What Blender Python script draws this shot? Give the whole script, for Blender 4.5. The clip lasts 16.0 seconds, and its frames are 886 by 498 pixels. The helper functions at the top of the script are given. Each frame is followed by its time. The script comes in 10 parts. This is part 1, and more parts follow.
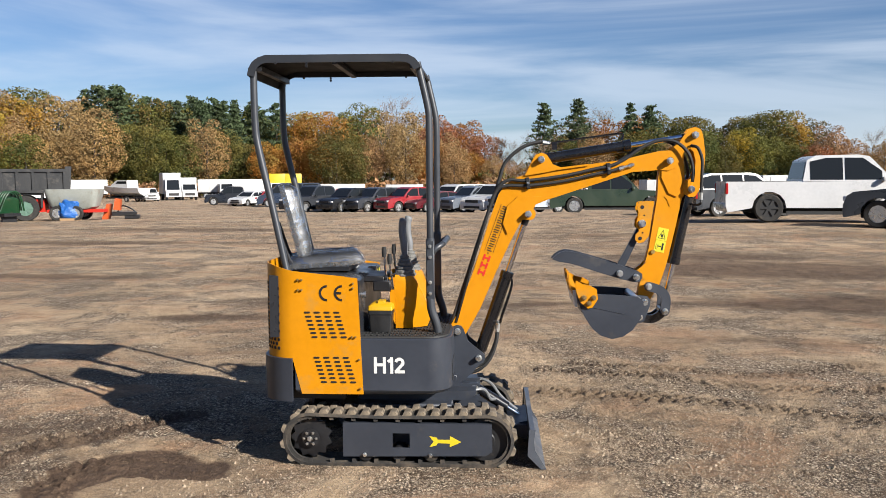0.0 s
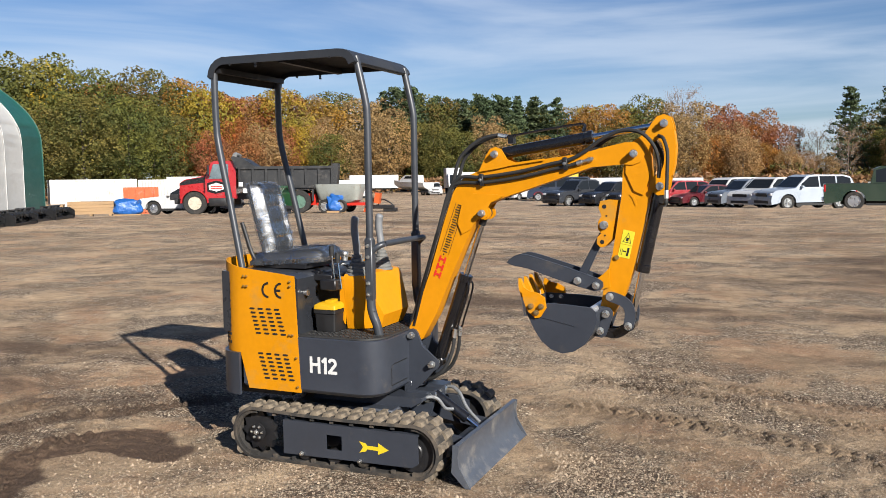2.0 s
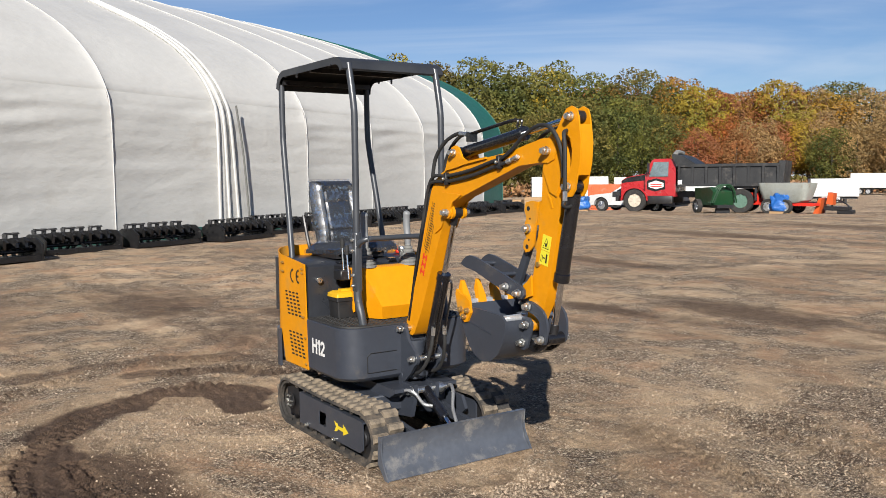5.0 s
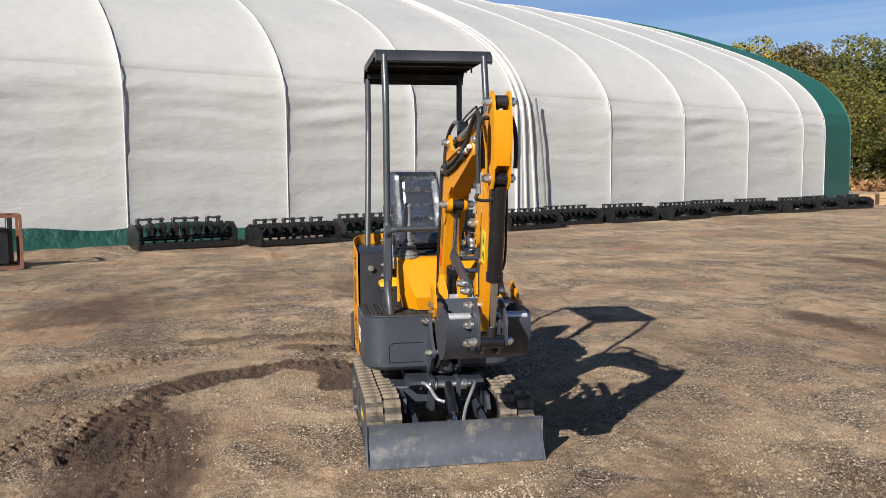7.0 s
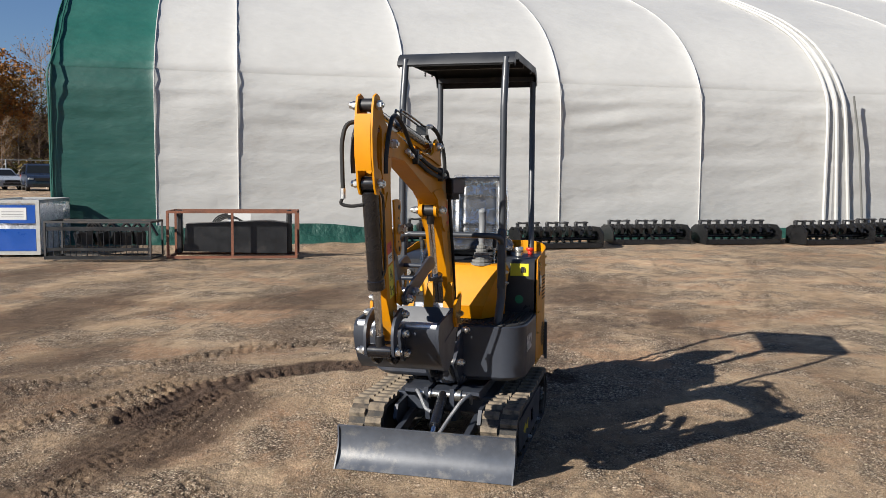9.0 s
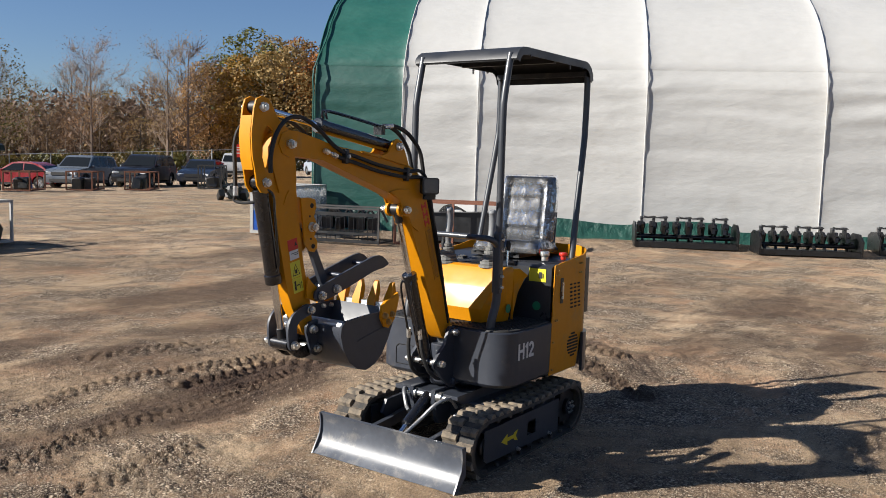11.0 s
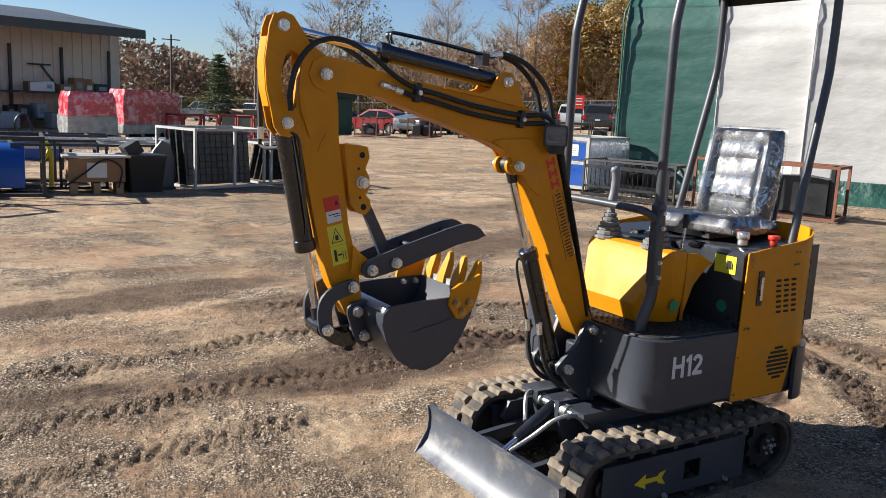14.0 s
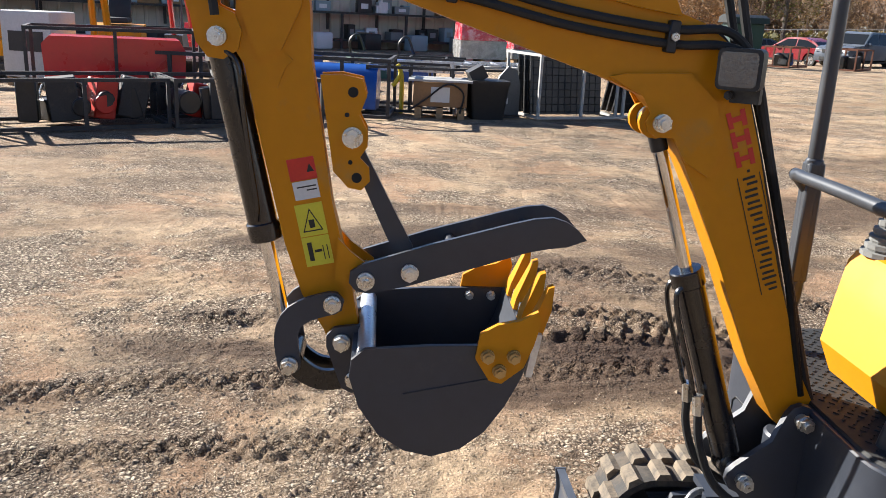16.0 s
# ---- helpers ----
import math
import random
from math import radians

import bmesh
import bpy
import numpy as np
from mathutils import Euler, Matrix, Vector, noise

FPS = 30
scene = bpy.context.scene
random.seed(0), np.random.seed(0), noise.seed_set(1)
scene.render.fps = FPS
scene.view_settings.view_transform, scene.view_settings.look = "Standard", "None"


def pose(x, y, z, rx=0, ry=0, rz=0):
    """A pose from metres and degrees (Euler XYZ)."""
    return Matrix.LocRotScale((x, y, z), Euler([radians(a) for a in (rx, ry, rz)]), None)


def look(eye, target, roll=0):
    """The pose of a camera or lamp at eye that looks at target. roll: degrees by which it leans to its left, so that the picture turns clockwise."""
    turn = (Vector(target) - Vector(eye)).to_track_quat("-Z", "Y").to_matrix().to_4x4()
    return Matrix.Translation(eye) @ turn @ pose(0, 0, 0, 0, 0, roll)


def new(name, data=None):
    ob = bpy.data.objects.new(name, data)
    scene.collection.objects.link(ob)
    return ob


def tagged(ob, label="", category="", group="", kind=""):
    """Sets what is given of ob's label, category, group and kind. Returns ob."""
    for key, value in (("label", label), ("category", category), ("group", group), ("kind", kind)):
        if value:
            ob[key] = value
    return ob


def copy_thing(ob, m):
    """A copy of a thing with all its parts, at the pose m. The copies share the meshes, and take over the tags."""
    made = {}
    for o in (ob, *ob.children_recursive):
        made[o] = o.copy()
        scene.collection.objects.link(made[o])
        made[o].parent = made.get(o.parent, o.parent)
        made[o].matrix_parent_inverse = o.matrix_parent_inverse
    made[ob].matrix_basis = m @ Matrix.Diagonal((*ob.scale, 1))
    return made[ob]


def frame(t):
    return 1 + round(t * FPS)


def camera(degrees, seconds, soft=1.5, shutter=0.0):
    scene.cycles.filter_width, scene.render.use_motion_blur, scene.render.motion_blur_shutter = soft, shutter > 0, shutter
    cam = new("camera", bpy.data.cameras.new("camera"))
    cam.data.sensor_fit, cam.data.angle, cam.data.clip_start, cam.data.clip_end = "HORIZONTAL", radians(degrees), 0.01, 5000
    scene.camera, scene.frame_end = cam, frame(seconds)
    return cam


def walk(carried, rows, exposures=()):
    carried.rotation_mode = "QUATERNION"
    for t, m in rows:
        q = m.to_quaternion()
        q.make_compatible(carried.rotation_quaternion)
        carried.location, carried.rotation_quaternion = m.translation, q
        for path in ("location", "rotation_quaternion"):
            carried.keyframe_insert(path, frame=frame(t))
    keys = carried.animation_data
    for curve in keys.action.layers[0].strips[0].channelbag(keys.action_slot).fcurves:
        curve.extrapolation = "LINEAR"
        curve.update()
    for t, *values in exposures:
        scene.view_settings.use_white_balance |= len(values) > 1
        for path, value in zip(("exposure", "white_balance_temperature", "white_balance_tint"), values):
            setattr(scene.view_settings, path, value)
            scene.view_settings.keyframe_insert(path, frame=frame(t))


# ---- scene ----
cam = camera(55.4, 16.0, 0.72)
PATH = [
    (0, (0.529, -4.924, 1.558), (0.406, -2.935, 1.393), -0.3),
    (0.5, (1.007, -4.78, 1.566), (0.716, -2.808, 1.405), -0.6),
    (1, (1.483, -4.707, 1.585), (1.033, -2.765, 1.416), -0.6),
    (1.5, (1.893, -4.51, 1.538), (1.276, -2.615, 1.371), -0.7),
    (2, (2.29, -4.279, 1.56), (1.511, -2.445, 1.386), -0.7),
    (2.5, (2.737, -4.117, 1.549), (1.794, -2.361, 1.386), -0.7),
    (3, (3.098, -3.843, 1.529), (1.993, -2.184, 1.361), -0.8),
    (3.5, (3.506, -3.571, 1.515), (2.246, -2.026, 1.35), -0.8),
    (4, (3.886, -3.319, 1.537), (2.488, -1.897, 1.376), -0.8),
    (6.5, (4.917, -1.179, 1.527), (2.996, -0.651, 1.343), -0.2),
    (7, (5.009, -0.787, 1.522), (3.045, -0.454, 1.34), -0.3),
    (7.5, (5.008, -0.306, 1.543), (3.021, -0.176, 1.363), -0.3),
    (8, (5.069, 0.229, 1.556), (3.078, 0.143, 1.381), -0.1),
    (8.5, (4.957, 0.661, 1.523), (2.985, 0.373, 1.352), 0.2),
    (9, (4.834, 1.118, 1.526), (2.901, 0.634, 1.354), 0.4),
    (9.5, (4.733, 1.589, 1.548), (2.859, 0.914, 1.375), 0.7),
    (12, (3.678, 3.108, 1.615), (2.215, 1.766, 1.377), 1.9),
    (12.5, (3.578, 3.223, 1.625), (2.188, 1.808, 1.368), 2.0),
    (13, (3.411, 3.175, 1.588), (2.107, 1.683, 1.312), 2.2),
    (13.5, (3.056, 2.91, 1.586), (1.866, 1.33, 1.285), 2.4),
    (14, (2.663, 2.68, 1.581), (1.621, 1.007, 1.24), 2.6),
    (14.5, (2.291, 2.415, 1.584), (1.435, 0.65, 1.192), 2.9),
    (15, (1.952, 2.134, 1.568), (1.299, 0.298, 1.117), 2.9),
    (15.5, (1.567, 1.995, 1.554), (1.157, 0.103, 1.052), 2.9),
    (16, (1.315, 1.835, 1.564), (1.159, -0.083, 1.02), 2.7),
]
walk(cam, [(t, look(eye, target, roll)) for t, eye, target, roll in PATH], [(0, 1.10), (2, 1.02), (4, 0.92), (9.7, 0.93), (12, 1.20), (14, 1.42), (15, 1.66), (16, 1.80)])

# ---------------------------------------------------------------- sky and sun
SUN_FROM = Vector((3.15, -2.45, 2.2)).normalized()
SUN_EL = math.asin(SUN_FROM.z)
sun = new("sun", bpy.data.lights.new("sun", "SUN"))
sun.data.energy, sun.data.angle, sun.data.color = 5.0, radians(0.55), (1.0, 0.95, 0.875)
sun.matrix_world = look(SUN_FROM * 60, (0, 0, 0))

world = bpy.data.worlds.new("sky")
scene.world = world
world.use_nodes = True
wn, wl = world.node_tree.nodes, world.node_tree.links
sky = wn.new("ShaderNodeTexSky")
sky.sky_type, sky.sun_disc = "NISHITA", False
sky.sun_elevation, sky.sun_rotation = SUN_EL, math.atan2(SUN_FROM.x, SUN_FROM.y)
sky.air_density, sky.dust_density, sky.ozone_density, sky.altitude = 1.0, 0.35, 3.0, 250
wco = wn.new("ShaderNodeTexCoord")
wmap = wn.new("ShaderNodeMapping")
wmap.inputs["Scale"].default_value = (1.0, 0.8, 9.0)
wmap.inputs["Rotation"].default_value = (0.05, 0.05, 0.4)
cn = wn.new("ShaderNodeTexNoise")
cn.inputs["Scale"].default_value, cn.inputs["Detail"].default_value = 1.5, 7.0
cn.inputs["Roughness"].default_value, cn.inputs["Distortion"].default_value = 0.52, 0.7
cr = wn.new("ShaderNodeMapRange")
cr.inputs["From Min"].default_value, cr.inputs["From Max"].default_value = 0.40, 0.66
cr.inputs["To Max"].default_value = 0.50
cr.interpolation_type = "SMOOTHSTEP"
sep = wn.new("ShaderNodeSeparateXYZ")
north = wn.new("ShaderNodeMapRange")        # thin cloud lies over the northern half only
north.inputs["From Min"].default_value, north.inputs["From Max"].default_value = -0.1, 0.6
low = wn.new("ShaderNodeMapRange")          # and thins out overhead
low.inputs["From Min"].default_value, low.inputs["From Max"].default_value = 0.75, 0.18
cover = wn.new("ShaderNodeMath")
cover.operation = "MULTIPLY"
cover2 = wn.new("ShaderNodeMath")
cover2.operation = "MULTIPLY"
cm = wn.new("ShaderNodeMixRGB")
cm.inputs[2].default_value = (10.4, 11.6, 13.4, 1)
wbg = wn["Background"]
wbg.inputs["Strength"].default_value = 0.035
wl.new(wco.outputs["Generated"], wmap.inputs["Vector"])
wl.new(wco.outputs["Generated"], sep.inputs["Vector"])
wl.new(sep.outputs["Y"], north.inputs["Value"])
wl.new(sep.outputs["Z"], low.inputs["Value"])
wl.new(wmap.outputs["Vector"], cn.inputs["Vector"])
wl.new(cn.outputs["Fac"], cr.inputs["Value"])
wl.new(cr.outputs["Result"], cover.inputs[0])
wl.new(north.outputs["Result"], cover.inputs[1])
wl.new(cover.outputs[0], cover2.inputs[0])
wl.new(low.outputs["Result"], cover2.inputs[1])
wl.new(cover2.outputs[0], cm.inputs[0])
deep = wn.new("ShaderNodeMixRGB")
deep.blend_type = "MULTIPLY"
deep.inputs[0].default_value = 1.0
deep.inputs[2].default_value = (0.98, 1.10, 1.34, 1)
wl.new(sky.outputs["Color"], deep.inputs[1])
wl.new(deep.outputs["Color"], cm.inputs[1])
wl.new(cm.outputs["Color"], wbg.inputs["Color"])

# ---------------------------------------------------------------- materials
MATS = {}


def mat(name, color, rough=0.5, metal=0.0, vary=0.12, scale=6.0, bump=0.0, bscale=60.0, dirt=None, dirt_amount=0.0,
        dirt_scale=3.0, coat=0.0, island=0.0, obj=0.0, alpha=1.0, spec=0.5, stretch=(1, 1, 1), trans=0.0):
    """A procedural surface: a base colour varied at two scales, dirt patches, roughness variation and relief."""
    if name in MATS:
        return MATS[name]
    m = bpy.data.materials.new(name)
    m.use_nodes = True
    n, l = m.node_tree.nodes, m.node_tree.links
    if not metal:
        color = tuple(c * 0.66 for c in color)
    b = n["Principled BSDF"]
    co = n.new("ShaderNodeTexCoord")
    mp = n.new("ShaderNodeMapping")
    mp.inputs["Scale"].default_value = stretch
    l.new(co.outputs["Object"], mp.inputs["Vector"])
    t1 = n.new("ShaderNodeTexNoise")
    t1.inputs["Scale"].default_value, t1.inputs["Detail"].default_value, t1.inputs["Roughness"].default_value = scale, 6, 0.6
    l.new(mp.outputs["Vector"], t1.inputs["Vector"])
    t2 = n.new("ShaderNodeTexNoise")
    t2.inputs["Scale"].default_value, t2.inputs["Detail"].default_value = scale * 9, 3
    l.new(mp.outputs["Vector"], t2.inputs["Vector"])
    add = n.new("ShaderNodeMath")
    add.operation = "ADD"
    l.new(t1.outputs["Fac"], add.inputs[0])
    l.new(t2.outputs["Fac"], add.inputs[1])
    rng = n.new("ShaderNodeMapRange")
    rng.inputs["From Min"].default_value, rng.inputs["From Max"].default_value = 0.7, 1.3
    rng.inputs["To Min"].default_value, rng.inputs["To Max"].default_value = 1 - vary, 1 + vary
    l.new(add.outputs[0], rng.inputs["Value"])
    val = rng.outputs["Result"]
    if island or obj:
        for amount, node, out in ((island, "ShaderNodeNewGeometry", "Random Per Island"), (obj, "ShaderNodeObjectInfo", "Random")):
            if amount:
                src = n.new(node)
                r2 = n.new("ShaderNodeMapRange")
                r2.inputs["To Min"].default_value, r2.inputs["To Max"].default_value = 1 - amount, 1 + amount
                l.new(src.outputs[out], r2.inputs["Value"])
                mul = n.new("ShaderNodeMath")
                mul.operation = "MULTIPLY"
                l.new(val, mul.inputs[0])
                l.new(r2.outputs["Result"], mul.inputs[1])
                val = mul.outputs[0]
    hsv = n.new("ShaderNodeHueSaturation")
    hsv.inputs["Color"].default_value = (*color, 1)
    l.new(val, hsv.inputs["Value"])
    col = hsv.outputs["Color"]
    if dirt:
        t3 = n.new("ShaderNodeTexNoise")
        t3.inputs["Scale"].default_value, t3.inputs["Detail"].default_value, t3.inputs["Roughness"].default_value = dirt_scale, 8, 0.68
        l.new(co.outputs["Object"], t3.inputs["Vector"])
        r3 = n.new("ShaderNodeMapRange")
        r3.inputs["From Min"].default_value, r3.inputs["From Max"].default_value = 0.62 - 0.4 * dirt_amount, 0.78 - 0.3 * dirt_amount
        l.new(t3.outputs["Fac"], r3.inputs["Value"])
        mx = n.new("ShaderNodeMixRGB")
        mx.inputs[2].default_value = (*(c * 0.66 for c in dirt), 1)
        sc = n.new("ShaderNodeMath")
        sc.operation = "MULTIPLY"
        sc.inputs[1].default_value = 0.85
        l.new(r3.outputs["Result"], sc.inputs[0])
        l.new(sc.outputs[0], mx.inputs[0])
        l.new(col, mx.inputs[1])
        col = mx.outputs["Color"]
    l.new(col, b.inputs["Base Color"])
    rr = n.new("ShaderNodeMapRange")
    rr.inputs["From Min"].default_value, rr.inputs["From Max"].default_value = 0.35, 0.65
    rr.inputs["To Min"].default_value, rr.inputs["To Max"].default_value = max(0.02, rough - 0.08), min(1, rough + 0.1)
    l.new(t1.outputs["Fac"], rr.inputs["Value"])
    l.new(rr.outputs["Result"], b.inputs["Roughness"])
    b.inputs["Metallic"].default_value = metal
    b.inputs["Coat Weight"].default_value = coat
    b.inputs["Coat Roughness"].default_value = 0.12
    b.inputs["Specular IOR Level"].default_value = spec
    b.inputs["Alpha"].default_value = alpha
    b.inputs["Transmission Weight"].default_value = trans
    if bump:
        t4 = n.new("ShaderNodeTexNoise")
        t4.inputs["Scale"].default_value, t4.inputs["Detail"].default_value = bscale, 5
        l.new(mp.outputs["Vector"], t4.inputs["Vector"])
        bp = n.new("ShaderNodeBump")
        bp.inputs["Strength"].default_value, bp.inputs["Distance"].default_value = bump, 0.4 / bscale
        l.new(t4.outputs["Fac"], bp.inputs["Height"])
        l.new(bp.outputs["Normal"], b.inputs["Normal"])
    MATS[name] = m
    return m


DUST = (0.30, 0.235, 0.17)
yellow = mat("machine_yellow_paint", (0.73, 0.288, 0.003), 0.46, vary=0.06, scale=3, bump=0.04, bscale=220, coat=0.02, spec=0.22, dirt=(0.45, 0.27, 0.07), dirt_amount=0.12, dirt_scale=4)
grey = mat("machine_grey_paint", (0.041, 0.048, 0.064), 0.42, vary=0.08, scale=4, bump=0.05, bscale=240, coat=0.05, dirt=(0.11, 0.10, 0.09), dirt_amount=0.06, dirt_scale=5)
blade_grey = mat("worn_blade_grey_paint", (0.085, 0.096, 0.118), 0.36, vary=0.14, scale=4, bump=0.06, bscale=90, dirt=(0.30, 0.28, 0.25), dirt_amount=0.25, dirt_scale=7)
canopy_grey = mat("canopy_grey_paint", (0.030, 0.033, 0.039), 0.45, vary=0.08, scale=4, bump=0.05, bscale=240)
black_paint = mat("black_gloss_paint", (0.010, 0.010, 0.012), 0.22, vary=0.2, scale=6, coat=0.4)
black_satin = mat("black_satin_steel", (0.014, 0.014, 0.016), 0.45, vary=0.25, scale=8, dirt=(0.10, 0.085, 0.065), dirt_amount=0.1, dirt_scale=6)
rubber = mat("black_rubber", (0.018, 0.018, 0.018), 0.72, vary=0.25, scale=10, bump=0.1, bscale=120)
track_rubber = mat("dusty_track_rubber", (0.035, 0.032, 0.029), 0.85, vary=0.25, scale=8, bump=0.25, bscale=90, dirt=(0.16, 0.125, 0.09), dirt_amount=0.42, dirt_scale=8)
lug_rubber = mat("muddy_track_lug", (0.12, 0.098, 0.075), 0.92, vary=0.25, scale=14, bump=0.5, bscale=110, dirt=(0.30, 0.24, 0.17), dirt_amount=0.55, dirt_scale=14, obj=0.25)
chrome = mat("chrome_rod", (0.72, 0.73, 0.75), 0.13, 1.0, vary=0.05, scale=8)
zinc = mat("zinc_bolt", (0.62, 0.62, 0.60), 0.30, 0.95, vary=0.18, scale=30)
galv = mat("galvanised_plate", (0.55, 0.57, 0.60), 0.32, 0.7, vary=0.18, scale=14)
seat_vinyl = mat("black_seat_vinyl", (0.016, 0.018, 0.022), 0.60, vary=0.15, scale=9, bump=0.08, bscale=160)
white_paint = mat("white_marking", (0.80, 0.80, 0.78), 0.5, vary=0.05, scale=20)
mark_yellow = mat("yellow_marking", (0.82, 0.62, 0.02), 0.5, vary=0.08, scale=20)
sticker_yellow = mat("yellow_sticker", (0.80, 0.72, 0.04), 0.42, vary=0.05, scale=20)
red_mark = mat("red_marking", (0.72, 0.03, 0.015), 0.45, vary=0.06, scale=20)
black_mark = mat("black_marking", (0.012, 0.012, 0.012), 0.5, vary=0.1, scale=20)
green_mark = mat("green_sticker", (0.02, 0.25, 0.12), 0.4, vary=0.05, scale=20)
grey_boot = mat("grey_rubber_boot", (0.20, 0.20, 0.19), 0.7, vary=0.12, scale=20)
lever_grey = mat("grey_lever_plastic", (0.22, 0.23, 0.24), 0.5, vary=0.1, scale=14)
dark_void = mat("dark_interior", (0.006, 0.006, 0.006), 0.8, vary=0.2, scale=6)
lens_glass = mat("lamp_lens", (0.10, 0.11, 0.12), 0.08, vary=0.08, scale=40, bump=0.2, bscale=70, coat=1.0)


def film_material(name, alpha, bump, scale):
    """Clear plastic film: mostly see-through, with crinkled glossy highlights."""
    m = bpy.data.materials.new(name)
    m.use_nodes = True
    n, l = m.node_tree.nodes, m.node_tree.links
    b = n["Principled BSDF"]
    b.inputs["Base Color"].default_value = (0.80, 0.82, 0.85, 1)
    b.inputs["Roughness"].default_value = 0.10
    b.inputs["Coat Weight"].default_value, b.inputs["Coat Roughness"].default_value = 1.0, 0.05
    co = n.new("ShaderNodeTexCoord")
    v = n.new("ShaderNodeTexNoise")
    v.inputs["Scale"].default_value, v.inputs["Detail"].default_value, v.inputs["Distortion"].default_value = scale, 3, 1.6
    l.new(co.outputs["Object"], v.inputs["Vector"])
    bp = n.new("ShaderNodeBump")
    bp.inputs["Strength"].default_value, bp.inputs["Distance"].default_value = bump, 0.03
    l.new(v.outputs["Fac"], bp.inputs["Height"])
    l.new(bp.outputs["Normal"], b.inputs["Normal"])
    l.new(bp.outputs["Normal"], b.inputs["Coat Normal"])
    ar = n.new("ShaderNodeMapRange")
    ar.inputs["From Min"].default_value, ar.inputs["From Max"].default_value = 0.35, 0.7
    ar.inputs["To Min"].default_value, ar.inputs["To Max"].default_value = alpha * 0.5, min(1, alpha * 1.8)
    l.new(v.outputs["Fac"], ar.inputs["Value"])
    l.new(ar.outputs["Result"], b.inputs["Alpha"])
    MATS[name] = m
    return m




def clear_film():
    """Thin clear film: lets light through and mirrors some of it, more in its folds."""
    m = bpy.data.materials.new("clear_seat_film")
    m.use_nodes = True
    n, l = m.node_tree.nodes, m.node_tree.links
    n.remove(n["Principled BSDF"])
    tr, gl, mx = n.new("ShaderNodeBsdfTransparent"), n.new("ShaderNodeBsdfGlossy"), n.new("ShaderNodeMixShader")
    gl.inputs["Roughness"].default_value = 0.07
    gl.inputs["Color"].default_value = (0.9, 0.92, 0.95, 1)
    co, v = n.new("ShaderNodeTexCoord"), n.new("ShaderNodeTexNoise")
    v.inputs["Scale"].default_value, v.inputs["Detail"].default_value, v.inputs["Distortion"].default_value = 9, 3, 2.2
    l.new(co.outputs["Object"], v.inputs["Vector"])
    bp = n.new("ShaderNodeBump")
    bp.inputs["Strength"].default_value, bp.inputs["Distance"].default_value = 0.28, 0.012
    l.new(v.outputs["Fac"], bp.inputs["Height"])
    l.new(bp.outputs["Normal"], gl.inputs["Normal"])
    vo = n.new("ShaderNodeTexVoronoi")
    vo.feature = "DISTANCE_TO_EDGE"
    vo.inputs["Scale"].default_value = 11
    wob = n.new("ShaderNodeMixRGB")
    wob.inputs[0].default_value = 0.16
    l.new(co.outputs["Object"], wob.inputs[1])
    l.new(v.outputs["Color"], wob.inputs[2])
    l.new(wob.outputs["Color"], vo.inputs["Vector"])
    r = n.new("ShaderNodeMapRange")
    r.inputs["From Min"].default_value, r.inputs["From Max"].default_value = 0.0, 0.09
    r.inputs["To Min"].default_value, r.inputs["To Max"].default_value = 0.42, 0.015
    l.new(vo.outputs["Distance"], r.inputs["Value"])
    l.new(r.outputs["Result"], mx.inputs[0])
    # a broad dull sheen over the whole sheet, sharp glints in its folds
    sheen, both = n.new("ShaderNodeBsdfGlossy"), n.new("ShaderNodeMixShader")
    sheen.inputs["Roughness"].default_value = 0.40
    sheen.inputs["Color"].default_value = (0.95, 0.96, 0.98, 1)
    l.new(bp.outputs["Normal"], sheen.inputs["Normal"])
    both.inputs[0].default_value = 0.085
    l.new(tr.outputs[0], both.inputs[1])
    l.new(sheen.outputs[0], both.inputs[2])
    l.new(both.outputs[0], mx.inputs[1])
    l.new(gl.outputs[0], mx.inputs[2])
    l.new(mx.outputs[0], n["Material Output"].inputs["Surface"])
    return m


seat_film = clear_film()
wrap_film = film_material("pallet_stretch_film", 0.45, 0.8, 6)


def glass_material():
    m = bpy.data.materials.new("vehicle_glass")
    m.use_nodes = True
    b = m.node_tree.nodes["Principled BSDF"]
    b.inputs["Base Color"].default_value = (0.012, 0.014, 0.016, 1)
    b.inputs["Roughness"].default_value = 0.05
    b.inputs["Coat Weight"].default_value = 0.0
    b.inputs["Specular IOR Level"].default_value = 0.22
    return m


car_glass = glass_material()

# ---------------------------------------------------------------- mesh helpers


def part(name, bm, material, parent=None, label="", smooth=38, kind=""):
    """Links a bmesh as one mesh object under a thing or a part."""
    bmesh.ops.recalc_face_normals(bm, faces=bm.faces)
    me = bpy.data.meshes.new(name)
    bm.to_mesh(me)
    bm.free()
    for p in me.polygons:
        p.use_smooth = True
    me.set_sharp_from_angle(angle=radians(smooth))
    for mm in material if isinstance(material, (list, tuple)) else (material,):
        me.materials.append(mm)
    ob = new(name, me)
    ob.parent = parent
    return tagged(ob, label, kind=kind)


def piece(name, me, parent, m):
    """One more object on a shared mesh."""
    ob = new(name, me)
    ob.parent = parent
    ob.matrix_local = m
    return ob


def thing(name, label, category, at=(0, 0, 0), rz=0.0, group="", kind=""):
    ob = new(name)
    ob.empty_display_size = 0.2
    ob.matrix_basis = pose(at[0], at[1], at[2], 0, 0, rz)
    return tagged(ob, label, category, group, kind)


def B():
    return bmesh.new()


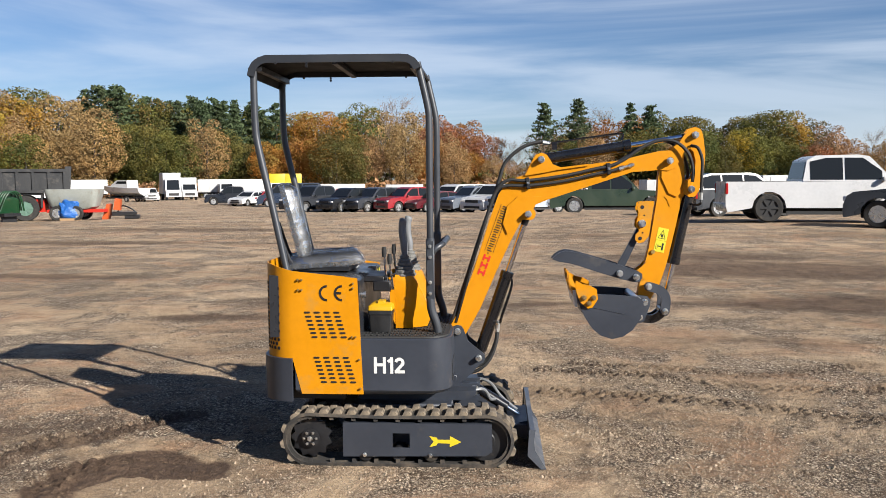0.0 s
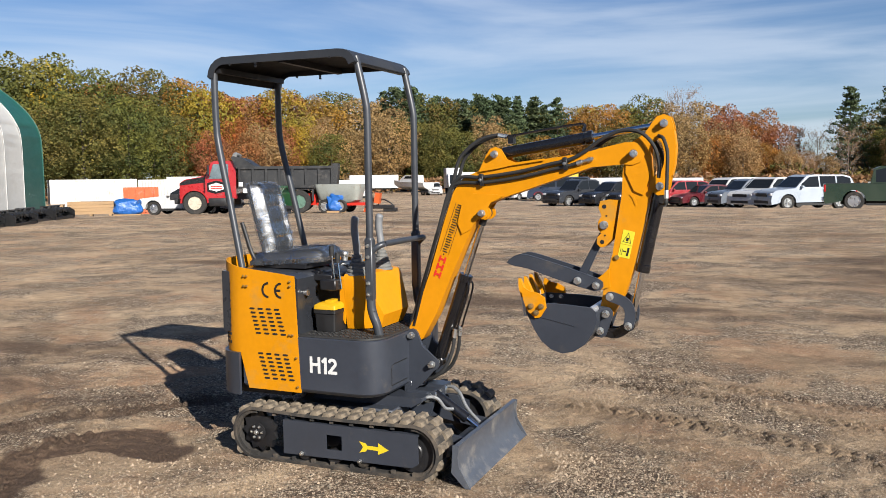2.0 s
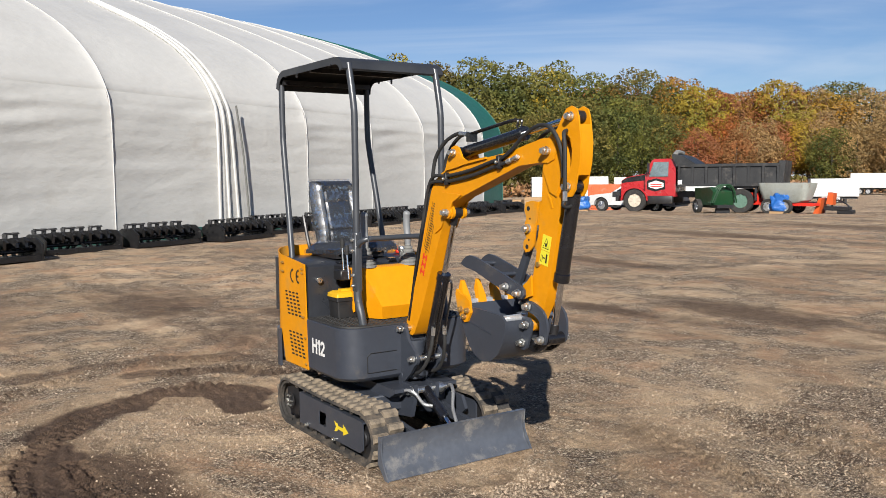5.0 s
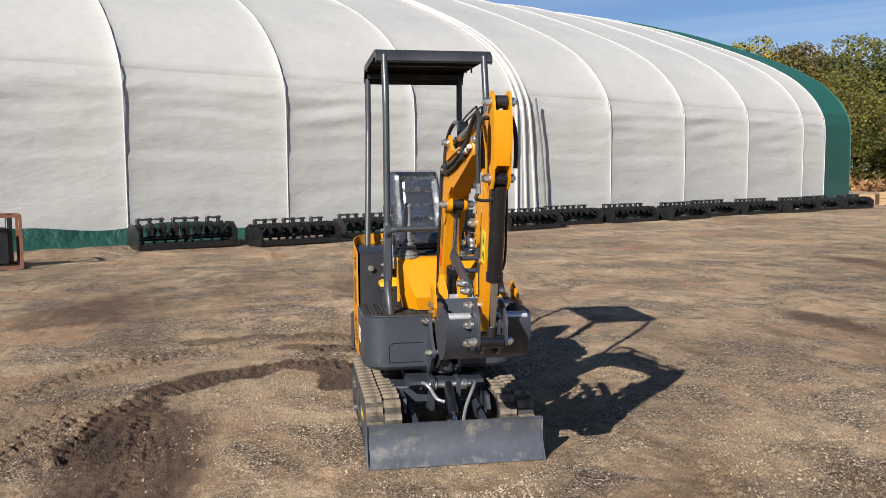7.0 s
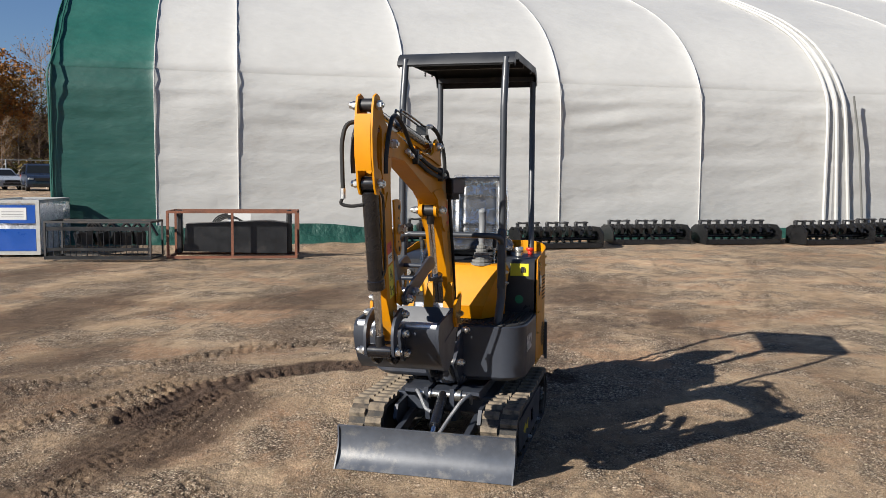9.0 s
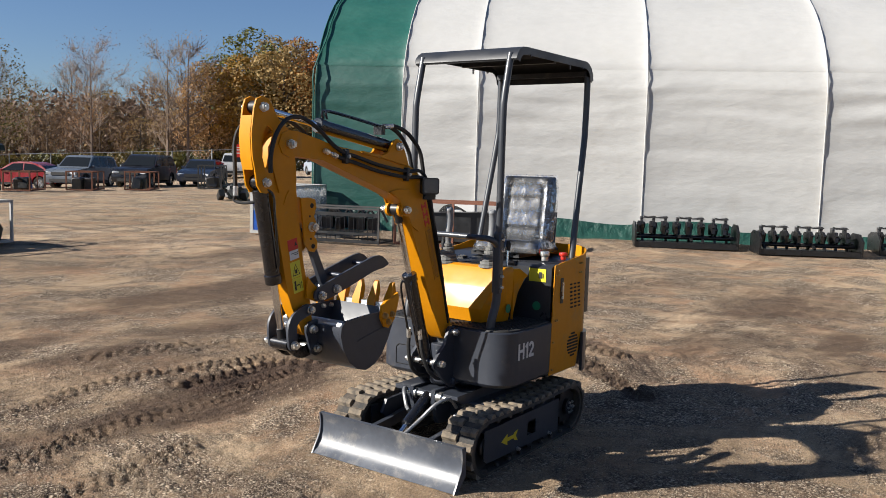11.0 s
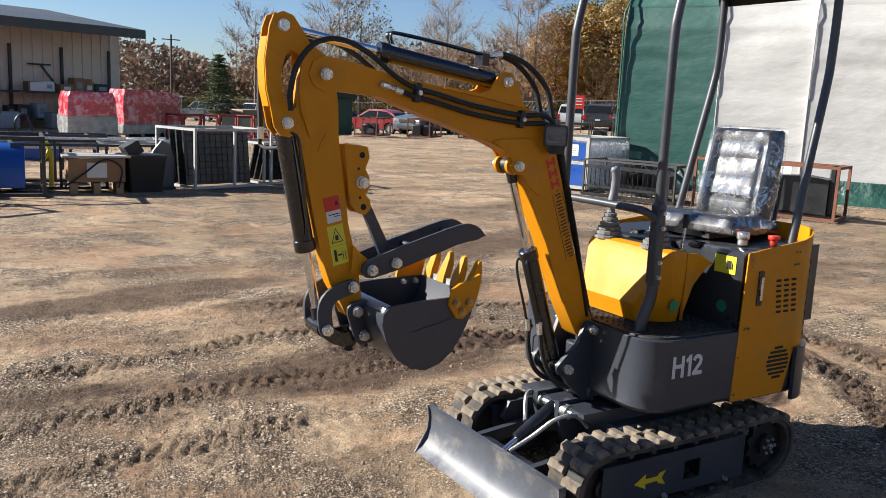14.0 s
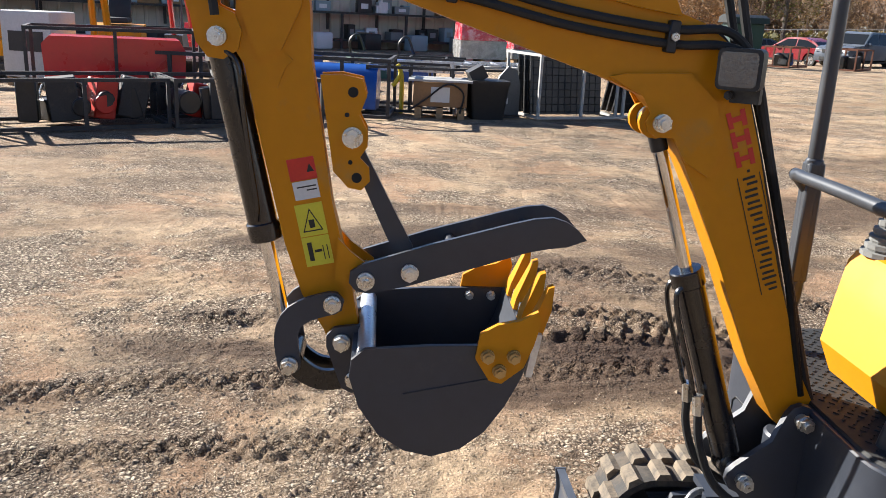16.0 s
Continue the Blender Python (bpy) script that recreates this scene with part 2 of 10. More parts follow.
def box(bm, c, s, r=(0, 0, 0), mi=0):
    m = pose(c[0], c[1], c[2], *r) @ Matrix.Diagonal((s[0], s[1], s[2], 1))
    res = bmesh.ops.create_cube(bm, size=1, matrix=m)
    for f in {f for v in res["verts"] for f in v.link_faces}:
        f.material_index = mi
    return res["verts"]


def cyl(bm, a, b, r, r2=None, seg=12, cap=True, mi=0):
    a, b = Vector(a), Vector(b)
    d = b - a
    q = d.to_track_quat("Z", "Y").to_matrix().to_4x4()
    m = Matrix.Translation((a + b) / 2) @ q
    res = bmesh.ops.create_cone(bm, cap_ends=cap, segments=seg, radius1=r, radius2=r if r2 is None else r2, depth=d.length, matrix=m)
    if mi:
        for f in {f for v in res["verts"] for f in v.link_faces}:
            f.material_index = mi
    return res["verts"]


def prism(bm, pts, lo, hi, axis="y", mi=0):
    """A polygon in the plane across an axis, given a thickness along it. For y the points are (x, z), for z (x, y), for x (y, z)."""
    def at(p, h):
        return {"y": (p[0], h, p[1]), "z": (p[0], p[1], h), "x": (h, p[0], p[1])}[axis]
    a = [bm.verts.new(at(p, lo)) for p in pts]
    b = [bm.verts.new(at(p, hi)) for p in pts]
    fs = [bm.faces.new(a), bm.faces.new(list(reversed(b)))]
    k = len(pts)
    for i in range(k):
        fs.append(bm.faces.new((a[i], a[(i + 1) % k], b[(i + 1) % k], b[i])))
    for f in fs:
        f.material_index = mi
    return a + b


def loft(bm, rings, close=True, caps=True, mi=0):
    vs = [[bm.verts.new(p) for p in ring] for ring in rings]
    k = len(vs[0])
    for a, b in zip(vs, vs[1:]):
        for i in range(k if close else k - 1):
            bm.faces.new((a[i], a[(i + 1) % k], b[(i + 1) % k], b[i])).material_index = mi
    if caps and close:
        bm.faces.new(list(reversed(vs[0]))).material_index = mi
        bm.faces.new(vs[-1]).material_index = mi
    return vs


def smooth_path(pts, n=6):
    """A Catmull-Rom curve through the points."""
    p = [Vector(q) for q in pts]
    p = [p[0] * 2 - p[1]] + p + [p[-1] * 2 - p[-2]]
    out = []
    for i in range(1, len(p) - 2):
        for k in range(n):
            t = k / n
            out.append(0.5 * ((2 * p[i]) + (p[i + 1] - p[i - 1]) * t + (2 * p[i - 1] - 5 * p[i] + 4 * p[i + 1] - p[i + 2]) * t * t
                              + (3 * p[i] - p[i - 1] - 3 * p[i + 1] + p[i + 2]) * t ** 3))
    return out + [p[-2]]


def tube(bm, pts, r, seg=8, n=5, mi=0):
    pts = smooth_path(pts, n) if n > 1 else [Vector(p) for p in pts]
    up = Vector((0.13, 0.97, 0.2)).normalized()
    rings = []
    for i, p in enumerate(pts):
        d = (pts[min(i + 1, len(pts) - 1)] - pts[max(i - 1, 0)]).normalized()
        x = d.cross(up).normalized() if abs(d.dot(up)) < 0.98 else d.cross(Vector((1, 0, 0))).normalized()
        y = d.cross(x)
        rr = r[i] if isinstance(r, (list, tuple)) else r
        rings.append([p + (x * math.cos(a) + y * math.sin(a)) * rr for a in (2 * math.pi * k / seg for k in range(seg))])
    return loft(bm, rings, mi=mi)


def bev(bm, w, seg=2, angle=30, verts=None):
    es = [e for e in bm.edges if len(e.link_faces) == 2 and e.calc_face_angle(0) > radians(angle)]
    bmesh.ops.bevel(bm, geom=es, offset=w, segments=seg, profile=0.5, affect="EDGES", clamp_overlap=True)
    return bm


def rounded(x0, x1, y0, y1, r, n=5, corners=(1, 1, 1, 1)):
    """A rectangle with round corners, counter-clockwise from (x0, y0)."""
    out = []
    for (cx, cy, a0), on in zip(((x0, y0, 180), (x1, y0, 270), (x1, y1, 0), (x0, y1, 90)), corners):
        if not on:
            out.append((cx, cy))
            continue
        ox, oy = (cx + r if cx == x0 else cx - r), (cy + r if cy == y0 else cy - r)
        out += [(ox + r * math.cos(radians(a0 + 90 * k / n)), oy + r * math.sin(radians(a0 + 90 * k / n))) for k in range(n + 1)]
    return out


def hexbolt(bm, p, d, r=0.022, h=0.018, washer=True):
    d = Vector(d).normalized()
    p = Vector(p)
    if washer:
        cyl(bm, p, p + d * 0.006, r * 1.12, seg=14)
    cyl(bm, p + d * 0.005, p + d * (0.006 + h), r, seg=6)
    cyl(bm, p + d * (0.006 + h), p + d * (0.006 + h * 1.5), r * 0.55, seg=10)


# ---------------------------------------------------------------- ground


def lattice(ix, iy, seed):
    h = np.sin(ix * 127.1 + iy * 311.7 + seed * 74.7) * 43758.5453
    return h - np.floor(h)


def vnoise(x, y, f, seed=0):
    x, y = x * f, y * f
    ix, iy = np.floor(x), np.floor(y)
    u, v = x - ix, y - iy
    u, v = u * u * (3 - 2 * u), v * v * (3 - 2 * v)
    a, b = lattice(ix, iy, seed), lattice(ix + 1, iy, seed)
    c, d = lattice(ix, iy + 1, seed), lattice(ix + 1, iy + 1, seed)
    return a + (b - a) * u + (c - a) * v + (a - b - c + d) * u * v


def step(v, lo, hi):
    k = np.clip((v - lo) / (hi - lo), 0, 1)
    return k * k * (3 - 2 * k)


def lie(x, y):
    """The broad lie of the land: level round the machine, falling away north and south, rising to the south-west."""
    x, y = np.asarray(x, float), np.asarray(y, float)
    r = np.hypot(x, y)
    az = np.degrees(np.arctan2(y, x))
    drop = np.interp(r, (0, 30, 35, 42, 50, 60, 80, 130, 4000), (0, 0, -.05, -.35, -.6, -.85, -1.0, -1.2, -1.2))
    fall = np.where(az > 0, np.clip((152 - az) / 10, 0, 1), np.clip((128 + az) / 16, 0, 1))
    mound = 0.22 * np.exp(-(((x - 10) / 7) ** 2 + ((y - 20) / 7) ** 2))
    return mound + drop * fall + 0.4 * step(r, 36, 56) * step(-az, 126, 136) * step(200 + az, 0, 10)


def ground_z(x, y):
    return float(lie(x, y))


# tracks of the machine and of tyres: points on the way, width, depth, lug pitch
RUTS = [
    ([(0.9, 1.3), (1.09, 1.26), (1.64, 1.11), (2.2, 0.98), (2.68, 0.72), (3.0, 0.53), (3.7, 0.05)], 0.20, 0.024, 0.10),
    ([(0.9, 2.0), (1.37, 1.92), (1.97, 1.74), (2.46, 1.48), (3.11, 1.34), (3.8, 1.5)], 0.20, 0.022, 0.10),
    ([(1.2, 2.25), (1.75, 2.16), (2.22, 2.0), (2.69, 1.85), (3.6, 2.2)], 0.18, 0.018, 0.10),
    ([(0.4, -3.2), (-0.53, -2.96), (-1.01, -2.79), (-1.88, -2.24), (-2.53, -1.41), (-2.82, -0.88), (-2.6, -0.1)], 0.22, 0.028, 0.10),
    ([(0.4, -2.1), (-0.36, -2.09), (-0.88, -1.81), (-1.42, -1.45), (-1.76, -0.78), (-1.62, -0.45)], 0.24, 0.030, 0.10),
    ([(3.0, -1.35), (2.2, -1.50), (1.75, -1.55), (1.3, -1.65), (0.7, -1.64), (0.1, -1.72), (-0.38, -1.77)], 0.19, 0.022, 0.08),
    ([(3.3, -0.75), (2.45, -0.90), (2.0, -0.99), (1.6, -1.0), (1.2, -1.05)], 0.19, 0.020, 0.08),
    ([(2.2, -2.28), (1.3, -2.35), (1.05, -2.45), (0.6, -2.45), (0.0, -2.34), (-0.3, -2.27), (-0.9, -2.35)], 0.19, 0.022, 0.08),
    ([(-2.3, -0.7), (-2.11, -0.1), (-1.85, 0.12), (-1.6, 0.5)], 0.22, 0.024, 0.10),
    ([(4.6, -3.4), (2.4, -4.6), (-0.5, -4.9), (-3.5, -4.2), (-6.5, -2.6)], 0.24, 0.012, 0.0),
    ([(-3.0, 4.5), (0.5, 4.9), (4.0, 5.8), (8.0, 7.8)], 0.26, 0.010, 0.0),
    ([(-6.5, 1.5), (-4.8, -1.0), (-3.9, -3.4), (-3.8, -6.5)], 0.24, 0.012, 0.0),
]
# damp, darker stretches: place, reach along x and y, strength
DAMP = [(5.4, 9.4, 3.0, 1.4, 0.9), (4.5, 11.6, 3.0, 1.2, 0.7), (4.8, 5.6, 2.2, 0.8, 0.8), (8.5, 7.0, 3.0, 1.2, 0.8), (-7.0, 8.4, 2.6, 0.6, 0.7), (-9.8, 15.8, 4.5, 0.9, 0.7), (-2.7, 4.5, 0.9, 0.3, 0.8),
        (-1.5, 5.5, 1.6, 0.5, 0.8), (0.6, 5.6, 1.2, 0.4, 0.7), (-9.0, 21.6, 5.0, 1.2, 0.7), (-4.2, 16.3, 5.0, 0.9, 0.8), (3.0, 18.0, 6.0, 1.0, 0.7), (-6.3, 0.24, 2.0, 1.0, 0.6), (-3.4, 0.3, 1.2, 0.6, 0.5),
        (-2.8, -5.3, 2.2, 0.7, 0.8), (0.4, -1.67, 1.0, 0.40, 1.0), (-6.5, -8.0, 2.5, 1.0, 0.6), (-4.4, 1.3, 0.9, 0.3, 0.8), (1.6, -3.8, 0.9, 0.32, 0.9), (0.9, -4.1, 1.0, 0.32, 0.9), (0.45, -3.3, 0.7, 0.28, 0.8),
        (2.1, -1.9, 0.7, 0.25, 0.6), (-4.8, -3.0, 1.6, 0.8, 0.6), (-1.0, -3.6, 1.4, 0.5, 0.6), (1.3, 0.2, 0.8, 0.5, 0.4), (3.2, 3.2, 1.2, 0.4, 0.5)]


DARK = [([(-2.5, -0.95), (-2.25, -0.45), (-2.08, -0.155), (-1.82, 0.117), (-1.55, 0.45)], 0.26, 0.72),
        ([(0.3, -1.95), (-0.5, -1.86), (-1.19, -1.67), (-1.52, -1.37), (-1.70, -0.93), (-1.60, -0.60), (-1.40, -0.43), (-1.10, -0.52)], 0.36, 0.95),
        ([(-2.75, -1.7), (-2.88, -1.25), (-2.92, -0.68), (-2.6, -0.1), (-2.0, 0.33)], 0.30, 0.55),
        ([(1.9, -1.75), (1.1, -1.65), (0.5, -1.60), (-0.2, -1.75)], 0.55, 0.45), ([(-4.4, 0.1), (-4.0, 0.8), (-2.9, 1.5)], 0.35, 0.4)]
SOIL = [(-2.1, -0.2, 0.5, 0.75, 0.018), (0.1, -3.0, 1.1, 0.5, 0.02), (-1.75, -0.75, 0.45, 0.45, 0.015), (1.9, -1.6, 0.8, 0.35, 0.016),
        (-2.6, -2.4, 0.9, 0.35, 0.016), (-3.6, 1.6, 1.3, 0.25, 0.01)]


def relief(x, y):
    """Fine relief near the machine, and how freshly the soil is turned over."""
    x, y = np.asarray(x, float), np.asarray(y, float)
    near = 1 - step(np.hypot(x, y), 7, 16)
    z = (vnoise(x, y, 0.5, 3) - 0.5) * 0.05 + (vnoise(x, y, 1.7, 5) - 0.5) * 0.020 + (vnoise(x, y, 5.5, 7) - 0.5) * 0.012
    z += ((vnoise(x, y, 12, 11) - 0.5) * 0.008 + (vnoise(x, y, 25, 13) - 0.5) * 0.009) * (0.35 + 1.1 * step(vnoise(x, y, 0.8, 15), 0.35, 0.7))
    z *= near
    fresh = np.zeros_like(x)
    for k_, (pts, w, deep, pitch) in enumerate(RUTS):
        soil = 0.3
        way = np.array([(p.x, p.y) for p in smooth_path([(a, b, 0) for a, b in pts], 24)])
        sel = (x > way[:, 0].min() - 0.5) & (x < way[:, 0].max() + 0.5) & (y > way[:, 1].min() - 0.5) & (y < way[:, 1].max() + 0.5)
        idx = np.nonzero(sel)[0]
        if not len(idx):
            continue
        length = np.concatenate(([0], np.cumsum(np.hypot(*np.diff(way, axis=0).T))))
        best, where = np.full(len(idx), 9.0), np.zeros(len(idx))
        for k in range(len(way)):
            d = np.hypot(x[idx] - way[k, 0], y[idx] - way[k, 1])
            hit = d < best
            best[hit], where[hit] = d[hit], length[k]
        inside = 1 - step(best, w * 0.36, w * 0.56)
        rim = np.exp(-((best - w * 0.62) / 0.055) ** 2)
        broken = np.clip(0.45 + 0.9 * vnoise(x[idx], y[idx], 1.3, 21), 0, 1.15)
        dz = (-deep * inside + 0.45 * deep * rim) * broken * (0.35 if pitch else 0.8)
        if pitch:
            lug = step(np.sin(2 * np.pi * (where / pitch + 0.5 * (best > w * 0.2)) + 1.0 * vnoise(x[idx], y[idx], 2.0, 23)), -0.2, 0.2)
            dz += inside * lug * deep * 1.05 * broken
        crumbs = (vnoise(x[idx], y[idx], 17, 31) - 0.42) * 0.006 + (vnoise(x[idx], y[idx], 31, 35) - 0.45) * 0.008
        z[idx] += (dz + crumbs * (inside * (0.5 if pitch else 1.0) + rim) * broken) * near[idx]
        fresh[idx] = np.maximum(fresh[idx], (inside + rim * 0.8) * np.clip(broken * 1.2, 0, 1) * (soil if pitch else 0.35))
    # turned-over soil beside the tracks
    for cx, cy, rx, ry, hh in SOIL:
        g = np.exp(-(((x - cx) / rx) ** 2 + ((y - cy) / ry) ** 2))
        z += g * hh * (0.2 + 0.9 * vnoise(x, y, 11, 41) + 0.7 * vnoise(x, y, 26, 43)) * near
        fresh = np.maximum(fresh, np.clip(g * 0.5 * (0.2 + vnoise(x, y, 1.9, 45)), 0, 1))
    for pts, w, strong in DARK:
        way = np.array([(p.x, p.y) for p in smooth_path([(a, b, 0) for a, b in pts], 16)])
        idx = np.nonzero((x > way[:, 0].min() - 0.6) & (x < way[:, 0].max() + 0.6) & (y > way[:, 1].min() - 0.6) & (y < way[:, 1].max() + 0.6))[0]
        best = np.full(len(idx), 9.0)
        for q in way:
            best = np.minimum(best, np.hypot(x[idx] - q[0], y[idx] - q[1]))
        edge = best + 0.16 * (vnoise(x[idx], y[idx], 3.5, 81) - 0.5) + 0.07 * (vnoise(x[idx], y[idx], 11, 83) - 0.5)
        g = 1 - step(edge, w * 0.40, w * 0.60)
        z[idx] += g * strong * (-0.010 + 0.006 * np.sin(best * 2 * np.pi / 0.075))
        fresh[idx] = np.maximum(fresh[idx], g * strong)
    # the machine and the blade rest on the level
    pad = (1 - step(np.abs(x - 0.05), 0.72, 0.95)) * (1 - step(np.abs(y), 0.5, 0.7))
    return z * (1 - pad) - 0.004 * pad, fresh


def axis_values(lo, hi):
    """Close lines near the machine, wider and wider ones out to the horizon."""
    fine = np.arange(lo, hi + 0.001, 0.018)
    out = [0.0]
    while out[-1] < 2600:
        out.append(out[-1] + max(0.022, out[-1] * 0.13))
    far = np.array(out[1:])
    return np.concatenate((lo - far[::-1], fine, fine[-1] + far))


gx, gy = np.meshgrid(axis_values(-3.3, 4.0), axis_values(-3.4, 3.0), indexing="ij")
nx, ny = gx.shape
fx, fy = gx.ravel(), gy.ravel()
rz_, fresh_ = relief(fx, fy)
gz = rz_ + lie(fx, fy) + (vnoise(fx, fy, 0.05, 51) - 0.5) * 0.12 * step(np.hypot(fx, fy), 9, 25)
ids = np.arange(nx * ny).reshape(nx, ny)
quads = np.stack((ids[:-1, :-1], ids[1:, :-1], ids[1:, 1:], ids[:-1, 1:]), -1).reshape(-1, 4)
gme = bpy.data.meshes.new("ground")
gme.from_pydata(np.stack((fx, fy, gz), -1).tolist(), [], quads.tolist())
gme.polygons.foreach_set("use_smooth", np.ones(len(gme.polygons), bool))
att = gme.attributes.new("turned", "FLOAT", "POINT")
att.data.foreach_set("value", fresh_.astype(np.float32))
damp_ = np.zeros_like(fx)
for cx, cy, rx, ry, amount in DAMP:
    damp_ = np.maximum(damp_, amount * np.exp(-(((fx - cx) / rx) ** 2 + ((fy - cy) / ry) ** 2)))
att = gme.attributes.new("damp", "FLOAT", "POINT")
att.data.foreach_set("value", damp_.astype(np.float32))


def ground_material():
    m = bpy.data.materials.new("gravel_and_packed_earth")
    m.use_nodes = True
    n, l = m.node_tree.nodes, m.node_tree.links
    b = n["Principled BSDF"]
    co = n.new("ShaderNodeTexCoord")

    def noise_tex(scale, detail=5, rough=0.6, stretch=(1, 1, 1), rot=0.0, dist=0.0):
        mp = n.new("ShaderNodeMapping")
        mp.inputs["Scale"].default_value = stretch
        mp.inputs["Rotation"].default_value = (0, 0, rot)
        t = n.new("ShaderNodeTexNoise")
        t.inputs["Scale"].default_value, t.inputs["Detail"].default_value = scale, detail
        t.inputs["Roughness"].default_value, t.inputs["Distortion"].default_value = rough, dist
        l.new(co.outputs["Object"], mp.inputs["Vector"])
        l.new(mp.outputs["Vector"], t.inputs["Vector"])
        return t.outputs["Fac"]

    def ramp(src, lo, hi):
        r = n.new("ShaderNodeMapRange")
        r.inputs["From Min"].default_value, r.inputs["From Max"].default_value = lo, hi
        l.new(src, r.inputs["Value"])
        return r.outputs["Result"]

    def mix(f, a, c):
        x = n.new("ShaderNodeMixRGB")
        l.new(f, x.inputs[0])
        for k, s in ((1, a), (2, c)):
            if isinstance(s, tuple):
                x.inputs[k].default_value = (*s, 1)
            else:
                l.new(s, x.inputs[k])
        return x.outputs["Color"]

    def times(a, c):
        x = n.new("ShaderNodeMath")
        x.operation = "MULTIPLY"
        l.new(a, x.inputs[0])
        if isinstance(c, float):
            x.inputs[1].default_value = c
        else:
            l.new(c, x.inputs[1])
        return x.outputs[0]

    def pebbles(size, dark, light, gap):
        """Cells that read as single stones: their colour, their place in the cell and a random number."""
        v = n.new("ShaderNodeTexVoronoi")
        v.inputs["Scale"].default_value = size
        l.new(warped, v.inputs["Vector"])
        hs = n.new("ShaderNodeSeparateColor")
        l.new(v.outputs["Color"], hs.inputs["Color"])
        col = mix(ramp(hs.outputs[0], 0.05, 1.0), dark, light)
        # gap darkens the cell edges: shade between stones put into the colour
        return mix(ramp(v.outputs["Distance"], 0.34, 0.60), col, gap), ramp(v.outputs["Distance"], 0.62, 0.05), hs.outputs[1]

    wn_ = n.new("ShaderNodeTexNoise")
    wn_.inputs["Scale"].default_value, wn_.inputs["Detail"].default_value = 30, 2
    l.new(co.outputs["Object"], wn_.inputs["Vector"])
    wv = n.new("ShaderNodeVectorMath")
    wv.operation = "MULTIPLY_ADD"
    wv.inputs[1].default_value = (0.02, 0.02, 0.02)
    l.new(wn_.outputs["Color"], wv.inputs[0])
    l.new(co.outputs["Object"], wv.inputs[2])
    warped = wv.outputs["Vector"]
    earth = mix(ramp(noise_tex(0.55, 7, 0.65), 0.35, 0.68), (0.345, 0.240, 0.148), (0.490, 0.368, 0.242))
    earth = mix(times(ramp(noise_tex(0.8, 6, 0.6, dist=0.6), 0.48, 0.60), 0.8), earth, (0.330, 0.198, 0.118))
    coarse, coarse_h, coarse_r = pebbles(44, (0.22, 0.162, 0.11), (0.78, 0.655, 0.495), (0.10, 0.072, 0.05))
    small, small_h, small_r = pebbles(96, (0.24, 0.176, 0.12), (0.70, 0.58, 0.435), (0.14, 0.10, 0.07))
    few = ramp(coarse_r, 0.52, 0.60)
    gravel = mix(few, small, coarse)
    gravelly = ramp(noise_tex(1.1, 12, 0.74, dist=0.5), 0.45, 0.55)
    strewn = times(ramp(small_r, 0.72, 0.78), small_h)
    base = mix(gravelly, mix(strewn, earth, small), gravel)
    tone = n.new("ShaderNodeMapRange")
    tone.inputs["From Min"].default_value, tone.inputs["From Max"].default_value = 0.36, 0.64
    tone.inputs["To Min"].default_value, tone.inputs["To Max"].default_value = 0.76, 1.20
    l.new(noise_tex(0.22, 7, 0.66, dist=0.5), tone.inputs["Value"])
    wide = n.new("ShaderNodeHueSaturation")
    l.new(tone.outputs["Result"], wide.inputs["Value"])
    l.new(base, wide.inputs["Color"])
    base = wide.outputs["Color"]
    clods = ramp(noise_tex(2.4, 11, 0.78, (0.55, 1.6, 1), 0.3, 0.9), 0.545, 0.61)
    base = mix(times(clods, 0.42), base, (0.160, 0.106, 0.068))
    # long dark bands where vehicles have driven
    bands = ramp(noise_tex(0.30, 8, 0.70, (0.5, 1.3, 1), 0.35, 1.2), 0.49, 0.62)
    base = mix(times(bands, 0.34), base, (0.140, 0.090, 0.056))
    bands2 = ramp(noise_tex(0.30, 7, 0.66, (1.3, 0.5, 1), 0.5, 1.0), 0.55, 0.66)
    base = mix(times(bands2, 0.32), base, (0.150, 0.100, 0.064))
    bands3 = ramp(noise_tex(0.8, 7, 0.66, (0.3, 2.0, 1), 0.12, 1.0), 0.56, 0.64)
    base = mix(times(bands3, 0.42), base, (0.130, 0.088, 0.057))
    da = n.new("ShaderNodeAttribute")
    da.attribute_name = "damp"
    ragged = n.new("ShaderNodeMath")
    ragged.operation = "ADD"
    l.new(da.outputs["Fac"], ragged.inputs[0])
    l.new(noise_tex(1.6, 9, 0.74, (0.7, 1.5, 1), 0.2, 1.0), ragged.inputs[1])
    base = mix(times(ramp(ragged.outputs[0], 0.74, 1.06), 0.86), base, (0.115, 0.076, 0.050))
    at = n.new("ShaderNodeAttribute")
    at.attribute_name = "turned"
    base = mix(times(times(ramp(at.outputs["Fac"], 0.05, 0.85), ramp(noise_tex(9.0, 7, 0.75), 0.20, 0.44)), 0.95), base, (0.078, 0.050, 0.035))
    mid = n.new("ShaderNodeMapRange")
    mid.inputs["From Min"].default_value, mid.inputs["From Max"].default_value = 0.34, 0.66
    mid.inputs["To Min"].default_value, mid.inputs["To Max"].default_value = 0.76, 1.26
    l.new(noise_tex(5.5, 9, 0.78, dist=0.6), mid.inputs["Value"])
    rough_ = n.new("ShaderNodeHueSaturation")
    l.new(mid.outputs["Result"], rough_.inputs["Value"])
    l.new(base, rough_.inputs["Color"])
    base = rough_.outputs["Color"]
    fine = n.new("ShaderNodeHueSaturation")
    l.new(base, fine.inputs["Color"])
    fr = n.new("ShaderNodeMapRange")
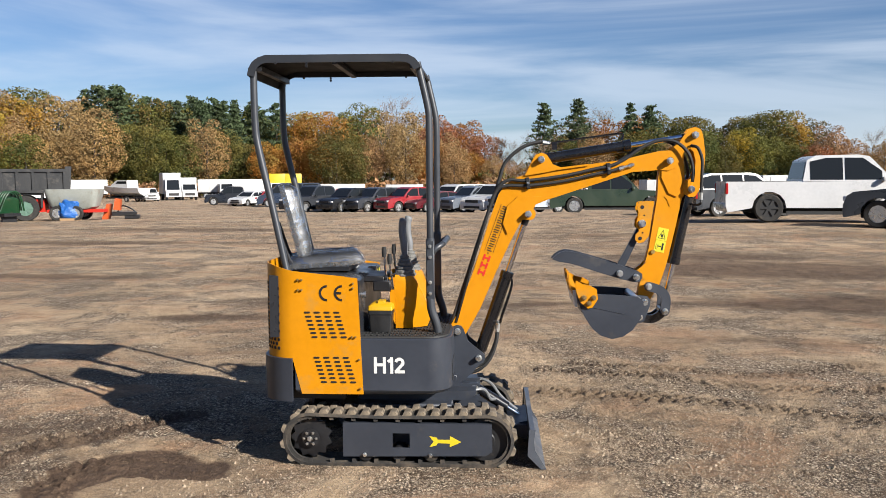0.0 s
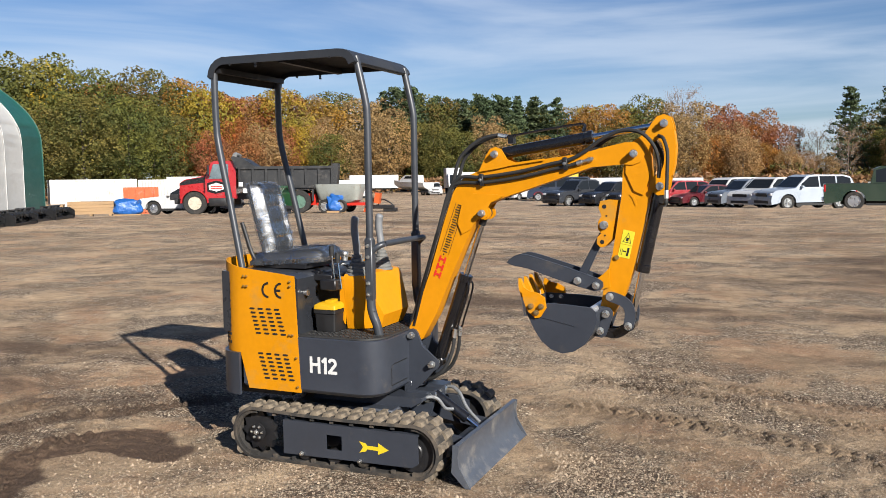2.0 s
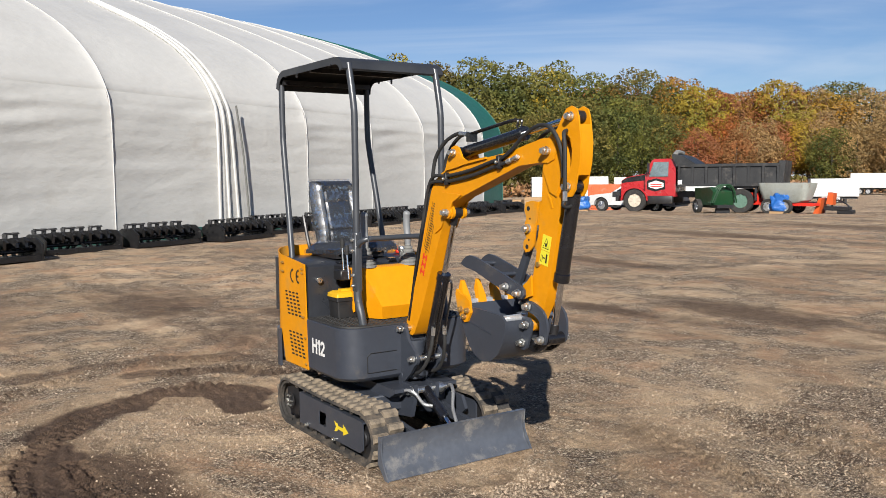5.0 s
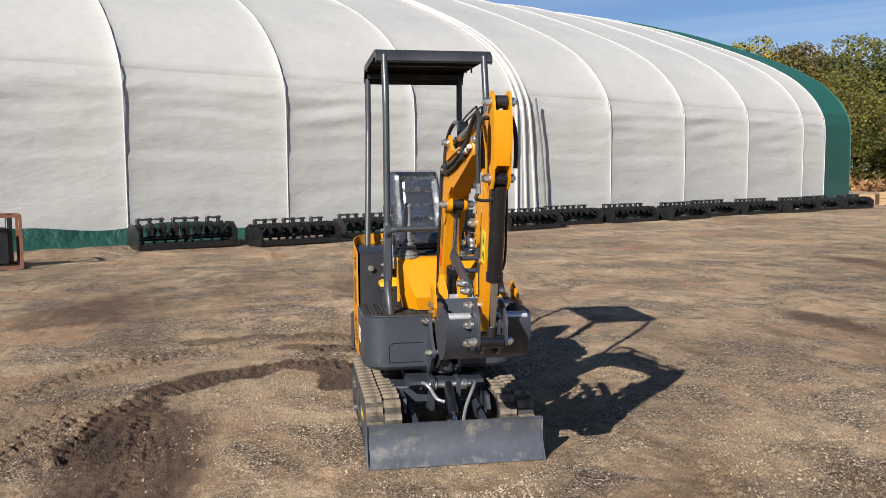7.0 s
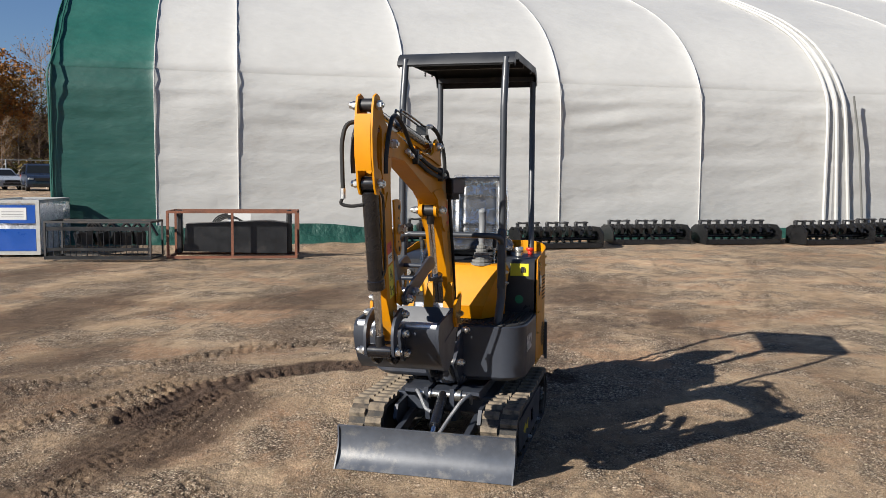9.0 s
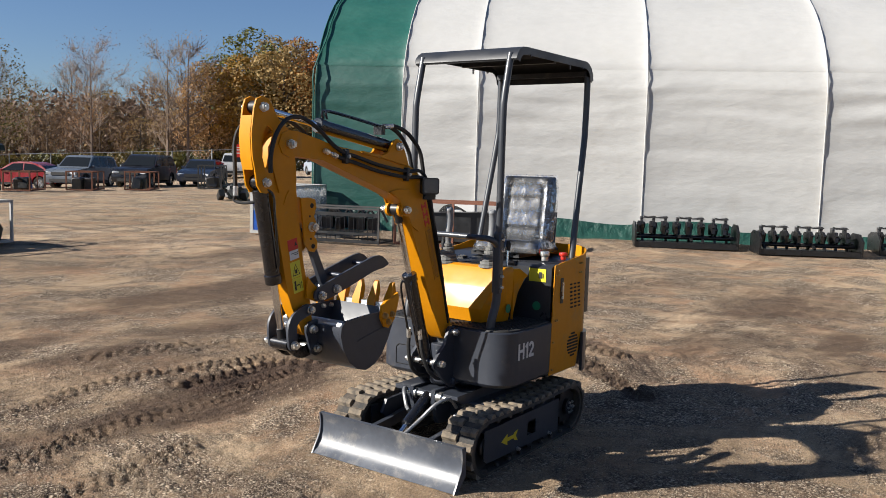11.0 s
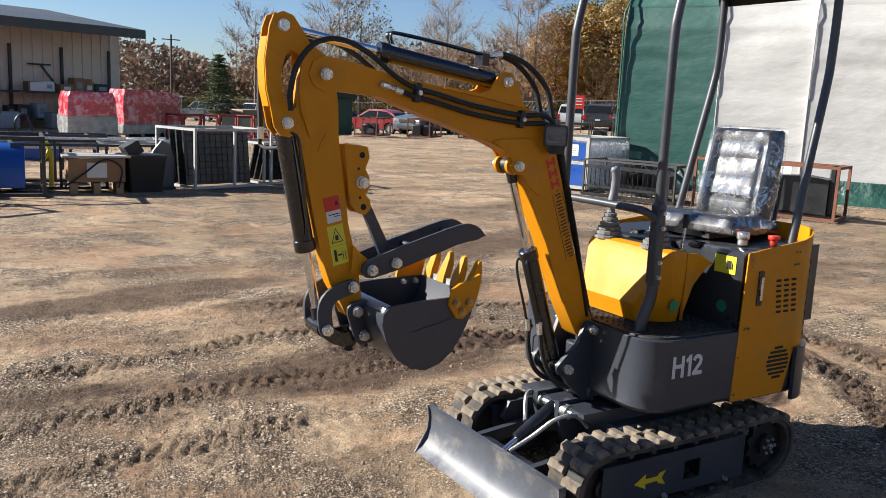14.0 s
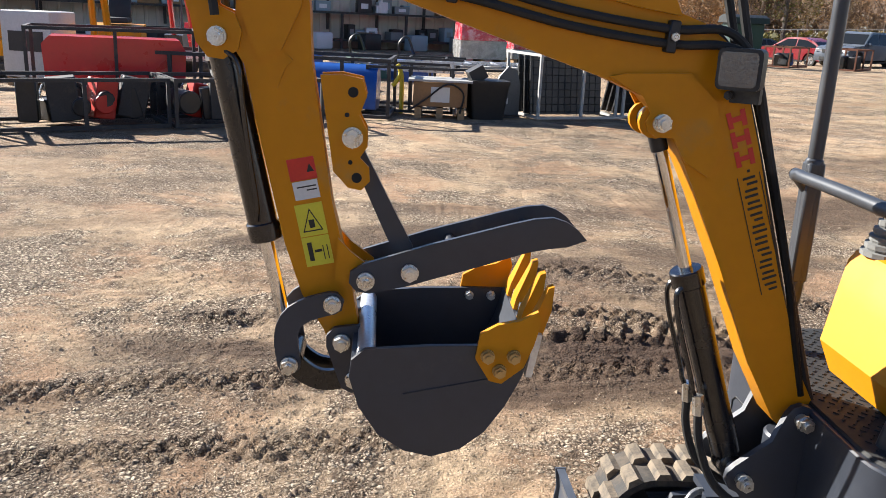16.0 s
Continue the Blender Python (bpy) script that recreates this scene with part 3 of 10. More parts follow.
    fr.inputs["From Min"].default_value, fr.inputs["From Max"].default_value = 0.3, 0.7
    fr.inputs["To Min"].default_value, fr.inputs["To Max"].default_value = 0.66, 1.36
    l.new(noise_tex(75, 5, 0.8), fr.inputs["Value"])
    l.new(fr.outputs["Result"], fine.inputs["Value"])
    l.new(fine.outputs["Color"], b.inputs["Base Color"])
    b.inputs["Roughness"].default_value = 0.95
    b.inputs["Specular IOR Level"].default_value = 0.2
    normal = None
    stones = times(coarse_h, times(few, gravelly))
    pebbly = n.new("ShaderNodeMath")
    pebbly.operation = "MAXIMUM"
    l.new(times(small_h, gravelly), pebbly.inputs[0])
    l.new(strewn, pebbly.inputs[1])
    for height, far_ in ((noise_tex(6.5, 9, 0.74), 0.055), (noise_tex(34, 6, 0.75), 0.016), (pebbly.outputs[0], 0.009), (stones, 0.016)):
        bp = n.new("ShaderNodeBump")
        bp.inputs["Strength"].default_value, bp.inputs["Distance"].default_value = 1.0, far_
        l.new(height, bp.inputs["Height"])
        if normal:
            l.new(normal, bp.inputs["Normal"])
        normal = bp.outputs["Normal"]
    l.new(normal, b.inputs["Normal"])
    return m


gme.materials.append(ground_material())
ground = tagged(new("ground", gme), "packed brown earth and gravel yard with tyre ruts", "ground", kind="structure")

# loose stones, one mesh
rs = np.random.RandomState(7)
N = 105000
rad = np.abs(rs.normal(0, 1, N)) * 2.7 + 0.3
ang = rs.uniform(0, 2 * np.pi, N)
px_, py_ = rad * np.cos(ang) + 0.8, rad * np.sin(ang)
soil_ = relief(px_, py_)[1]
keep = (0.6 * vnoise(px_, py_, 1.1, 61) + 0.4 * vnoise(px_, py_, 4.0, 63) + rs.uniform(-0.25, 0.25, N) > 0.50) & (soil_ + rs.uniform(-0.2, 0.2, N) < 0.4) & ~((np.abs(px_ - 0.05) < 0.85) & (np.abs(py_) < 0.5))
px_, py_ = px_[keep], py_[keep]
N = len(px_)
pz_ = relief(px_, py_)[0] + lie(px_, py_)
size = 0.0030 + 0.0060 * rs.power(0.45, N) ** 1.6 + 0.008 * (rs.uniform(0, 1, N) > 0.985)
octa = np.array([(1, 0, -0.5), (-1, 0, -0.5), (0, 1, -0.5), (0, -1, -0.5), (0, 0, 1)], float)
vv = octa[None] * size[:, None, None] * rs.uniform(0.6, 1.3, (N, 5, 1)) * np.array((1, 1, 0.7))
tw = rs.uniform(0, 6.3, N)
rot = np.stack((np.cos(tw), -np.sin(tw), np.sin(tw), np.cos(tw)), -1).reshape(N, 2, 2)
vv[..., :2] = np.einsum("nij,nkj->nki", rot, vv[..., :2]) + rs.normal(0, 0.12, (N, 5, 2)) * size[:, None, None]
vv += np.stack((px_, py_, pz_ + size * 0.2), -1)[:, None]
tri = np.array([(0, 2, 4), (2, 1, 4), (1, 3, 4), (3, 0, 4)])
sme = bpy.data.meshes.new("loose_stones")
sme.from_pydata(vv.reshape(-1, 3).tolist(), [], (tri[None] + (np.arange(N) * 5)[:, None, None]).reshape(-1, 3).tolist())
sme.materials.append(mat("loose_stone", (0.40, 0.31, 0.22), 0.95, vary=0.2, scale=30, island=0.32, spec=0.2))
tagged(new("loose_stones", sme), "small tan and grey stones scattered over the yard", "gravel", kind="stuff")

# ---------------------------------------------------------------- fabric building
TL, TU = Vector((-10.0, -10.7, 0)), Vector((-0.4592, 0.8884, 0)).normalized()
TN = Vector((-TU.y, TU.x, 0))
ARCH = [(0.0, 0.0), (0.0, 1.2), (0.0, 2.4), (0.03, 3.3), (0.16, 3.75), (0.45, 4.25), (0.95, 4.8), (1.55, 5.28), (2.3, 5.72), (3.1, 6.12), (4.9, 6.88),
        (6.4, 7.45), (7.9, 8.0), (9.6, 8.52), (11.2, 9.0), (13.5, 9.55), (15.6, 9.8)]
ARCH = ARCH + [(31.2 - a, z) for a, z in reversed(ARCH[:-1])]
RIBS = [-0.1, 1.9, 3.58, 7.2, 10.86, 14.48, 18.2, 21.9, 25.55, 29.2, 32.85, 34.45, 36.45]

tent_white = mat("white_tent_fabric", (0.60, 0.595, 0.572), 0.55, vary=0.035, scale=0.5, bump=0.10, bscale=3.0, stretch=(1, 1, 2.2), dirt=(0.58, 0.57, 0.53), dirt_amount=0.10, dirt_scale=0.7)
# cover fabric below 3.72 m, a slightly darker tone of each colour
tent_white_low = mat("white_tent_fabric_lower", (0.590, 0.586, 0.562), 0.55, vary=0.04, scale=0.5, bump=0.12, bscale=3.0, stretch=(1, 1, 2.2), dirt=(0.50, 0.48, 0.44), dirt_amount=0.12, dirt_scale=0.7)
tent_green_low = mat("green_tent_fabric_lower", (0.012, 0.088, 0.070), 0.5, vary=0.10, scale=0.6, bump=0.12, bscale=3.0, stretch=(1, 1, 2.2))
tent_green = mat("green_tent_fabric", (0.015, 0.115, 0.090), 0.5, vary=0.10, scale=0.6, bump=0.12, bscale=3.0, stretch=(1, 1, 2.2))
tent_skirt = mat("green_tarpaulin", (0.010, 0.070, 0.052), 0.5, vary=0.25, scale=1.5, bump=0.8, bscale=3)


def tent_point(s, a, z):
    return TL + TU * s + TN * a + Vector((0, 0, z))


tent = thing("fabric_building", "large white fabric storage building with green end bays", "building")


def tent_panel(s0, s1, material, name, label=""):
    """One bay of the cover: it sags slightly inward between the ribs and shows faint horizontal weld laps."""
    bm = B()
    dense = []
    for (a0, z0), (a1, z1) in zip(ARCH, ARCH[1:]):
        q = 14 if z1 < 4 and a1 < 15 else 3
        for k in range(q):
            dense.append((a0 + (a1 - a0) * k / q, z0 + (z1 - z0) * k / q))
    dense.append(ARCH[-1])
    span = s1 - s0
    edge = [0.0, 0.025, 0.06, 0.11, 0.18, 0.30, 0.46]
    cols = edge + [0.46 + (span - 0.92) * k / 12 for k in range(1, 12)] + [span - e for e in reversed(edge)]
    rings = []
    for d in cols:
        near = min(d, span - d)
        f = d / span
        # drawn over a rib at each end, hanging back between them
        sag = (1 - math.exp(-near / 0.10))
        hang = (0.05 if span > 2.5 else 0.01) * (1 - (2 * f - 1) ** 2)
        free = 1 - math.exp(-near / 0.25)
        sx_ = s0 + d
        ring = []
        for a, z in dense:
            w = sag * (0.016 + 0.026 * step(z, 2.6, 4.2)) + hang * min(1, 0.25 + z / 1.5)
            w += 0.016 * noise.noise((sx_ * 0.8, z * 1.6, a * 0.3)) * free
            # long slack folds across the bay above the lap, and fainter ones below it
            fold = noise.noise((sx_ * 0.42 + 7 * s0, z * 3.4 + 0.25 * math.sin(sx_ * 1.3), 4.0))
            w += free * fold * (0.050 * math.exp(-((z - 3.0) / 0.75) ** 2) + 0.016 * math.exp(-((z - 1.2) / 0.9) ** 2))
            lap = 0.016 if (1.95 < z < 3.72 and a < 3) else 0.0
            c = Vector((15.6 - a, 3.0 - z)).normalized()
            ring.append(tent_point(sx_, a + c.x * (w + lap), z + min(0, c.y) * w))
        rings.append(ring)
    loft(bm, rings, close=False)
    if not isinstance(material, (list, tuple)):
        return part(name, bm, material, tent, label, smooth=50)
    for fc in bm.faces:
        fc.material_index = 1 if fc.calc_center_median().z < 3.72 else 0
    return part(name, bm, material, tent, label, smooth=50)


for i, (s0, s1) in enumerate(zip(RIBS, RIBS[1:])):
    green = i in (0, len(RIBS) - 2)
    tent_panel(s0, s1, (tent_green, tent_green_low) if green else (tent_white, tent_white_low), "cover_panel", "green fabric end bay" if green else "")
for i, s in enumerate(RIBS):
    bm = B()
    wide = 0.012
    k = 3 if abs(s - 18.2) < 0.01 else 1
    for q in range(k):
        o = (q - (k - 1) / 2) * 0.22
        fan = [tent_point(s + o + (0.16 * q * (1 - min(1, z / 4.0)) if k > 1 else 0), a - (0.002 if k == 1 else 0.012) * (1 if a < 15.6 else -1), z + (0.002 if a > 1 else 0)) for a, z in ARCH]
        tube(bm, fan, wide if k == 1 else 0.045, seg=6, n=2)
    part("rib", bm, tent_green if i in (0, len(RIBS) - 1) else tent_white, tent)
for s, nm in ((-0.1, "end_wall"), (36.45, "end_wall")):
    bm = B()
    bm.faces.new([bm.verts.new(tent_point(s + (0.02 if s < 1 else -0.02), a, z)) for a, z in ARCH])
    part(nm, bm, tent_green, tent, "green fabric end wall")
# loose corner folds at the near green end
bm = B()
for o in (-0.12,):
    tube(bm, [tent_point(o, -0.05, z) for z in np.linspace(0.1, 3.6, 9)] + [tent_point(o + 0.12, a + 0.0, z + 0.02) for a, z in ARCH[5:9]], 0.020, seg=6, n=2)
part("corner_fold", bm, tent_green, tent)
# flap cable by the third bay
bm = B()
tube(bm, [tent_point(19.05, -0.12, 0.15), tent_point(18.85, -0.12, 2.2), tent_point(18.62, -0.10, 3.6)], 0.03, seg=6)
part("flap_cable", bm, mat("grey_webbing", (0.16, 0.16, 0.15), 0.8), tent, "grey webbing edge of the closed flap")
# skirt
bm = B()
rows = []
for i in range(121):
    s = -0.1 + 36.3 * i / 120
    h = 0.44 + 0.05 * math.sin(s * 1.7) + 0.07 * noise.noise((s * 0.8, 2, 0)) if s < 9 else 0.30
    w = 0.05 * noise.noise((s * 1.4, 1, 0)) + 0.05
    rows.append([tent_point(s, -0.06 - w * 0.3, h), tent_point(s, -0.10 - w, h * 0.55), tent_point(s + 0.05 * math.sin(s * 4), -0.16 - w * 2.2, h * 0.2), tent_point(s, -0.42 - 0.2 * noise.noise((s * 0.9, 5, 0)), 0.015)])
loft(bm, rows, close=False)
part("skirt", bm, tent_skirt, tent, "creased green tarpaulin skirt along the ground", smooth=60)
# bank of gravel along the foot of the cover
bank = B()
rows = []
for i in range(100):
    s = -1 + 38 * i / 99
    rows.append([tent_point(s, -0.2 - q + 0.1 * noise.noise((s * 2, q, 3)), max(-0.02, 0.10 * math.exp(-((q - 0.6) / 0.5) ** 2) + 0.05 * noise.noise((s * 3, q * 4, 0)) - 0.012 * q)) for q in (-0.2, 0.1, 0.35, 0.6, 0.9, 1.2, 1.6, 2.1)])
loft(bank, rows, close=False)
tagged(part("gravel_bank", bank, gme.materials[0], None, "low bank of gravel along the tent foot", smooth=60), category="gravel", kind="stuff")

# ---------------------------------------------------------------- rotary tillers along the building
tiller_label = "new black rotary tiller attachment with hooked tines on top"
tiller_black = mat("tiller_black_paint", (0.012, 0.012, 0.013), 0.34, vary=0.3, scale=9, dirt=(0.07, 0.06, 0.05), dirt_amount=0.1, dirt_scale=6)
tiller_edge = mat("tiller_worn_steel", (0.045, 0.045, 0.047), 0.35, 0.3, vary=0.3, scale=20)


def tiller():
    t = thing("rotary_tiller", tiller_label, "attachment", group="tillers along the building")
    L = 2.12
    rt = np.random.RandomState(3)
    bm = B()
    box(bm, (0, 0.05, 0.06), (L, 0.10, 0.12))
    box(bm, (0, 0.62, 0.08), (L, 0.08, 0.14))
    box(bm, (0, 0.34, 0.10), (L - 0.2, 0.5, 0.03))
    part("base_frame", bev(bm, 0.008, 1), tiller_black, t)
    for sx in (-1, 1):
        bm = B()
        prism(bm, [(-0.02, 0.02), (0.68, 0.02), (0.70, 0.4), (0.5, 0.57), (0.16, 0.57), (-0.02, 0.46)], sx * (L / 2 - 0.02), sx * (L / 2 + 0.015), "x")
        part("end_plate", bev(bm, 0.006, 1), tiller_black, t)
    bm = B()
    box(bm, (-L / 2 + 0.16, -0.030, 0.44), (0.09, 0.004, 0.07))
    part("label_plate", bm, white_paint, t, "small white label")
    bm = B()
    cyl(bm, (-L / 2 + 0.03, 0.32, 0.24), (L / 2 - 0.03, 0.32, 0.24), 0.055, seg=10)
    part("rotor", bm, tiller_black, t)
    for k in range(8):
        x = -L / 2 + 0.17 + k * (L - 0.34) / 7
        bm = B()
        for a in (20, 140, 260):
            c, s = math.cos(radians(a + k * 25)), math.sin(radians(a + k * 25))
            box(bm, (x, 0.30 + 0.13 * c, 0.27 + 0.13 * s), (0.05, 0.06, 0.26), (a + k * 25 - 90, 0, 0))
        part("tine_ring", bm, tiller_black, t)
        tilt = rt.uniform(-9, 9)
        bm = B()
        box(bm, (x, 0.10, 0.36), (0.11, 0.15, 0.30), (4, tilt * 0.4, 0))
        cyl(bm, (x - 0.075, 0.07, 0.47), (x + 0.075, 0.07, 0.47), 0.085, seg=10)
        prism(bm, [(0.02, 0.30), (-0.05, 0.33), (-0.075, 0.44), (-0.02, 0.55), (0.16, 0.56), (0.18, 0.44)], x - 0.05, x + 0.05, "x")
        part("front_bracket", bev(bm, 0.008, 1), tiller_black, t)
        bm = B()
        sgn = -1 if k % 3 == 1 else 1
        box(bm, (x, 0.10, 0.60), (0.06, 0.10, 0.16), (0, tilt, 0))
        prism(bm, [(x - 0.06, 0.655), (x - 0.02, 0.70), (x + 0.20 * sgn + tilt * 0.002, 0.665), (x + 0.21 * sgn, 0.645), (x + 0.05, 0.64)], 0.02, 0.17)
        part("hook", bev(bm, 0.006, 1), tiller_edge, t)
        bm = B()
        prism(bm, [(0.20, 0.45), (0.26, 0.56), (0.48, 0.60), (0.60, 0.50), (0.58, 0.47), (0.46, 0.55), (0.30, 0.51), (0.24, 0.44)], x + 0.06, x + 0.11, "x")
        box(bm, (x + 0.085, 0.40, 0.45), (0.07, 0.25, 0.24), (rt.uniform(-15, 15), 0, rt.uniform(-10, 10)))
        part("tine_arm", bm, tiller_black, t)
    return t


first = tiller()
face = math.degrees(math.atan2(TU.y, TU.x)) + 180
TILLERS = 13
for k in range(TILLERS):
    s = 7.97 + k * 2.19 + (0.25 if k > 1 else 0)
    o = 0.75 + (0.45 if k % 3 == 1 else 0.0) + 0.12 * math.sin(k * 2.3)
    p = tent_point(s, -o, 0.02)
    m = pose(p.x, p.y, p.z, 0, 0, face + 2.2 * math.sin(k * 1.9)) @ Matrix.Diagonal((0.94, 1, 0.88, 1))
    if k == 0:
        first.matrix_basis = m
    else:
        copy_thing(first, m)

# ---------------------------------------------------------------- trees


def leaf_material(name, color, hue, spread, warm=None):
    m = bpy.data.materials.new(name)
    m.use_nodes = True
    n, l = m.node_tree.nodes, m.node_tree.links
    b = n["Principled BSDF"]
    geo, info = n.new("ShaderNodeNewGeometry"), n.new("ShaderNodeObjectInfo")
    mx = n.new("ShaderNodeMixRGB")
    mx.inputs[1].default_value, mx.inputs[2].default_value = (*color, 1), (*(warm or color), 1)
    tc, ns, ad = n.new("ShaderNodeTexCoord"), n.new("ShaderNodeTexNoise"), n.new("ShaderNodeMath")
    ns.inputs["Scale"].default_value, ns.inputs["Detail"].default_value = 0.30, 3
    l.new(tc.outputs["Object"], ns.inputs["Vector"])
    nr = n.new("ShaderNodeMapRange")
    nr.inputs["From Min"].default_value, nr.inputs["From Max"].default_value = 0.38, 0.62
    l.new(ns.outputs["Fac"], nr.inputs["Value"])
    ad.operation = "MULTIPLY_ADD"
    ad.inputs[1].default_value, ad.inputs[2].default_value = 0.7, 0.0
    l.new(nr.outputs["Result"], ad.inputs[0])
    sm = n.new("ShaderNodeMath")
    sm.operation, sm.inputs[1].default_value = "MULTIPLY", 0.3
    l.new(geo.outputs["Random Per Island"], sm.inputs[0])
    l.new(sm.outputs[0], ad.inputs[2])
    l.new(ad.outputs[0], mx.inputs[0])
    hsv = n.new("ShaderNodeHueSaturation")
    l.new(mx.outputs["Color"], hsv.inputs["Color"])
    for src, lo, hi, sock in ((info.outputs["Random"], 0.5 - hue, 0.5 + hue, "Hue"), (geo.outputs["Random Per Island"], 1 - spread, 1 + spread, "Value")):
        r = n.new("ShaderNodeMapRange")
        r.inputs["To Min"].default_value, r.inputs["To Max"].default_value = lo, hi
        l.new(src, r.inputs["Value"])
        l.new(r.outputs["Result"], hsv.inputs[sock])
    l.new(hsv.outputs["Color"], b.inputs["Base Color"])
    b.inputs["Roughness"].default_value = 0.7
    b.inputs["Specular IOR Level"].default_value = 0.2
    tl, ms = n.new("ShaderNodeBsdfTranslucent"), n.new("ShaderNodeMixShader")
    ms.inputs[0].default_value = 0.22
    l.new(hsv.outputs["Color"], tl.inputs["Color"])
    l.new(b.outputs[0], ms.inputs[1])
    l.new(tl.outputs[0], ms.inputs[2])
    l.new(ms.outputs[0], n["Material Output"].inputs["Surface"])
    MATS[name] = m
    return m


leaf_green = leaf_material("olive_green_leaves", (0.056, 0.070, 0.020), 0.03, 0.3, (0.135, 0.108, 0.025))
leaf_dark = leaf_material("dark_pine_needles", (0.040, 0.062, 0.030), 0.015, 0.35, (0.080, 0.105, 0.048))
leaf_yellow = leaf_material("golden_autumn_leaves", (0.36, 0.185, 0.020), 0.025, 0.3, (0.17, 0.145, 0.030))
leaf_orange = leaf_material("orange_autumn_leaves", (0.32, 0.122, 0.022), 0.02, 0.3, (0.20, 0.120, 0.030))
leaf_russet = leaf_material("russet_autumn_leaves", (0.31, 0.100, 0.040), 0.015, 0.3, (0.17, 0.095, 0.040))
leaf_brown = leaf_material("dry_brown_leaves", (0.36, 0.215, 0.085), 0.018, 0.3, (0.180, 0.125, 0.062))
bark = mat("grey_brown_bark", (0.085, 0.068, 0.055), 0.9, vary=0.3, scale=3, bump=0.5, bscale=12)
twig = mat("bare_twigs", (0.225, 0.165, 0.125), 0.9, vary=0.25, scale=3)


def clump_mesh(name, centres, sizes, rs, material, out=None, cup=0.0):
    """Leaf sprays: each one a small pointed blade at its own tilt, turned outward where a direction is given."""
    n = len(centres)
    c = rs.normal(0, 1, (n, 3))
    if out is not None:
        c = c * 0.62 + out
    c /= np.linalg.norm(c, axis=1)[:, None]
    a = np.cross(c, rs.normal(0, 1, (n, 3)))
    a /= np.linalg.norm(a, axis=1)[:, None]
    b = np.cross(c, a)
    s = sizes[:, None]
    k = rs.uniform(0.5, 1.0, (n, 1))
    v = np.stack((centres + a * s * 1.1, centres + b * s * k - a * s * 0.6, centres - b * s * k - a * s * 0.5), 1)
    me = bpy.data.meshes.new(name)
    me.from_pydata(v.reshape(-1, 3).tolist(), [], np.arange(n * 3).reshape(-1, 3).tolist())
    me.materials.append(material)
    return me


def trunk_mesh(bm, h, r, rs, limbs, spread, start=0.3, seg=6):
    """A tapered trunk with limbs that fork once; gives back the limbs' ends."""
    lean = Vector((rs.normal(0, 0.02), rs.normal(0, 0.02), 0)) * h
    tube(bm, [(0, 0, -0.3), (lean.x * 0.2, lean.y * 0.2, h * 0.3), (lean.x * 0.6, lean.y * 0.6, h * 0.65), (lean.x, lean.y, h * 0.96)], [r * (1.15 - 1.0 * i / 15) for i in range(16)], seg=seg, n=5)
    ends = []
    for k in range(limbs):
        f = start + (0.93 - start) * (k + rs.uniform(0, 0.8)) / limbs
        a = k * 2.4 + rs.uniform(-0.5, 0.5)
        reach = spread * h * (1.05 - 0.75 * abs(f - 0.5)) * rs.uniform(0.7, 1.15)
        p0 = Vector((lean.x * f, lean.y * f, h * f))
        p1 = p0 + Vector((math.cos(a) * reach * 0.55, math.sin(a) * reach * 0.55, reach * 0.42))
        p2 = p0 + Vector((math.cos(a) * reach, math.sin(a) * reach, reach * 0.95))
        rr = r * (1.0 - 0.75 * f) * 0.5
        tube(bm, [p0, p1, p2], [rr * (1 - 0.8 * i / 6) for i in range(7)], seg=4, n=3)
        ends.append(p2)
        q = p1 + Vector((math.cos(a + 0.9) * reach * 0.45, math.sin(a + 0.9) * reach * 0.45, reach * 0.45))
        tube(bm, [p1, (p1 + q) / 2 + Vector((0, 0, 0.05)), q], [rr * 0.6 * (1 - 0.8 * i / 4) for i in range(5)], seg=3, n=2)
        ends.append(q)
    return ends


def broadleaf(seed, material, h=12.0, wide=0.27, leaves=2300, name="tree", label="", small=1.0):
    rs = np.random.RandomState(seed)
    t = thing(name, label, "tree", group="treeline")
    bm = B()
    ends = trunk_mesh(bm, h * 0.86, h * 0.017, rs, 9, wide * 0.72, 0.22)
    part("trunk", bm, bark, t)
    cz, rx, rz = 0.56 * h, wide * h * 1.15, 0.44 * h
    cs, ss, outs = [], [], []
    lumps = 44
    for q in range(lumps):
        u = 1 - 2 * (q + 0.5) / lumps
        a = q * 2.39996 + rs.uniform(-0.3, 0.3)
        d = np.array((math.sqrt(1 - u * u) * math.cos(a), math.sqrt(1 - u * u) * math.sin(a), u))
        f = rs.uniform(0.55, 0.92)
        c = np.array((0, 0, cz)) + d * np.array((rx, rx, rz)) * f * (0.9 if u < -0.3 else 1)
        r = h * rs.uniform(0.070, 0.135)
        k = int(leaves / lumps * (r / (0.117 * h)) ** 2)
        e = rs.normal(0, 1, (k, 3)) + d * 0.55
        e /= np.linalg.norm(e, axis=1)[:, None]
        cs.append(c + e * (r * rs.uniform(0.5, 1.1, k) ** 0.5)[:, None])
        ss.append(rs.uniform(0.5, 1.0, k) * h * 0.0150 * small)
        outs.append(e)
    outs = np.concatenate(outs)
    ob = new("crown", clump_mesh("crown", np.concatenate(cs), np.concatenate(ss), rs, material, outs))
    ob.parent = t
    return t


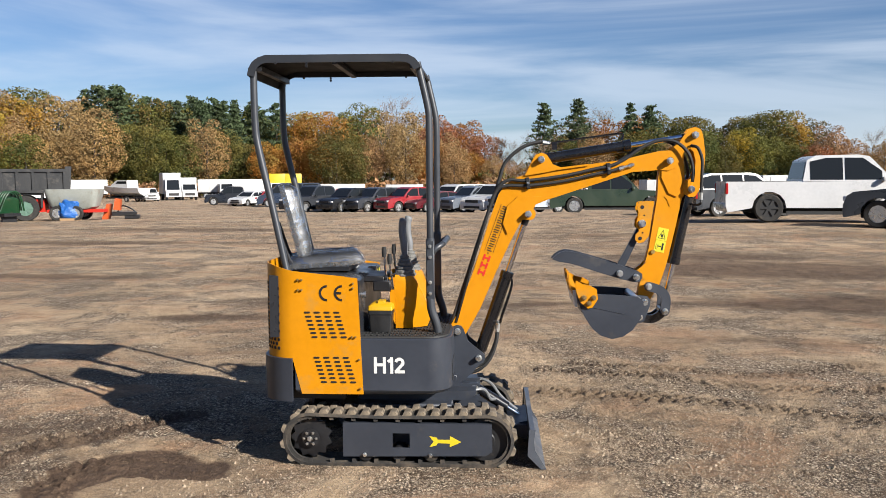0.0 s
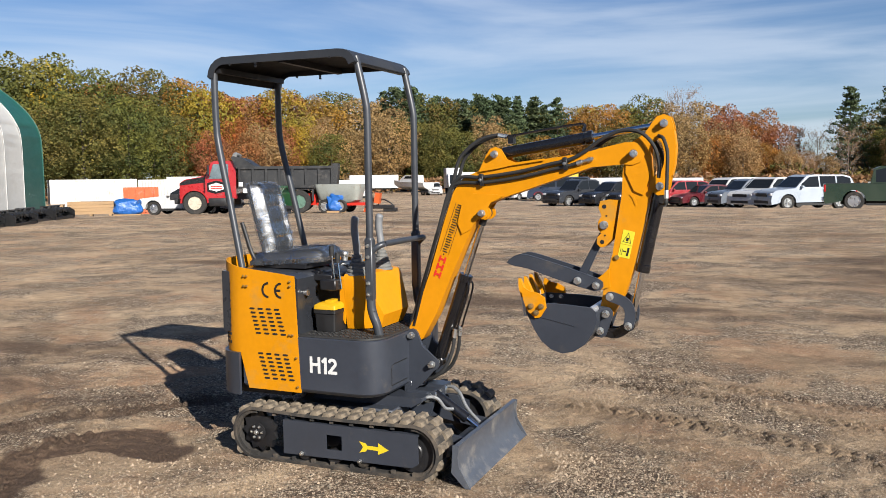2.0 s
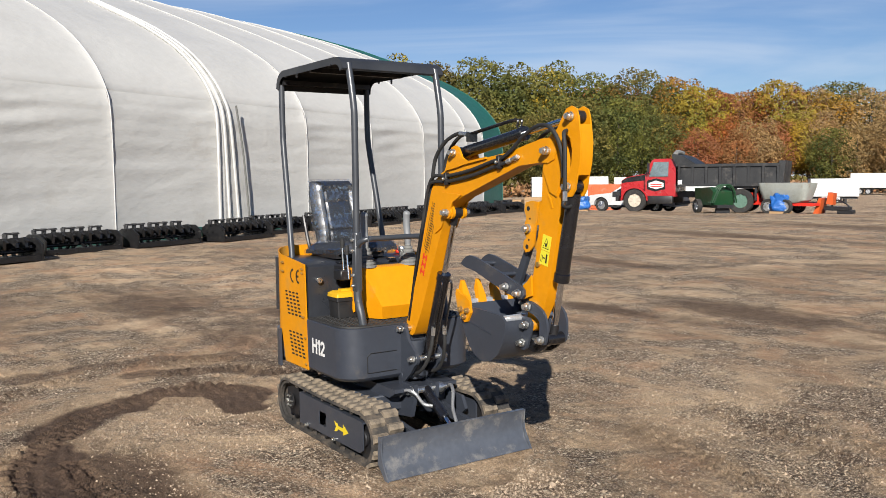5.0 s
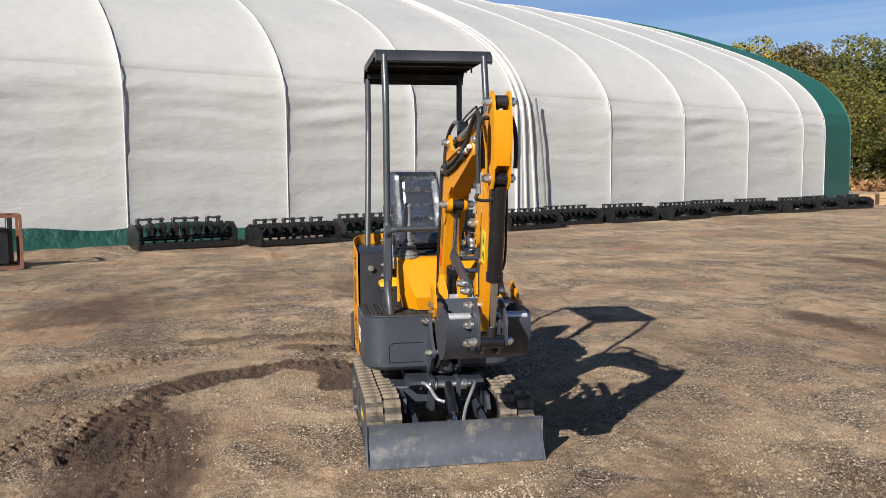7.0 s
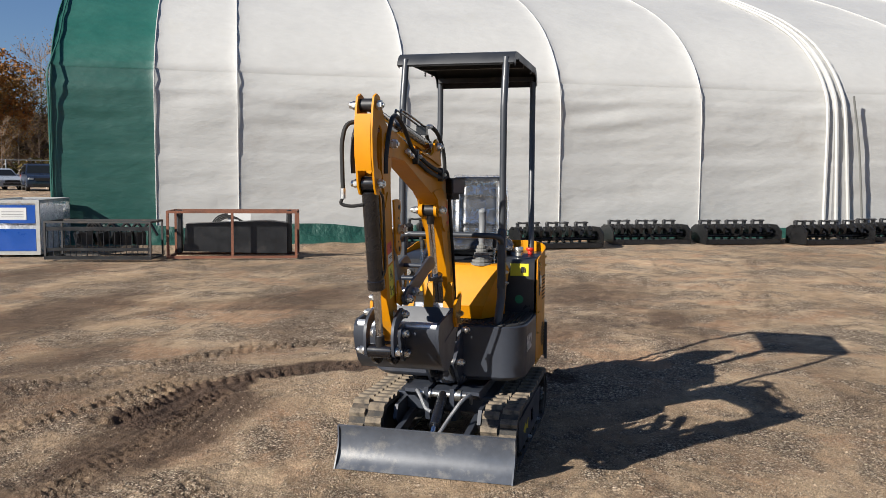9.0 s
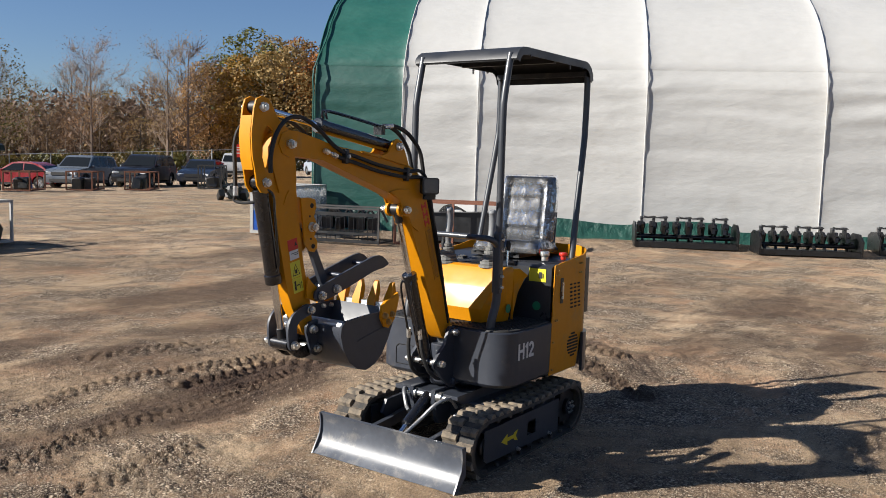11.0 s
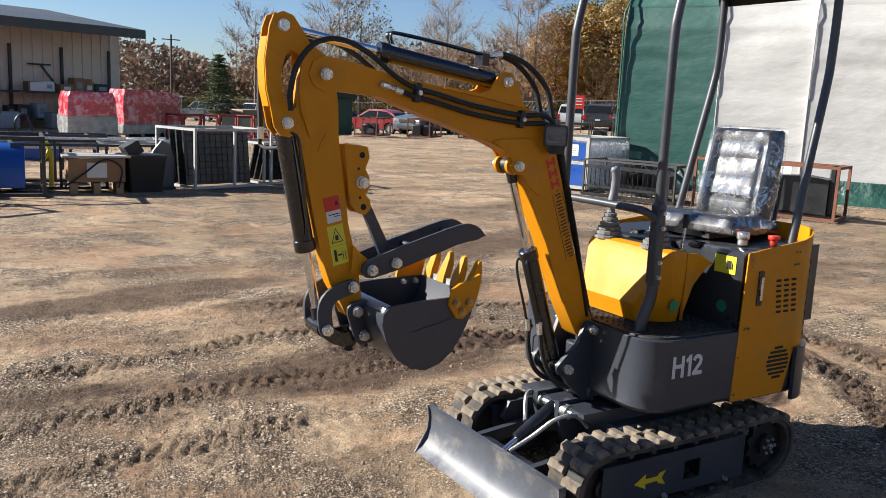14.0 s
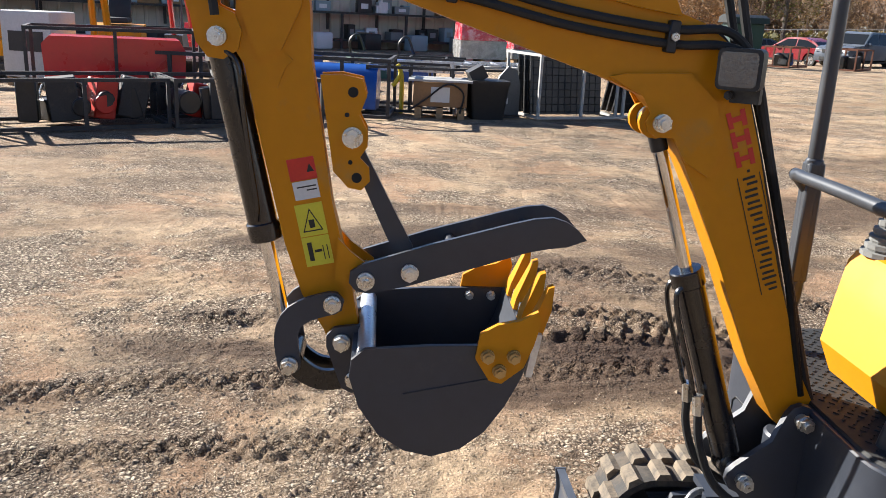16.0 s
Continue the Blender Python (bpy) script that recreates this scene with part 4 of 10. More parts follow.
def conifer(seed, h=15.0, label="tall dark green pine with layered boughs", open_=False):
    rs = np.random.RandomState(seed)
    t = thing("pine_tree", label, "tree", group="treeline")
    bm = B()
    tube(bm, [(0, 0, -0.3), (0.05, 0, h * 0.5), (0, 0.04, h)], [h * 0.014 * (1.05 - 0.095 * i) for i in range(11)], seg=6, n=5)
    cs, ss = [], []
    tiers = 16
    for k in range(tiers):
        f = 0.14 + 0.84 * k / (tiers - 1)
        reach = h * (0.30 if open_ else 0.205) * (1 - f) ** (0.62 if open_ else 0.8) * rs.uniform(0.75, 1.2) + h * 0.010
        for j in range(8):
            a = j * 0.79 + k * 1.3 + rs.uniform(-0.2, 0.2)
            rl = reach * rs.uniform(0.6, 1.2)
            up = h * rs.uniform(-0.030, 0.030)
            tip = np.array((math.cos(a) * rl, math.sin(a) * rl, h * f + up + rl * (0.22 if f > 0.5 else 0.02)))
            if j < 4:
                tube(bm, [(0, 0, h * f + up), Vector(tip)], [h * 0.003, h * 0.001], seg=3, n=1)
            q = rs.uniform(0.25, 1.05, 34)
            pts = np.array((0, 0, h * f + up)) + (tip - np.array((0, 0, h * f + up))) * q[:, None] + rs.normal(0, 1, (34, 3)) * h * np.array((0.015, 0.015, 0.007))
            cs.append(pts)
            ss.append(rs.uniform(0.5, 1.1, 34) * h * 0.0165)
    part("trunk", bm, bark, t)
    ob = new("crown", clump_mesh("crown", np.concatenate(cs), np.concatenate(ss), rs, leaf_dark, cup=0.1))
    ob.parent = t
    return t


def bare_tree(seed, h=11.0, material=None, leaves=900, name="bare_tree", label="nearly bare grey tree with fine upright twigs"):
    rs = np.random.RandomState(seed)
    t = thing(name, label, "tree", group="treeline")
    bm = B()
    ends = trunk_mesh(bm, h, h * 0.012, rs, 13, 0.22, 0.18, seg=5)
    cs = []
    for e in ends:
        out = Vector((e.x, e.y, 0)).normalized()
        for k in range(11):
            # shoots all along the limb, shorter towards the trunk
            back = rs.uniform(0, 0.75) if k > 1 else 0.0
            e0 = e - Vector((e.x, e.y, math.hypot(e.x, e.y) * 0.9)) * back
            q = e0 + (out * rs.uniform(-0.1, 0.7) + Vector(rs.normal(0, 0.42, 3)) + Vector((0, 0, rs.uniform(0.4, 1.2)))) * h * 0.075 * (1 - 0.35 * back)
            mid = (e0 + q) / 2 + Vector(rs.normal(0, 1, 3)) * h * 0.008
            tube(bm, [e0, mid, q], [h * 0.0022, h * 0.0016, h * 0.0008], seg=3, n=1)
            cs += [np.array(mid), np.array(q)]
    part("trunk", bm, twig, t)
    cs = np.array(cs)
    pick = cs[rs.randint(0, len(cs), leaves)] + rs.normal(0, 1, (leaves, 3)) * h * 0.035
    ob = new("crown", clump_mesh("crown", pick, rs.uniform(0.5, 1, leaves) * h * 0.0062, rs, material or leaf_brown))
    ob.parent = t
    return t


KINDS = {}
for kind, material, text in (("green", leaf_green, "broadleaf tree with olive green leaves"), ("yellow", leaf_yellow, "broadleaf tree in golden autumn leaf"),
                             ("orange", leaf_orange, "broadleaf tree in orange autumn leaf"), ("russet", leaf_russet, "broadleaf tree in russet red autumn leaf"),
                             ("brown", leaf_brown, "broadleaf tree with dry brown leaves")):
    KINDS[kind] = [broadleaf(100 + len(KINDS) * 7 + k, material, 12.0, 0.25 + 0.04 * k, 10200, "broadleaf_tree", text) for k in range(2)]
KINDS["pine"] = [conifer(31, 15), conifer(32, 15, open_=True), conifer(33, 15, open_=True)]
KINDS["bare"] = [bare_tree(41, leaves=1900), bare_tree(42, leaves=3000)]
KINDS["sparse"] = [broadleaf(71, leaf_brown, 12.0, 0.22, 2600, "thin_leaved_tree", "half bare tree with thin brown leaves", 0.72), broadleaf(72, leaf_green, 12.0, 0.20, 2400, "thin_leaved_tree", "half bare tree with thin green leaves", 0.72)]
USED = set()


def plant(kind, az, r, height, rs):
    base = KINDS[kind][rs.randint(0, len(KINDS[kind]))]
    x, y = r * math.cos(radians(az)), r * math.sin(radians(az))
    s = height / (15.0 if kind == "pine" else 11.0 if kind == "bare" else 13.2)
    m = pose(x, y, ground_z(x, y) - 0.05, 0, 0, rs.uniform(0, 360))
    if base.name not in USED:
        USED.add(base.name)
        t = base
        t.matrix_basis = m
    else:
        t = copy_thing(base, m)
    slim = 0.92 if kind == "pine" else 1.0
    t.scale = (s * slim * rs.uniform(0.95, 1.25), s * slim * rs.uniform(0.95, 1.25), s)


def skyline(az, rows):
    return float(np.interp(az, [a for a, _ in rows], [e for _, e in rows]))


NORTH = [(60, 3.2), (65, 3.05), (66.2, 2.4), (67.5, 2.8), (68.8, 3.9), (70.2, 4.5), (72.9, 4.5), (74.3, 3.8), (76, 4.2), (79, 4.5), (84.2, 4.1), (85.4, 3.9), (86.9, 2.4), (88.1, 2.0), (89.6, 2.6), (91.6, 4.1),
         (95.1, 5.0), (97.5, 5.0), (99, 5.4), (103.7, 4.95), (108.1, 5.1), (113.2, 5.3), (115.2, 5.7), (118.2, 5.6), (121.7, 5.7), (123, 6.3), (126.7, 5.9), (128.6, 6.1), (131, 6.95), (137.6, 7.0), (143.6, 7.7), (156, 8.2)]
MIX_N = [(60, 66.5, "bare brown"), (66.5, 68.2, "russet brown"), (68.2, 70, "green"), (70, 74, "green green yellow"), (74, 78, "brown green green"), (78, 80.5, "green brown"), (80.5, 82, "orange brown"), (82, 87, "bare brown green"), (87, 90, "bare bare brown"),
         (90, 96, "russet orange brown"), (96, 98.5, "bare brown"), (98.5, 104, "yellow orange green"), (104, 106, "green yellow pine"), (106, 115, "green green pine"), (115, 118.5, "brown brown"), (118.5, 121.5, "yellow brown green"),
         (121.5, 124.5, "russet brown yellow"), (124.5, 128.5, "russet russet orange"), (128.5, 134, "green orange yellow green"), (134, 142, "green yellow orange green"), (142, 160, "green orange green yellow")]
rs = np.random.RandomState(11)
for a_ in np.arange(105.0, 117.0, 0.62):
    plant("pine", a_ + rs.uniform(-0.2, 0.2), 157 + rs.uniform(-3, 6), 158 * math.tan(radians((skyline(a_, NORTH) + 0.3) * rs.uniform(0.90, 1.03))) + 2.4, rs)
az = 62.0
while az < 158:
    opts = next((k for a, b, k in MIX_N if a <= az < b), "brown green").split()
    far = 150 if az < 120 else np.interp(az, (120, 150), (150, 105))
    k = opts[rs.randint(0, len(opts))]
    plant(k, az, far + rs.uniform(4, 14), (far + 9) * math.tan(radians(skyline(az, NORTH) + (0.35 if az < 118 else 0.85))) + 2.4 + rs.uniform(-1.2, 0.8), rs)
    k = opts[rs.randint(0, len(opts))]
    if k == "pine":
        k = "green" if rs.rand() < 0.5 else "brown"
    plant(k, az + 0.6, far - rs.uniform(2, 12), far * math.tan(radians(skyline(az, NORTH))) * rs.uniform(0.58, 0.88) + 2.2, rs)
    az += rs.uniform(1.1, 1.7) * 150 / far * 0.85
for a_, e_ in ((80.6, 5.1), (79.3, 4.9), (84.1, 5.4), (86.4, 5.2), (115.0, 6.1), (109.8, 5.3), (107.6, 5.1)):
    plant("pine", a_, 148, 148 * math.tan(radians(e_)) + 2.4, rs)

SOUTH = [(-100, 1.6), (-103, 2.0), (-106, 3.0), (-108, 5.2), (-109.9, 4.4), (-112, 5.0), (-114.8, 7.4), (-117, 5.0), (-121, 6.4), (-123.5, 4.8), (-127, 6.0), (-131, 6.5), (-136, 7.6), (-140, 8.6), (-150, 8.6)]
SOUTH = SOUTH[::-1]
rs = np.random.RandomState(12)
az = -148.0
while az < -98:
    e = skyline(az, SOUTH)
    far = np.interp(az, (-150, -132, -120, -100), (85, 95, 110, 150))
    kind = ("bare", "sparse", "bare", "bare", "russet" if az < -124 else "bare", "brown" if az < -122 else "sparse")[rs.randint(0, 6)]
    plant(kind, az, far + rs.uniform(3, 14), (far + 8) * math.tan(radians(e)) * rs.uniform(0.8, 1.0) + 1.6, rs)
    kind = ("bare", "sparse", "bare", "bare", "bare")[rs.randint(0, 5)]
    plant(kind, az + 0.5, far - rs.uniform(0, 8), far * math.tan(radians(min(e, 5.5))) * rs.uniform(0.45, 0.75) + 1.5, rs)
    az += rs.uniform(0.9, 1.4)
for a_, r_, e_, k_ in ((-115.0, 80, 7.9, "sparse"), (-113.6, 82, 7.2, "bare"), (-108.0, 84, 6.0, "bare"), (-112.0, 84, 5.3, "bare"), (-109.9, 90, 4.5, "brown"), (-121, 84, 6.9, "bare"), (-127.1, 88, 7.0, "bare"), (-125.8, 88, 7.0, "bare"), (-128.6, 92, 7.0, "brown"), (-131, 92, 7.8, "orange"), (-133.5, 90, 8.4, "brown"), (-136, 92, 8.8, "orange"), (-131.8, 97, 8.6, "green")):
    plant(k_, a_, r_, r_ * math.tan(radians(e_)) + 2.0, rs)
fir = copy_thing(KINDS["pine"][0], pose(-18.0, -65.6, ground_z(-18.0, -65.6), 0, 0, 40))
fir.scale = (0.62, 0.62, 0.36)
tagged(fir, "broad low dark green fir by the fence", "tree", "treeline")
for kind, bases in KINDS.items():
    for b_ in bases:
        if b_.name not in USED:
            for o in (*b_.children_recursive, b_):
                bpy.data.objects.remove(o)

# undergrowth along the foot of the woods
brush_grey = leaf_material("grey_brown_brush", (0.150, 0.105, 0.075), 0.01, 0.3, (0.200, 0.140, 0.095))
rs = np.random.RandomState(13)
for lo, hi, far0, far1, tall, nm, material in ((42, 158, 140, 97, 3.4, "woodland_undergrowth", leaf_green), (42, 158, 136, 94, 2.2, "dry_undergrowth", leaf_brown), (-148, -98, 88, 128, 8.5, "brush_undergrowth", brush_grey), (-148, -98, 81, 112, 1.8, "green_undergrowth", leaf_green)):
    n = 11000 if tall < 5 else 36000
    a = np.radians(rs.uniform(lo, hi, n))
    far = np.interp(np.degrees(a), (lo, hi), (far0, far1)) if lo < 0 else np.where(np.degrees(a) < 120, far0, np.interp(np.degrees(a), (120, 150), (far0, far1)))
    r = far + rs.uniform(-1.5, 7 if tall < 5 else 20, n)
    x, y = r * np.cos(a), r * np.sin(a)
    hgt = rs.power(1.6, n) * tall * (0.45 + vnoise(x, y, 0.16, 71))
    c = np.stack((x, y, lie(x, y) + hgt), -1)
    tagged(new(nm, clump_mesh(nm, c, rs.uniform(0.22, 0.5, n), rs, material)), "low tangled brush at the foot of the woods", "brush", kind="stuff")

# ---------------------------------------------------------------- the excavator
exc = thing("mini_excavator", "yellow and dark grey compact tracked excavator with canopy", "excavator")
YB = 0.017          # centre line of the boom
PIN = dict(A=(0.312, 0.676), B=(0.434, 0.520), C=(0.720, 1.355), D=(0.794, 1.668), E=(1.521, 1.656), F=(1.664, 1.801), G=(1.647, 1.494),
           H=(1.243, 1.013), I=(1.338, 0.992), J=(1.409, 0.937), K=(1.388, 0.847), L=(1.503, 0.792), M=(1.360, 0.758))


def pin3(k, y=0.0):
    return (PIN[k][0], YB + y, PIN[k][1])


# tracks
TR = 0.130          # inner radius of the belt's ends


def belt_path(n=18):
    """The loop of the belt, as points and outward normals."""
    out = []
    for k in range(n + 1):
        a = radians(90 + 180 * k / n)
        out.append(((-0.485 + TR * math.cos(a), 0.142 + TR * math.sin(a)), (math.cos(a), math.sin(a))))
    for k in range(1, 8):
        out.append(((-0.485 + 0.97 * k / 8, 0.142 - TR), (0, -1)))
    for k in range(n + 1):
        a = radians(-90 + 180 * k / n)
        out.append(((0.485 + TR * math.cos(a), 0.142 + TR * math.sin(a)), (math.cos(a), math.sin(a))))
    for k in range(1, 8):
        f = k / 8
        out.append(((0.485 - 0.97 * f, 0.142 + TR - 0.010 * math.sin(math.pi * f)), (0, 1)))
    return out


lug_bm = B()
prism(lug_bm, [(-0.026, 0.0), (0.026, 0.0), (0.015, 0.020), (-0.015, 0.020)], -0.044, 0.044)
bev(lug_bm, 0.004, 1)
lug_me = bpy.data.meshes.new("track_lug")
lug_bm.to_mesh(lug_me)
lug_bm.free()
lug_me.materials.append(lug_rubber)

for sgn in (-1, 1):
    yo, yi = sgn * 0.462, sgn * 0.268
    path = belt_path()
    bm = B()
    rings = []
    for (x, z), (nx_, nz_) in path:
        t = 0.018
        rings.append([(x, yo, z), (x + nx_ * t, yo - sgn * 0.004, z + nz_ * t), (x + nx_ * t, yi + sgn * 0.004, z + nz_ * t), (x, yi, z)])
    rings.append(rings[0])
    loft(bm, rings, caps=False)
    bmesh.ops.remove_doubles(bm, verts=bm.verts, dist=0.0005)
    belt = part("rubber_track", bm, track_rubber, exc, "dusty black rubber track")
    # guide teeth inside the belt
    bm = B()
    for i in range(0, len(path), 1):
        (x, z), (nx_, nz_) = path[i]
        for y in (yo - sgn * 0.02, yo - sgn * 0.12):
            box(bm, (x - nx_ * 0.008, y, z - nz_ * 0.008), (0.022, 0.018, 0.022), (0, math.degrees(math.atan2(nx_, nz_)), 0))
    part("inner_teeth", bm, track_rubber, belt, kind="stuff")
    # lugs, evenly along the loop
    pts = [Vector((p[0], p[1], 0)) for p, _ in path] + [Vector((*path[0][0], 0))]
    nor = [Vector((q[0], q[1], 0)) for _, q in path] + [Vector((*path[0][1], 0))]
    cum = [0.0]
    for a, b in zip(pts, pts[1:]):
        cum.append(cum[-1] + (b - a).length)
    count = 36
    for row, y in ((0, yo - sgn * 0.047), (1, yi + sgn * 0.047)):
        for k in range(count):
            s = ((k + 0.5 * row) / count * cum[-1]) % cum[-1]
            i = next(j for j in range(len(cum) - 1) if cum[j + 1] >= s)
            f = (s - cum[i]) / max(1e-6, cum[i + 1] - cum[i])
            p, q = pts[i].lerp(pts[i + 1], f), nor[i].lerp(nor[i + 1], f).normalized()
            if p.y < 0.05 and abs(p.x) < 0.5:
                continue
            piece("track_lug", lug_me, belt, Matrix.Translation((p.x + q.x * 0.016, y, p.y + q.y * 0.016)) @ pose(0, 0, 0, 0, math.degrees(math.atan2(q.x, q.y)), 0))
    # sprocket, idler, rollers
    bm = B()
    cy = sgn * 0.40
    ring = []
    for k in range(22):
        r = 0.118 if k % 2 else 0.094
        a = 2 * math.pi * k / 22
        ring.append((-0.485 + r * math.cos(a), 0.142 + r * math.sin(a)))
    prism(bm, ring, cy - 0.012, cy + 0.012)
    cyl(bm, (-0.485, cy - 0.03, 0.142), (-0.485, cy + sgn * 0.035, 0.142), 0.05, seg=16)
    part("sprocket", bm, black_satin, exc)
    bm = B()
    for k in range(6):
        a = 2 * math.pi * k / 6
        hexbolt(bm, (-0.485 + 0.034 * math.cos(a), cy + sgn * 0.035, 0.142 + 0.034 * math.sin(a)), (0, sgn, 0), 0.008, 0.008, False)
    hexbolt(bm, (-0.485, cy + sgn * 0.035, 0.142), (0, sgn, 0), 0.015, 0.012, False)
    part("hub_bolts", bm, zinc, exc)
    bm = B()
    for y0, y1, r in ((sgn * 0.40, sgn * 0.42, 0.126), (sgn * 0.31, sgn * 0.33, 0.126), (sgn * 0.33, sgn * 0.40, 0.10), (sgn * 0.42, sgn * 0.445, 0.045)):
        cyl(bm, (0.485, y0, 0.142), (0.485, y1, 0.142), r, seg=24)
    part("idler_wheel", bev(bm, 0.006, 1), black_satin, exc)
    for rx in (-0.18, 0.005, 0.18):
        bm = B()
        cyl(bm, (rx, sgn * 0.30, 0.058), (rx, sgn * 0.44, 0.058), 0.042, seg=16)
        part("track_roller", bev(bm, 0.005, 1), black_satin, exc)
    for rx in (-0.18, 0.18):
        bm = B()
        hexbolt(bm, (rx, sgn * 0.459, 0.062), (0, sgn, 0), 0.010, 0.010)
        part("roller_bolt", bm, zinc, exc)
    # track frame: a box beam with a square window in its face
    bm = B()
    outer = [(-0.300, 0.048), (0.478, 0.060), (0.515, 0.085), (0.512, 0.236), (-0.300, 0.236)]
    hx0, hx1, hz0, hz1 = -0.028, 0.066, 0.101, 0.181
    yf = sgn * 0.456
    for quad in ([(-0.300, 0.048), (hx0, 0.052), (hx0, 0.236), (-0.300, 0.236)], [(hx1, 0.054), (0.478, 0.060), (0.515, 0.085), (0.512, 0.236), (hx1, 0.236)],
                 [(hx0, 0.052), (hx1, 0.054), (hx1, hz0), (hx0, hz0)], [(hx0, hz1), (hx1, hz1), (hx1, 0.236), (hx0, 0.236)]):
        prism(bm, quad, yf - sgn * 0.006, yf)
    prism(bm, [(-0.300, 0.226), (0.512, 0.226), (0.512, 0.236), (-0.300, 0.236)], sgn * 0.30, yf - sgn * 0.0065)
    prism(bm, [(-0.300, 0.060), (-0.290, 0.060), (-0.290, 0.225), (-0.300, 0.225)], sgn * 0.30, yf - sgn * 0.0065)
    prism(bm, [(-0.300, 0.075), (0.50, 0.075), (0.50, 0.225), (-0.300, 0.225)], sgn * 0.30, sgn * 0.34)
    part("track_frame", bm, grey, exc, "dark grey track frame cover")
    d = 1
    bm = B()
    arrow = [(0.173, 0.168), (0.196, 0.138), (0.173, 0.107), (0.212, 0.118), (0.219, 0.130), (0.285, 0.128), (0.283, 0.108), (0.346, 0.137), (0.285, 0.170), (0.285, 0.149), (0.219, 0.149), (0.212, 0.160)]
    prism(bm, arrow, yf + sgn * 0.0002, yf + sgn * 0.0015)
    part("arrow_marking", bm, mark_yellow, exc, "yellow arrow pointing forward")

# chassis between the tracks
bm = B()
box(bm, (-0.02, 0, 0.25), (0.62, 0.58, 0.10))
prism(bm, [(-0.27, 0.30), (0.36, 0.30), (0.42, 0.335), (0.42, 0.355), (-0.22, 0.355)], -0.20, 0.22)
for s in (-1, 1):
    prism(bm, [(0.25, 0.16), (0.40, 0.18), (0.44, 0.30), (0.44, 0.37), (0.28, 0.37)], s * 0.05 + 0.01 * s, s * 0.075 + 0.01 * s)
    prism(bm, [(0.20, 0.10), (0.44, 0.14), (0.50, 0.20), (0.46, 0.27), (0.22, 0.28)], s * 0.225, s * 0.245)
part("undercarriage_frame", bev(bm, 0.008, 1), grey, exc)
bm = B()
cyl(bm, (0, 0, 0.345), (0, 0, 0.40), 0.20, seg=32)
part("slewing_ring", bm, black_satin, exc)

# dozer blade
bm = B()
front = [(0.742, 0.212), (0.733, 0.190), (0.728, 0.150), (0.731, 0.105), (0.746, 0.060), (0.772, 0.025), (0.802, 0.0)]
back = [(0.786, 0.0), (0.756, 0.022), (0.730, 0.057), (0.716, 0.105), (0.713, 0.150), (0.716, 0.212)]
prism(bm, front + back, -0.465, 0.465)
part("blade", bev(bm, 0.003, 1), blade_grey, exc, "dozer blade with scuffed grey paint")
for s in (-1, 1):
    bm = B()
    prism(bm, [(0.712, 0.213), (0.746, 0.213), (0.738, 0.15), (0.745, 0.10), (0.806, -0.002), (0.776, -0.002), (0.704, 0.07)], s * 0.466, s * 0.474)
    part("blade_end_plate", bm, blade_grey, exc)
    bm = B()
    prism(bm, [(0.24, 0.16), (0.26, 0.215), (0.5, 0.18), (0.714, 0.16), (0.714, 0.10), (0.5, 0.125)], s * 0.175, s * 0.205)
    part("blade_arm", bev(bm, 0.005, 1), grey, exc)
bm = B()
prism(bm, [(0.60, 0.10), (0.714, 0.07), (0.714, 0.18), (0.60, 0.15)], -0.174, 0.174)
part("blade_crossmember", bm, grey, exc)
bm = B()
cyl(bm, (0.40, YB, 0.330), (0.60, YB, 0.205), 0.030, seg=16)
part("blade_cylinder", bev(bm, 0.004, 1), black_paint, exc)
bm = B()
cyl(bm, (0.60, YB, 0.205), (0.70, YB, 0.143), 0.014, seg=12)
part("blade_cylinder_rod", bm, chrome, exc)
bm = B()
for y in (-0.085, 0.085):
    cyl(bm, (0.41, YB + y - 0.018, 0.330), (0.41, YB + y + 0.018, 0.330), 0.030, seg=16)
cyl(bm, (0.41, YB - 0.13, 0.330), (0.41, YB + 0.13, 0.330), 0.018, seg=14)
part("blade_cylinder_pin", bm, zinc, exc)
hose_silver = mat("braided_hose", (0.22, 0.225, 0.23), 0.45, 0.5, vary=0.3, scale=90, bump=0.6, bscale=160)
for pts in ([(0.36, -0.13, 0.30), (0.42, -0.13, 0.345), (0.47, -0.10, 0.335), (0.50, -0.06, 0.275), (0.53, -0.02, 0.262)],
            [(0.34, 0.16, 0.27), (0.42, 0.17, 0.335), (0.50, 0.14, 0.32), (0.57, 0.09, 0.245), (0.66, 0.055, 0.180)]):
    bm = B()
    tube(bm, pts, 0.010, seg=8, n=6)
    part("blade_hose", bm, hose_silver, exc, "silver braided hydraulic hose")

# turntable body
GZ0, GZ1 = 0.402, 0.698


def body_outline(g=0.0):
    return rounded(-0.56 - g, 0.292 + g, -0.442 - g, 0.442 + g, 0.13, 6, (0, 1, 1, 0))


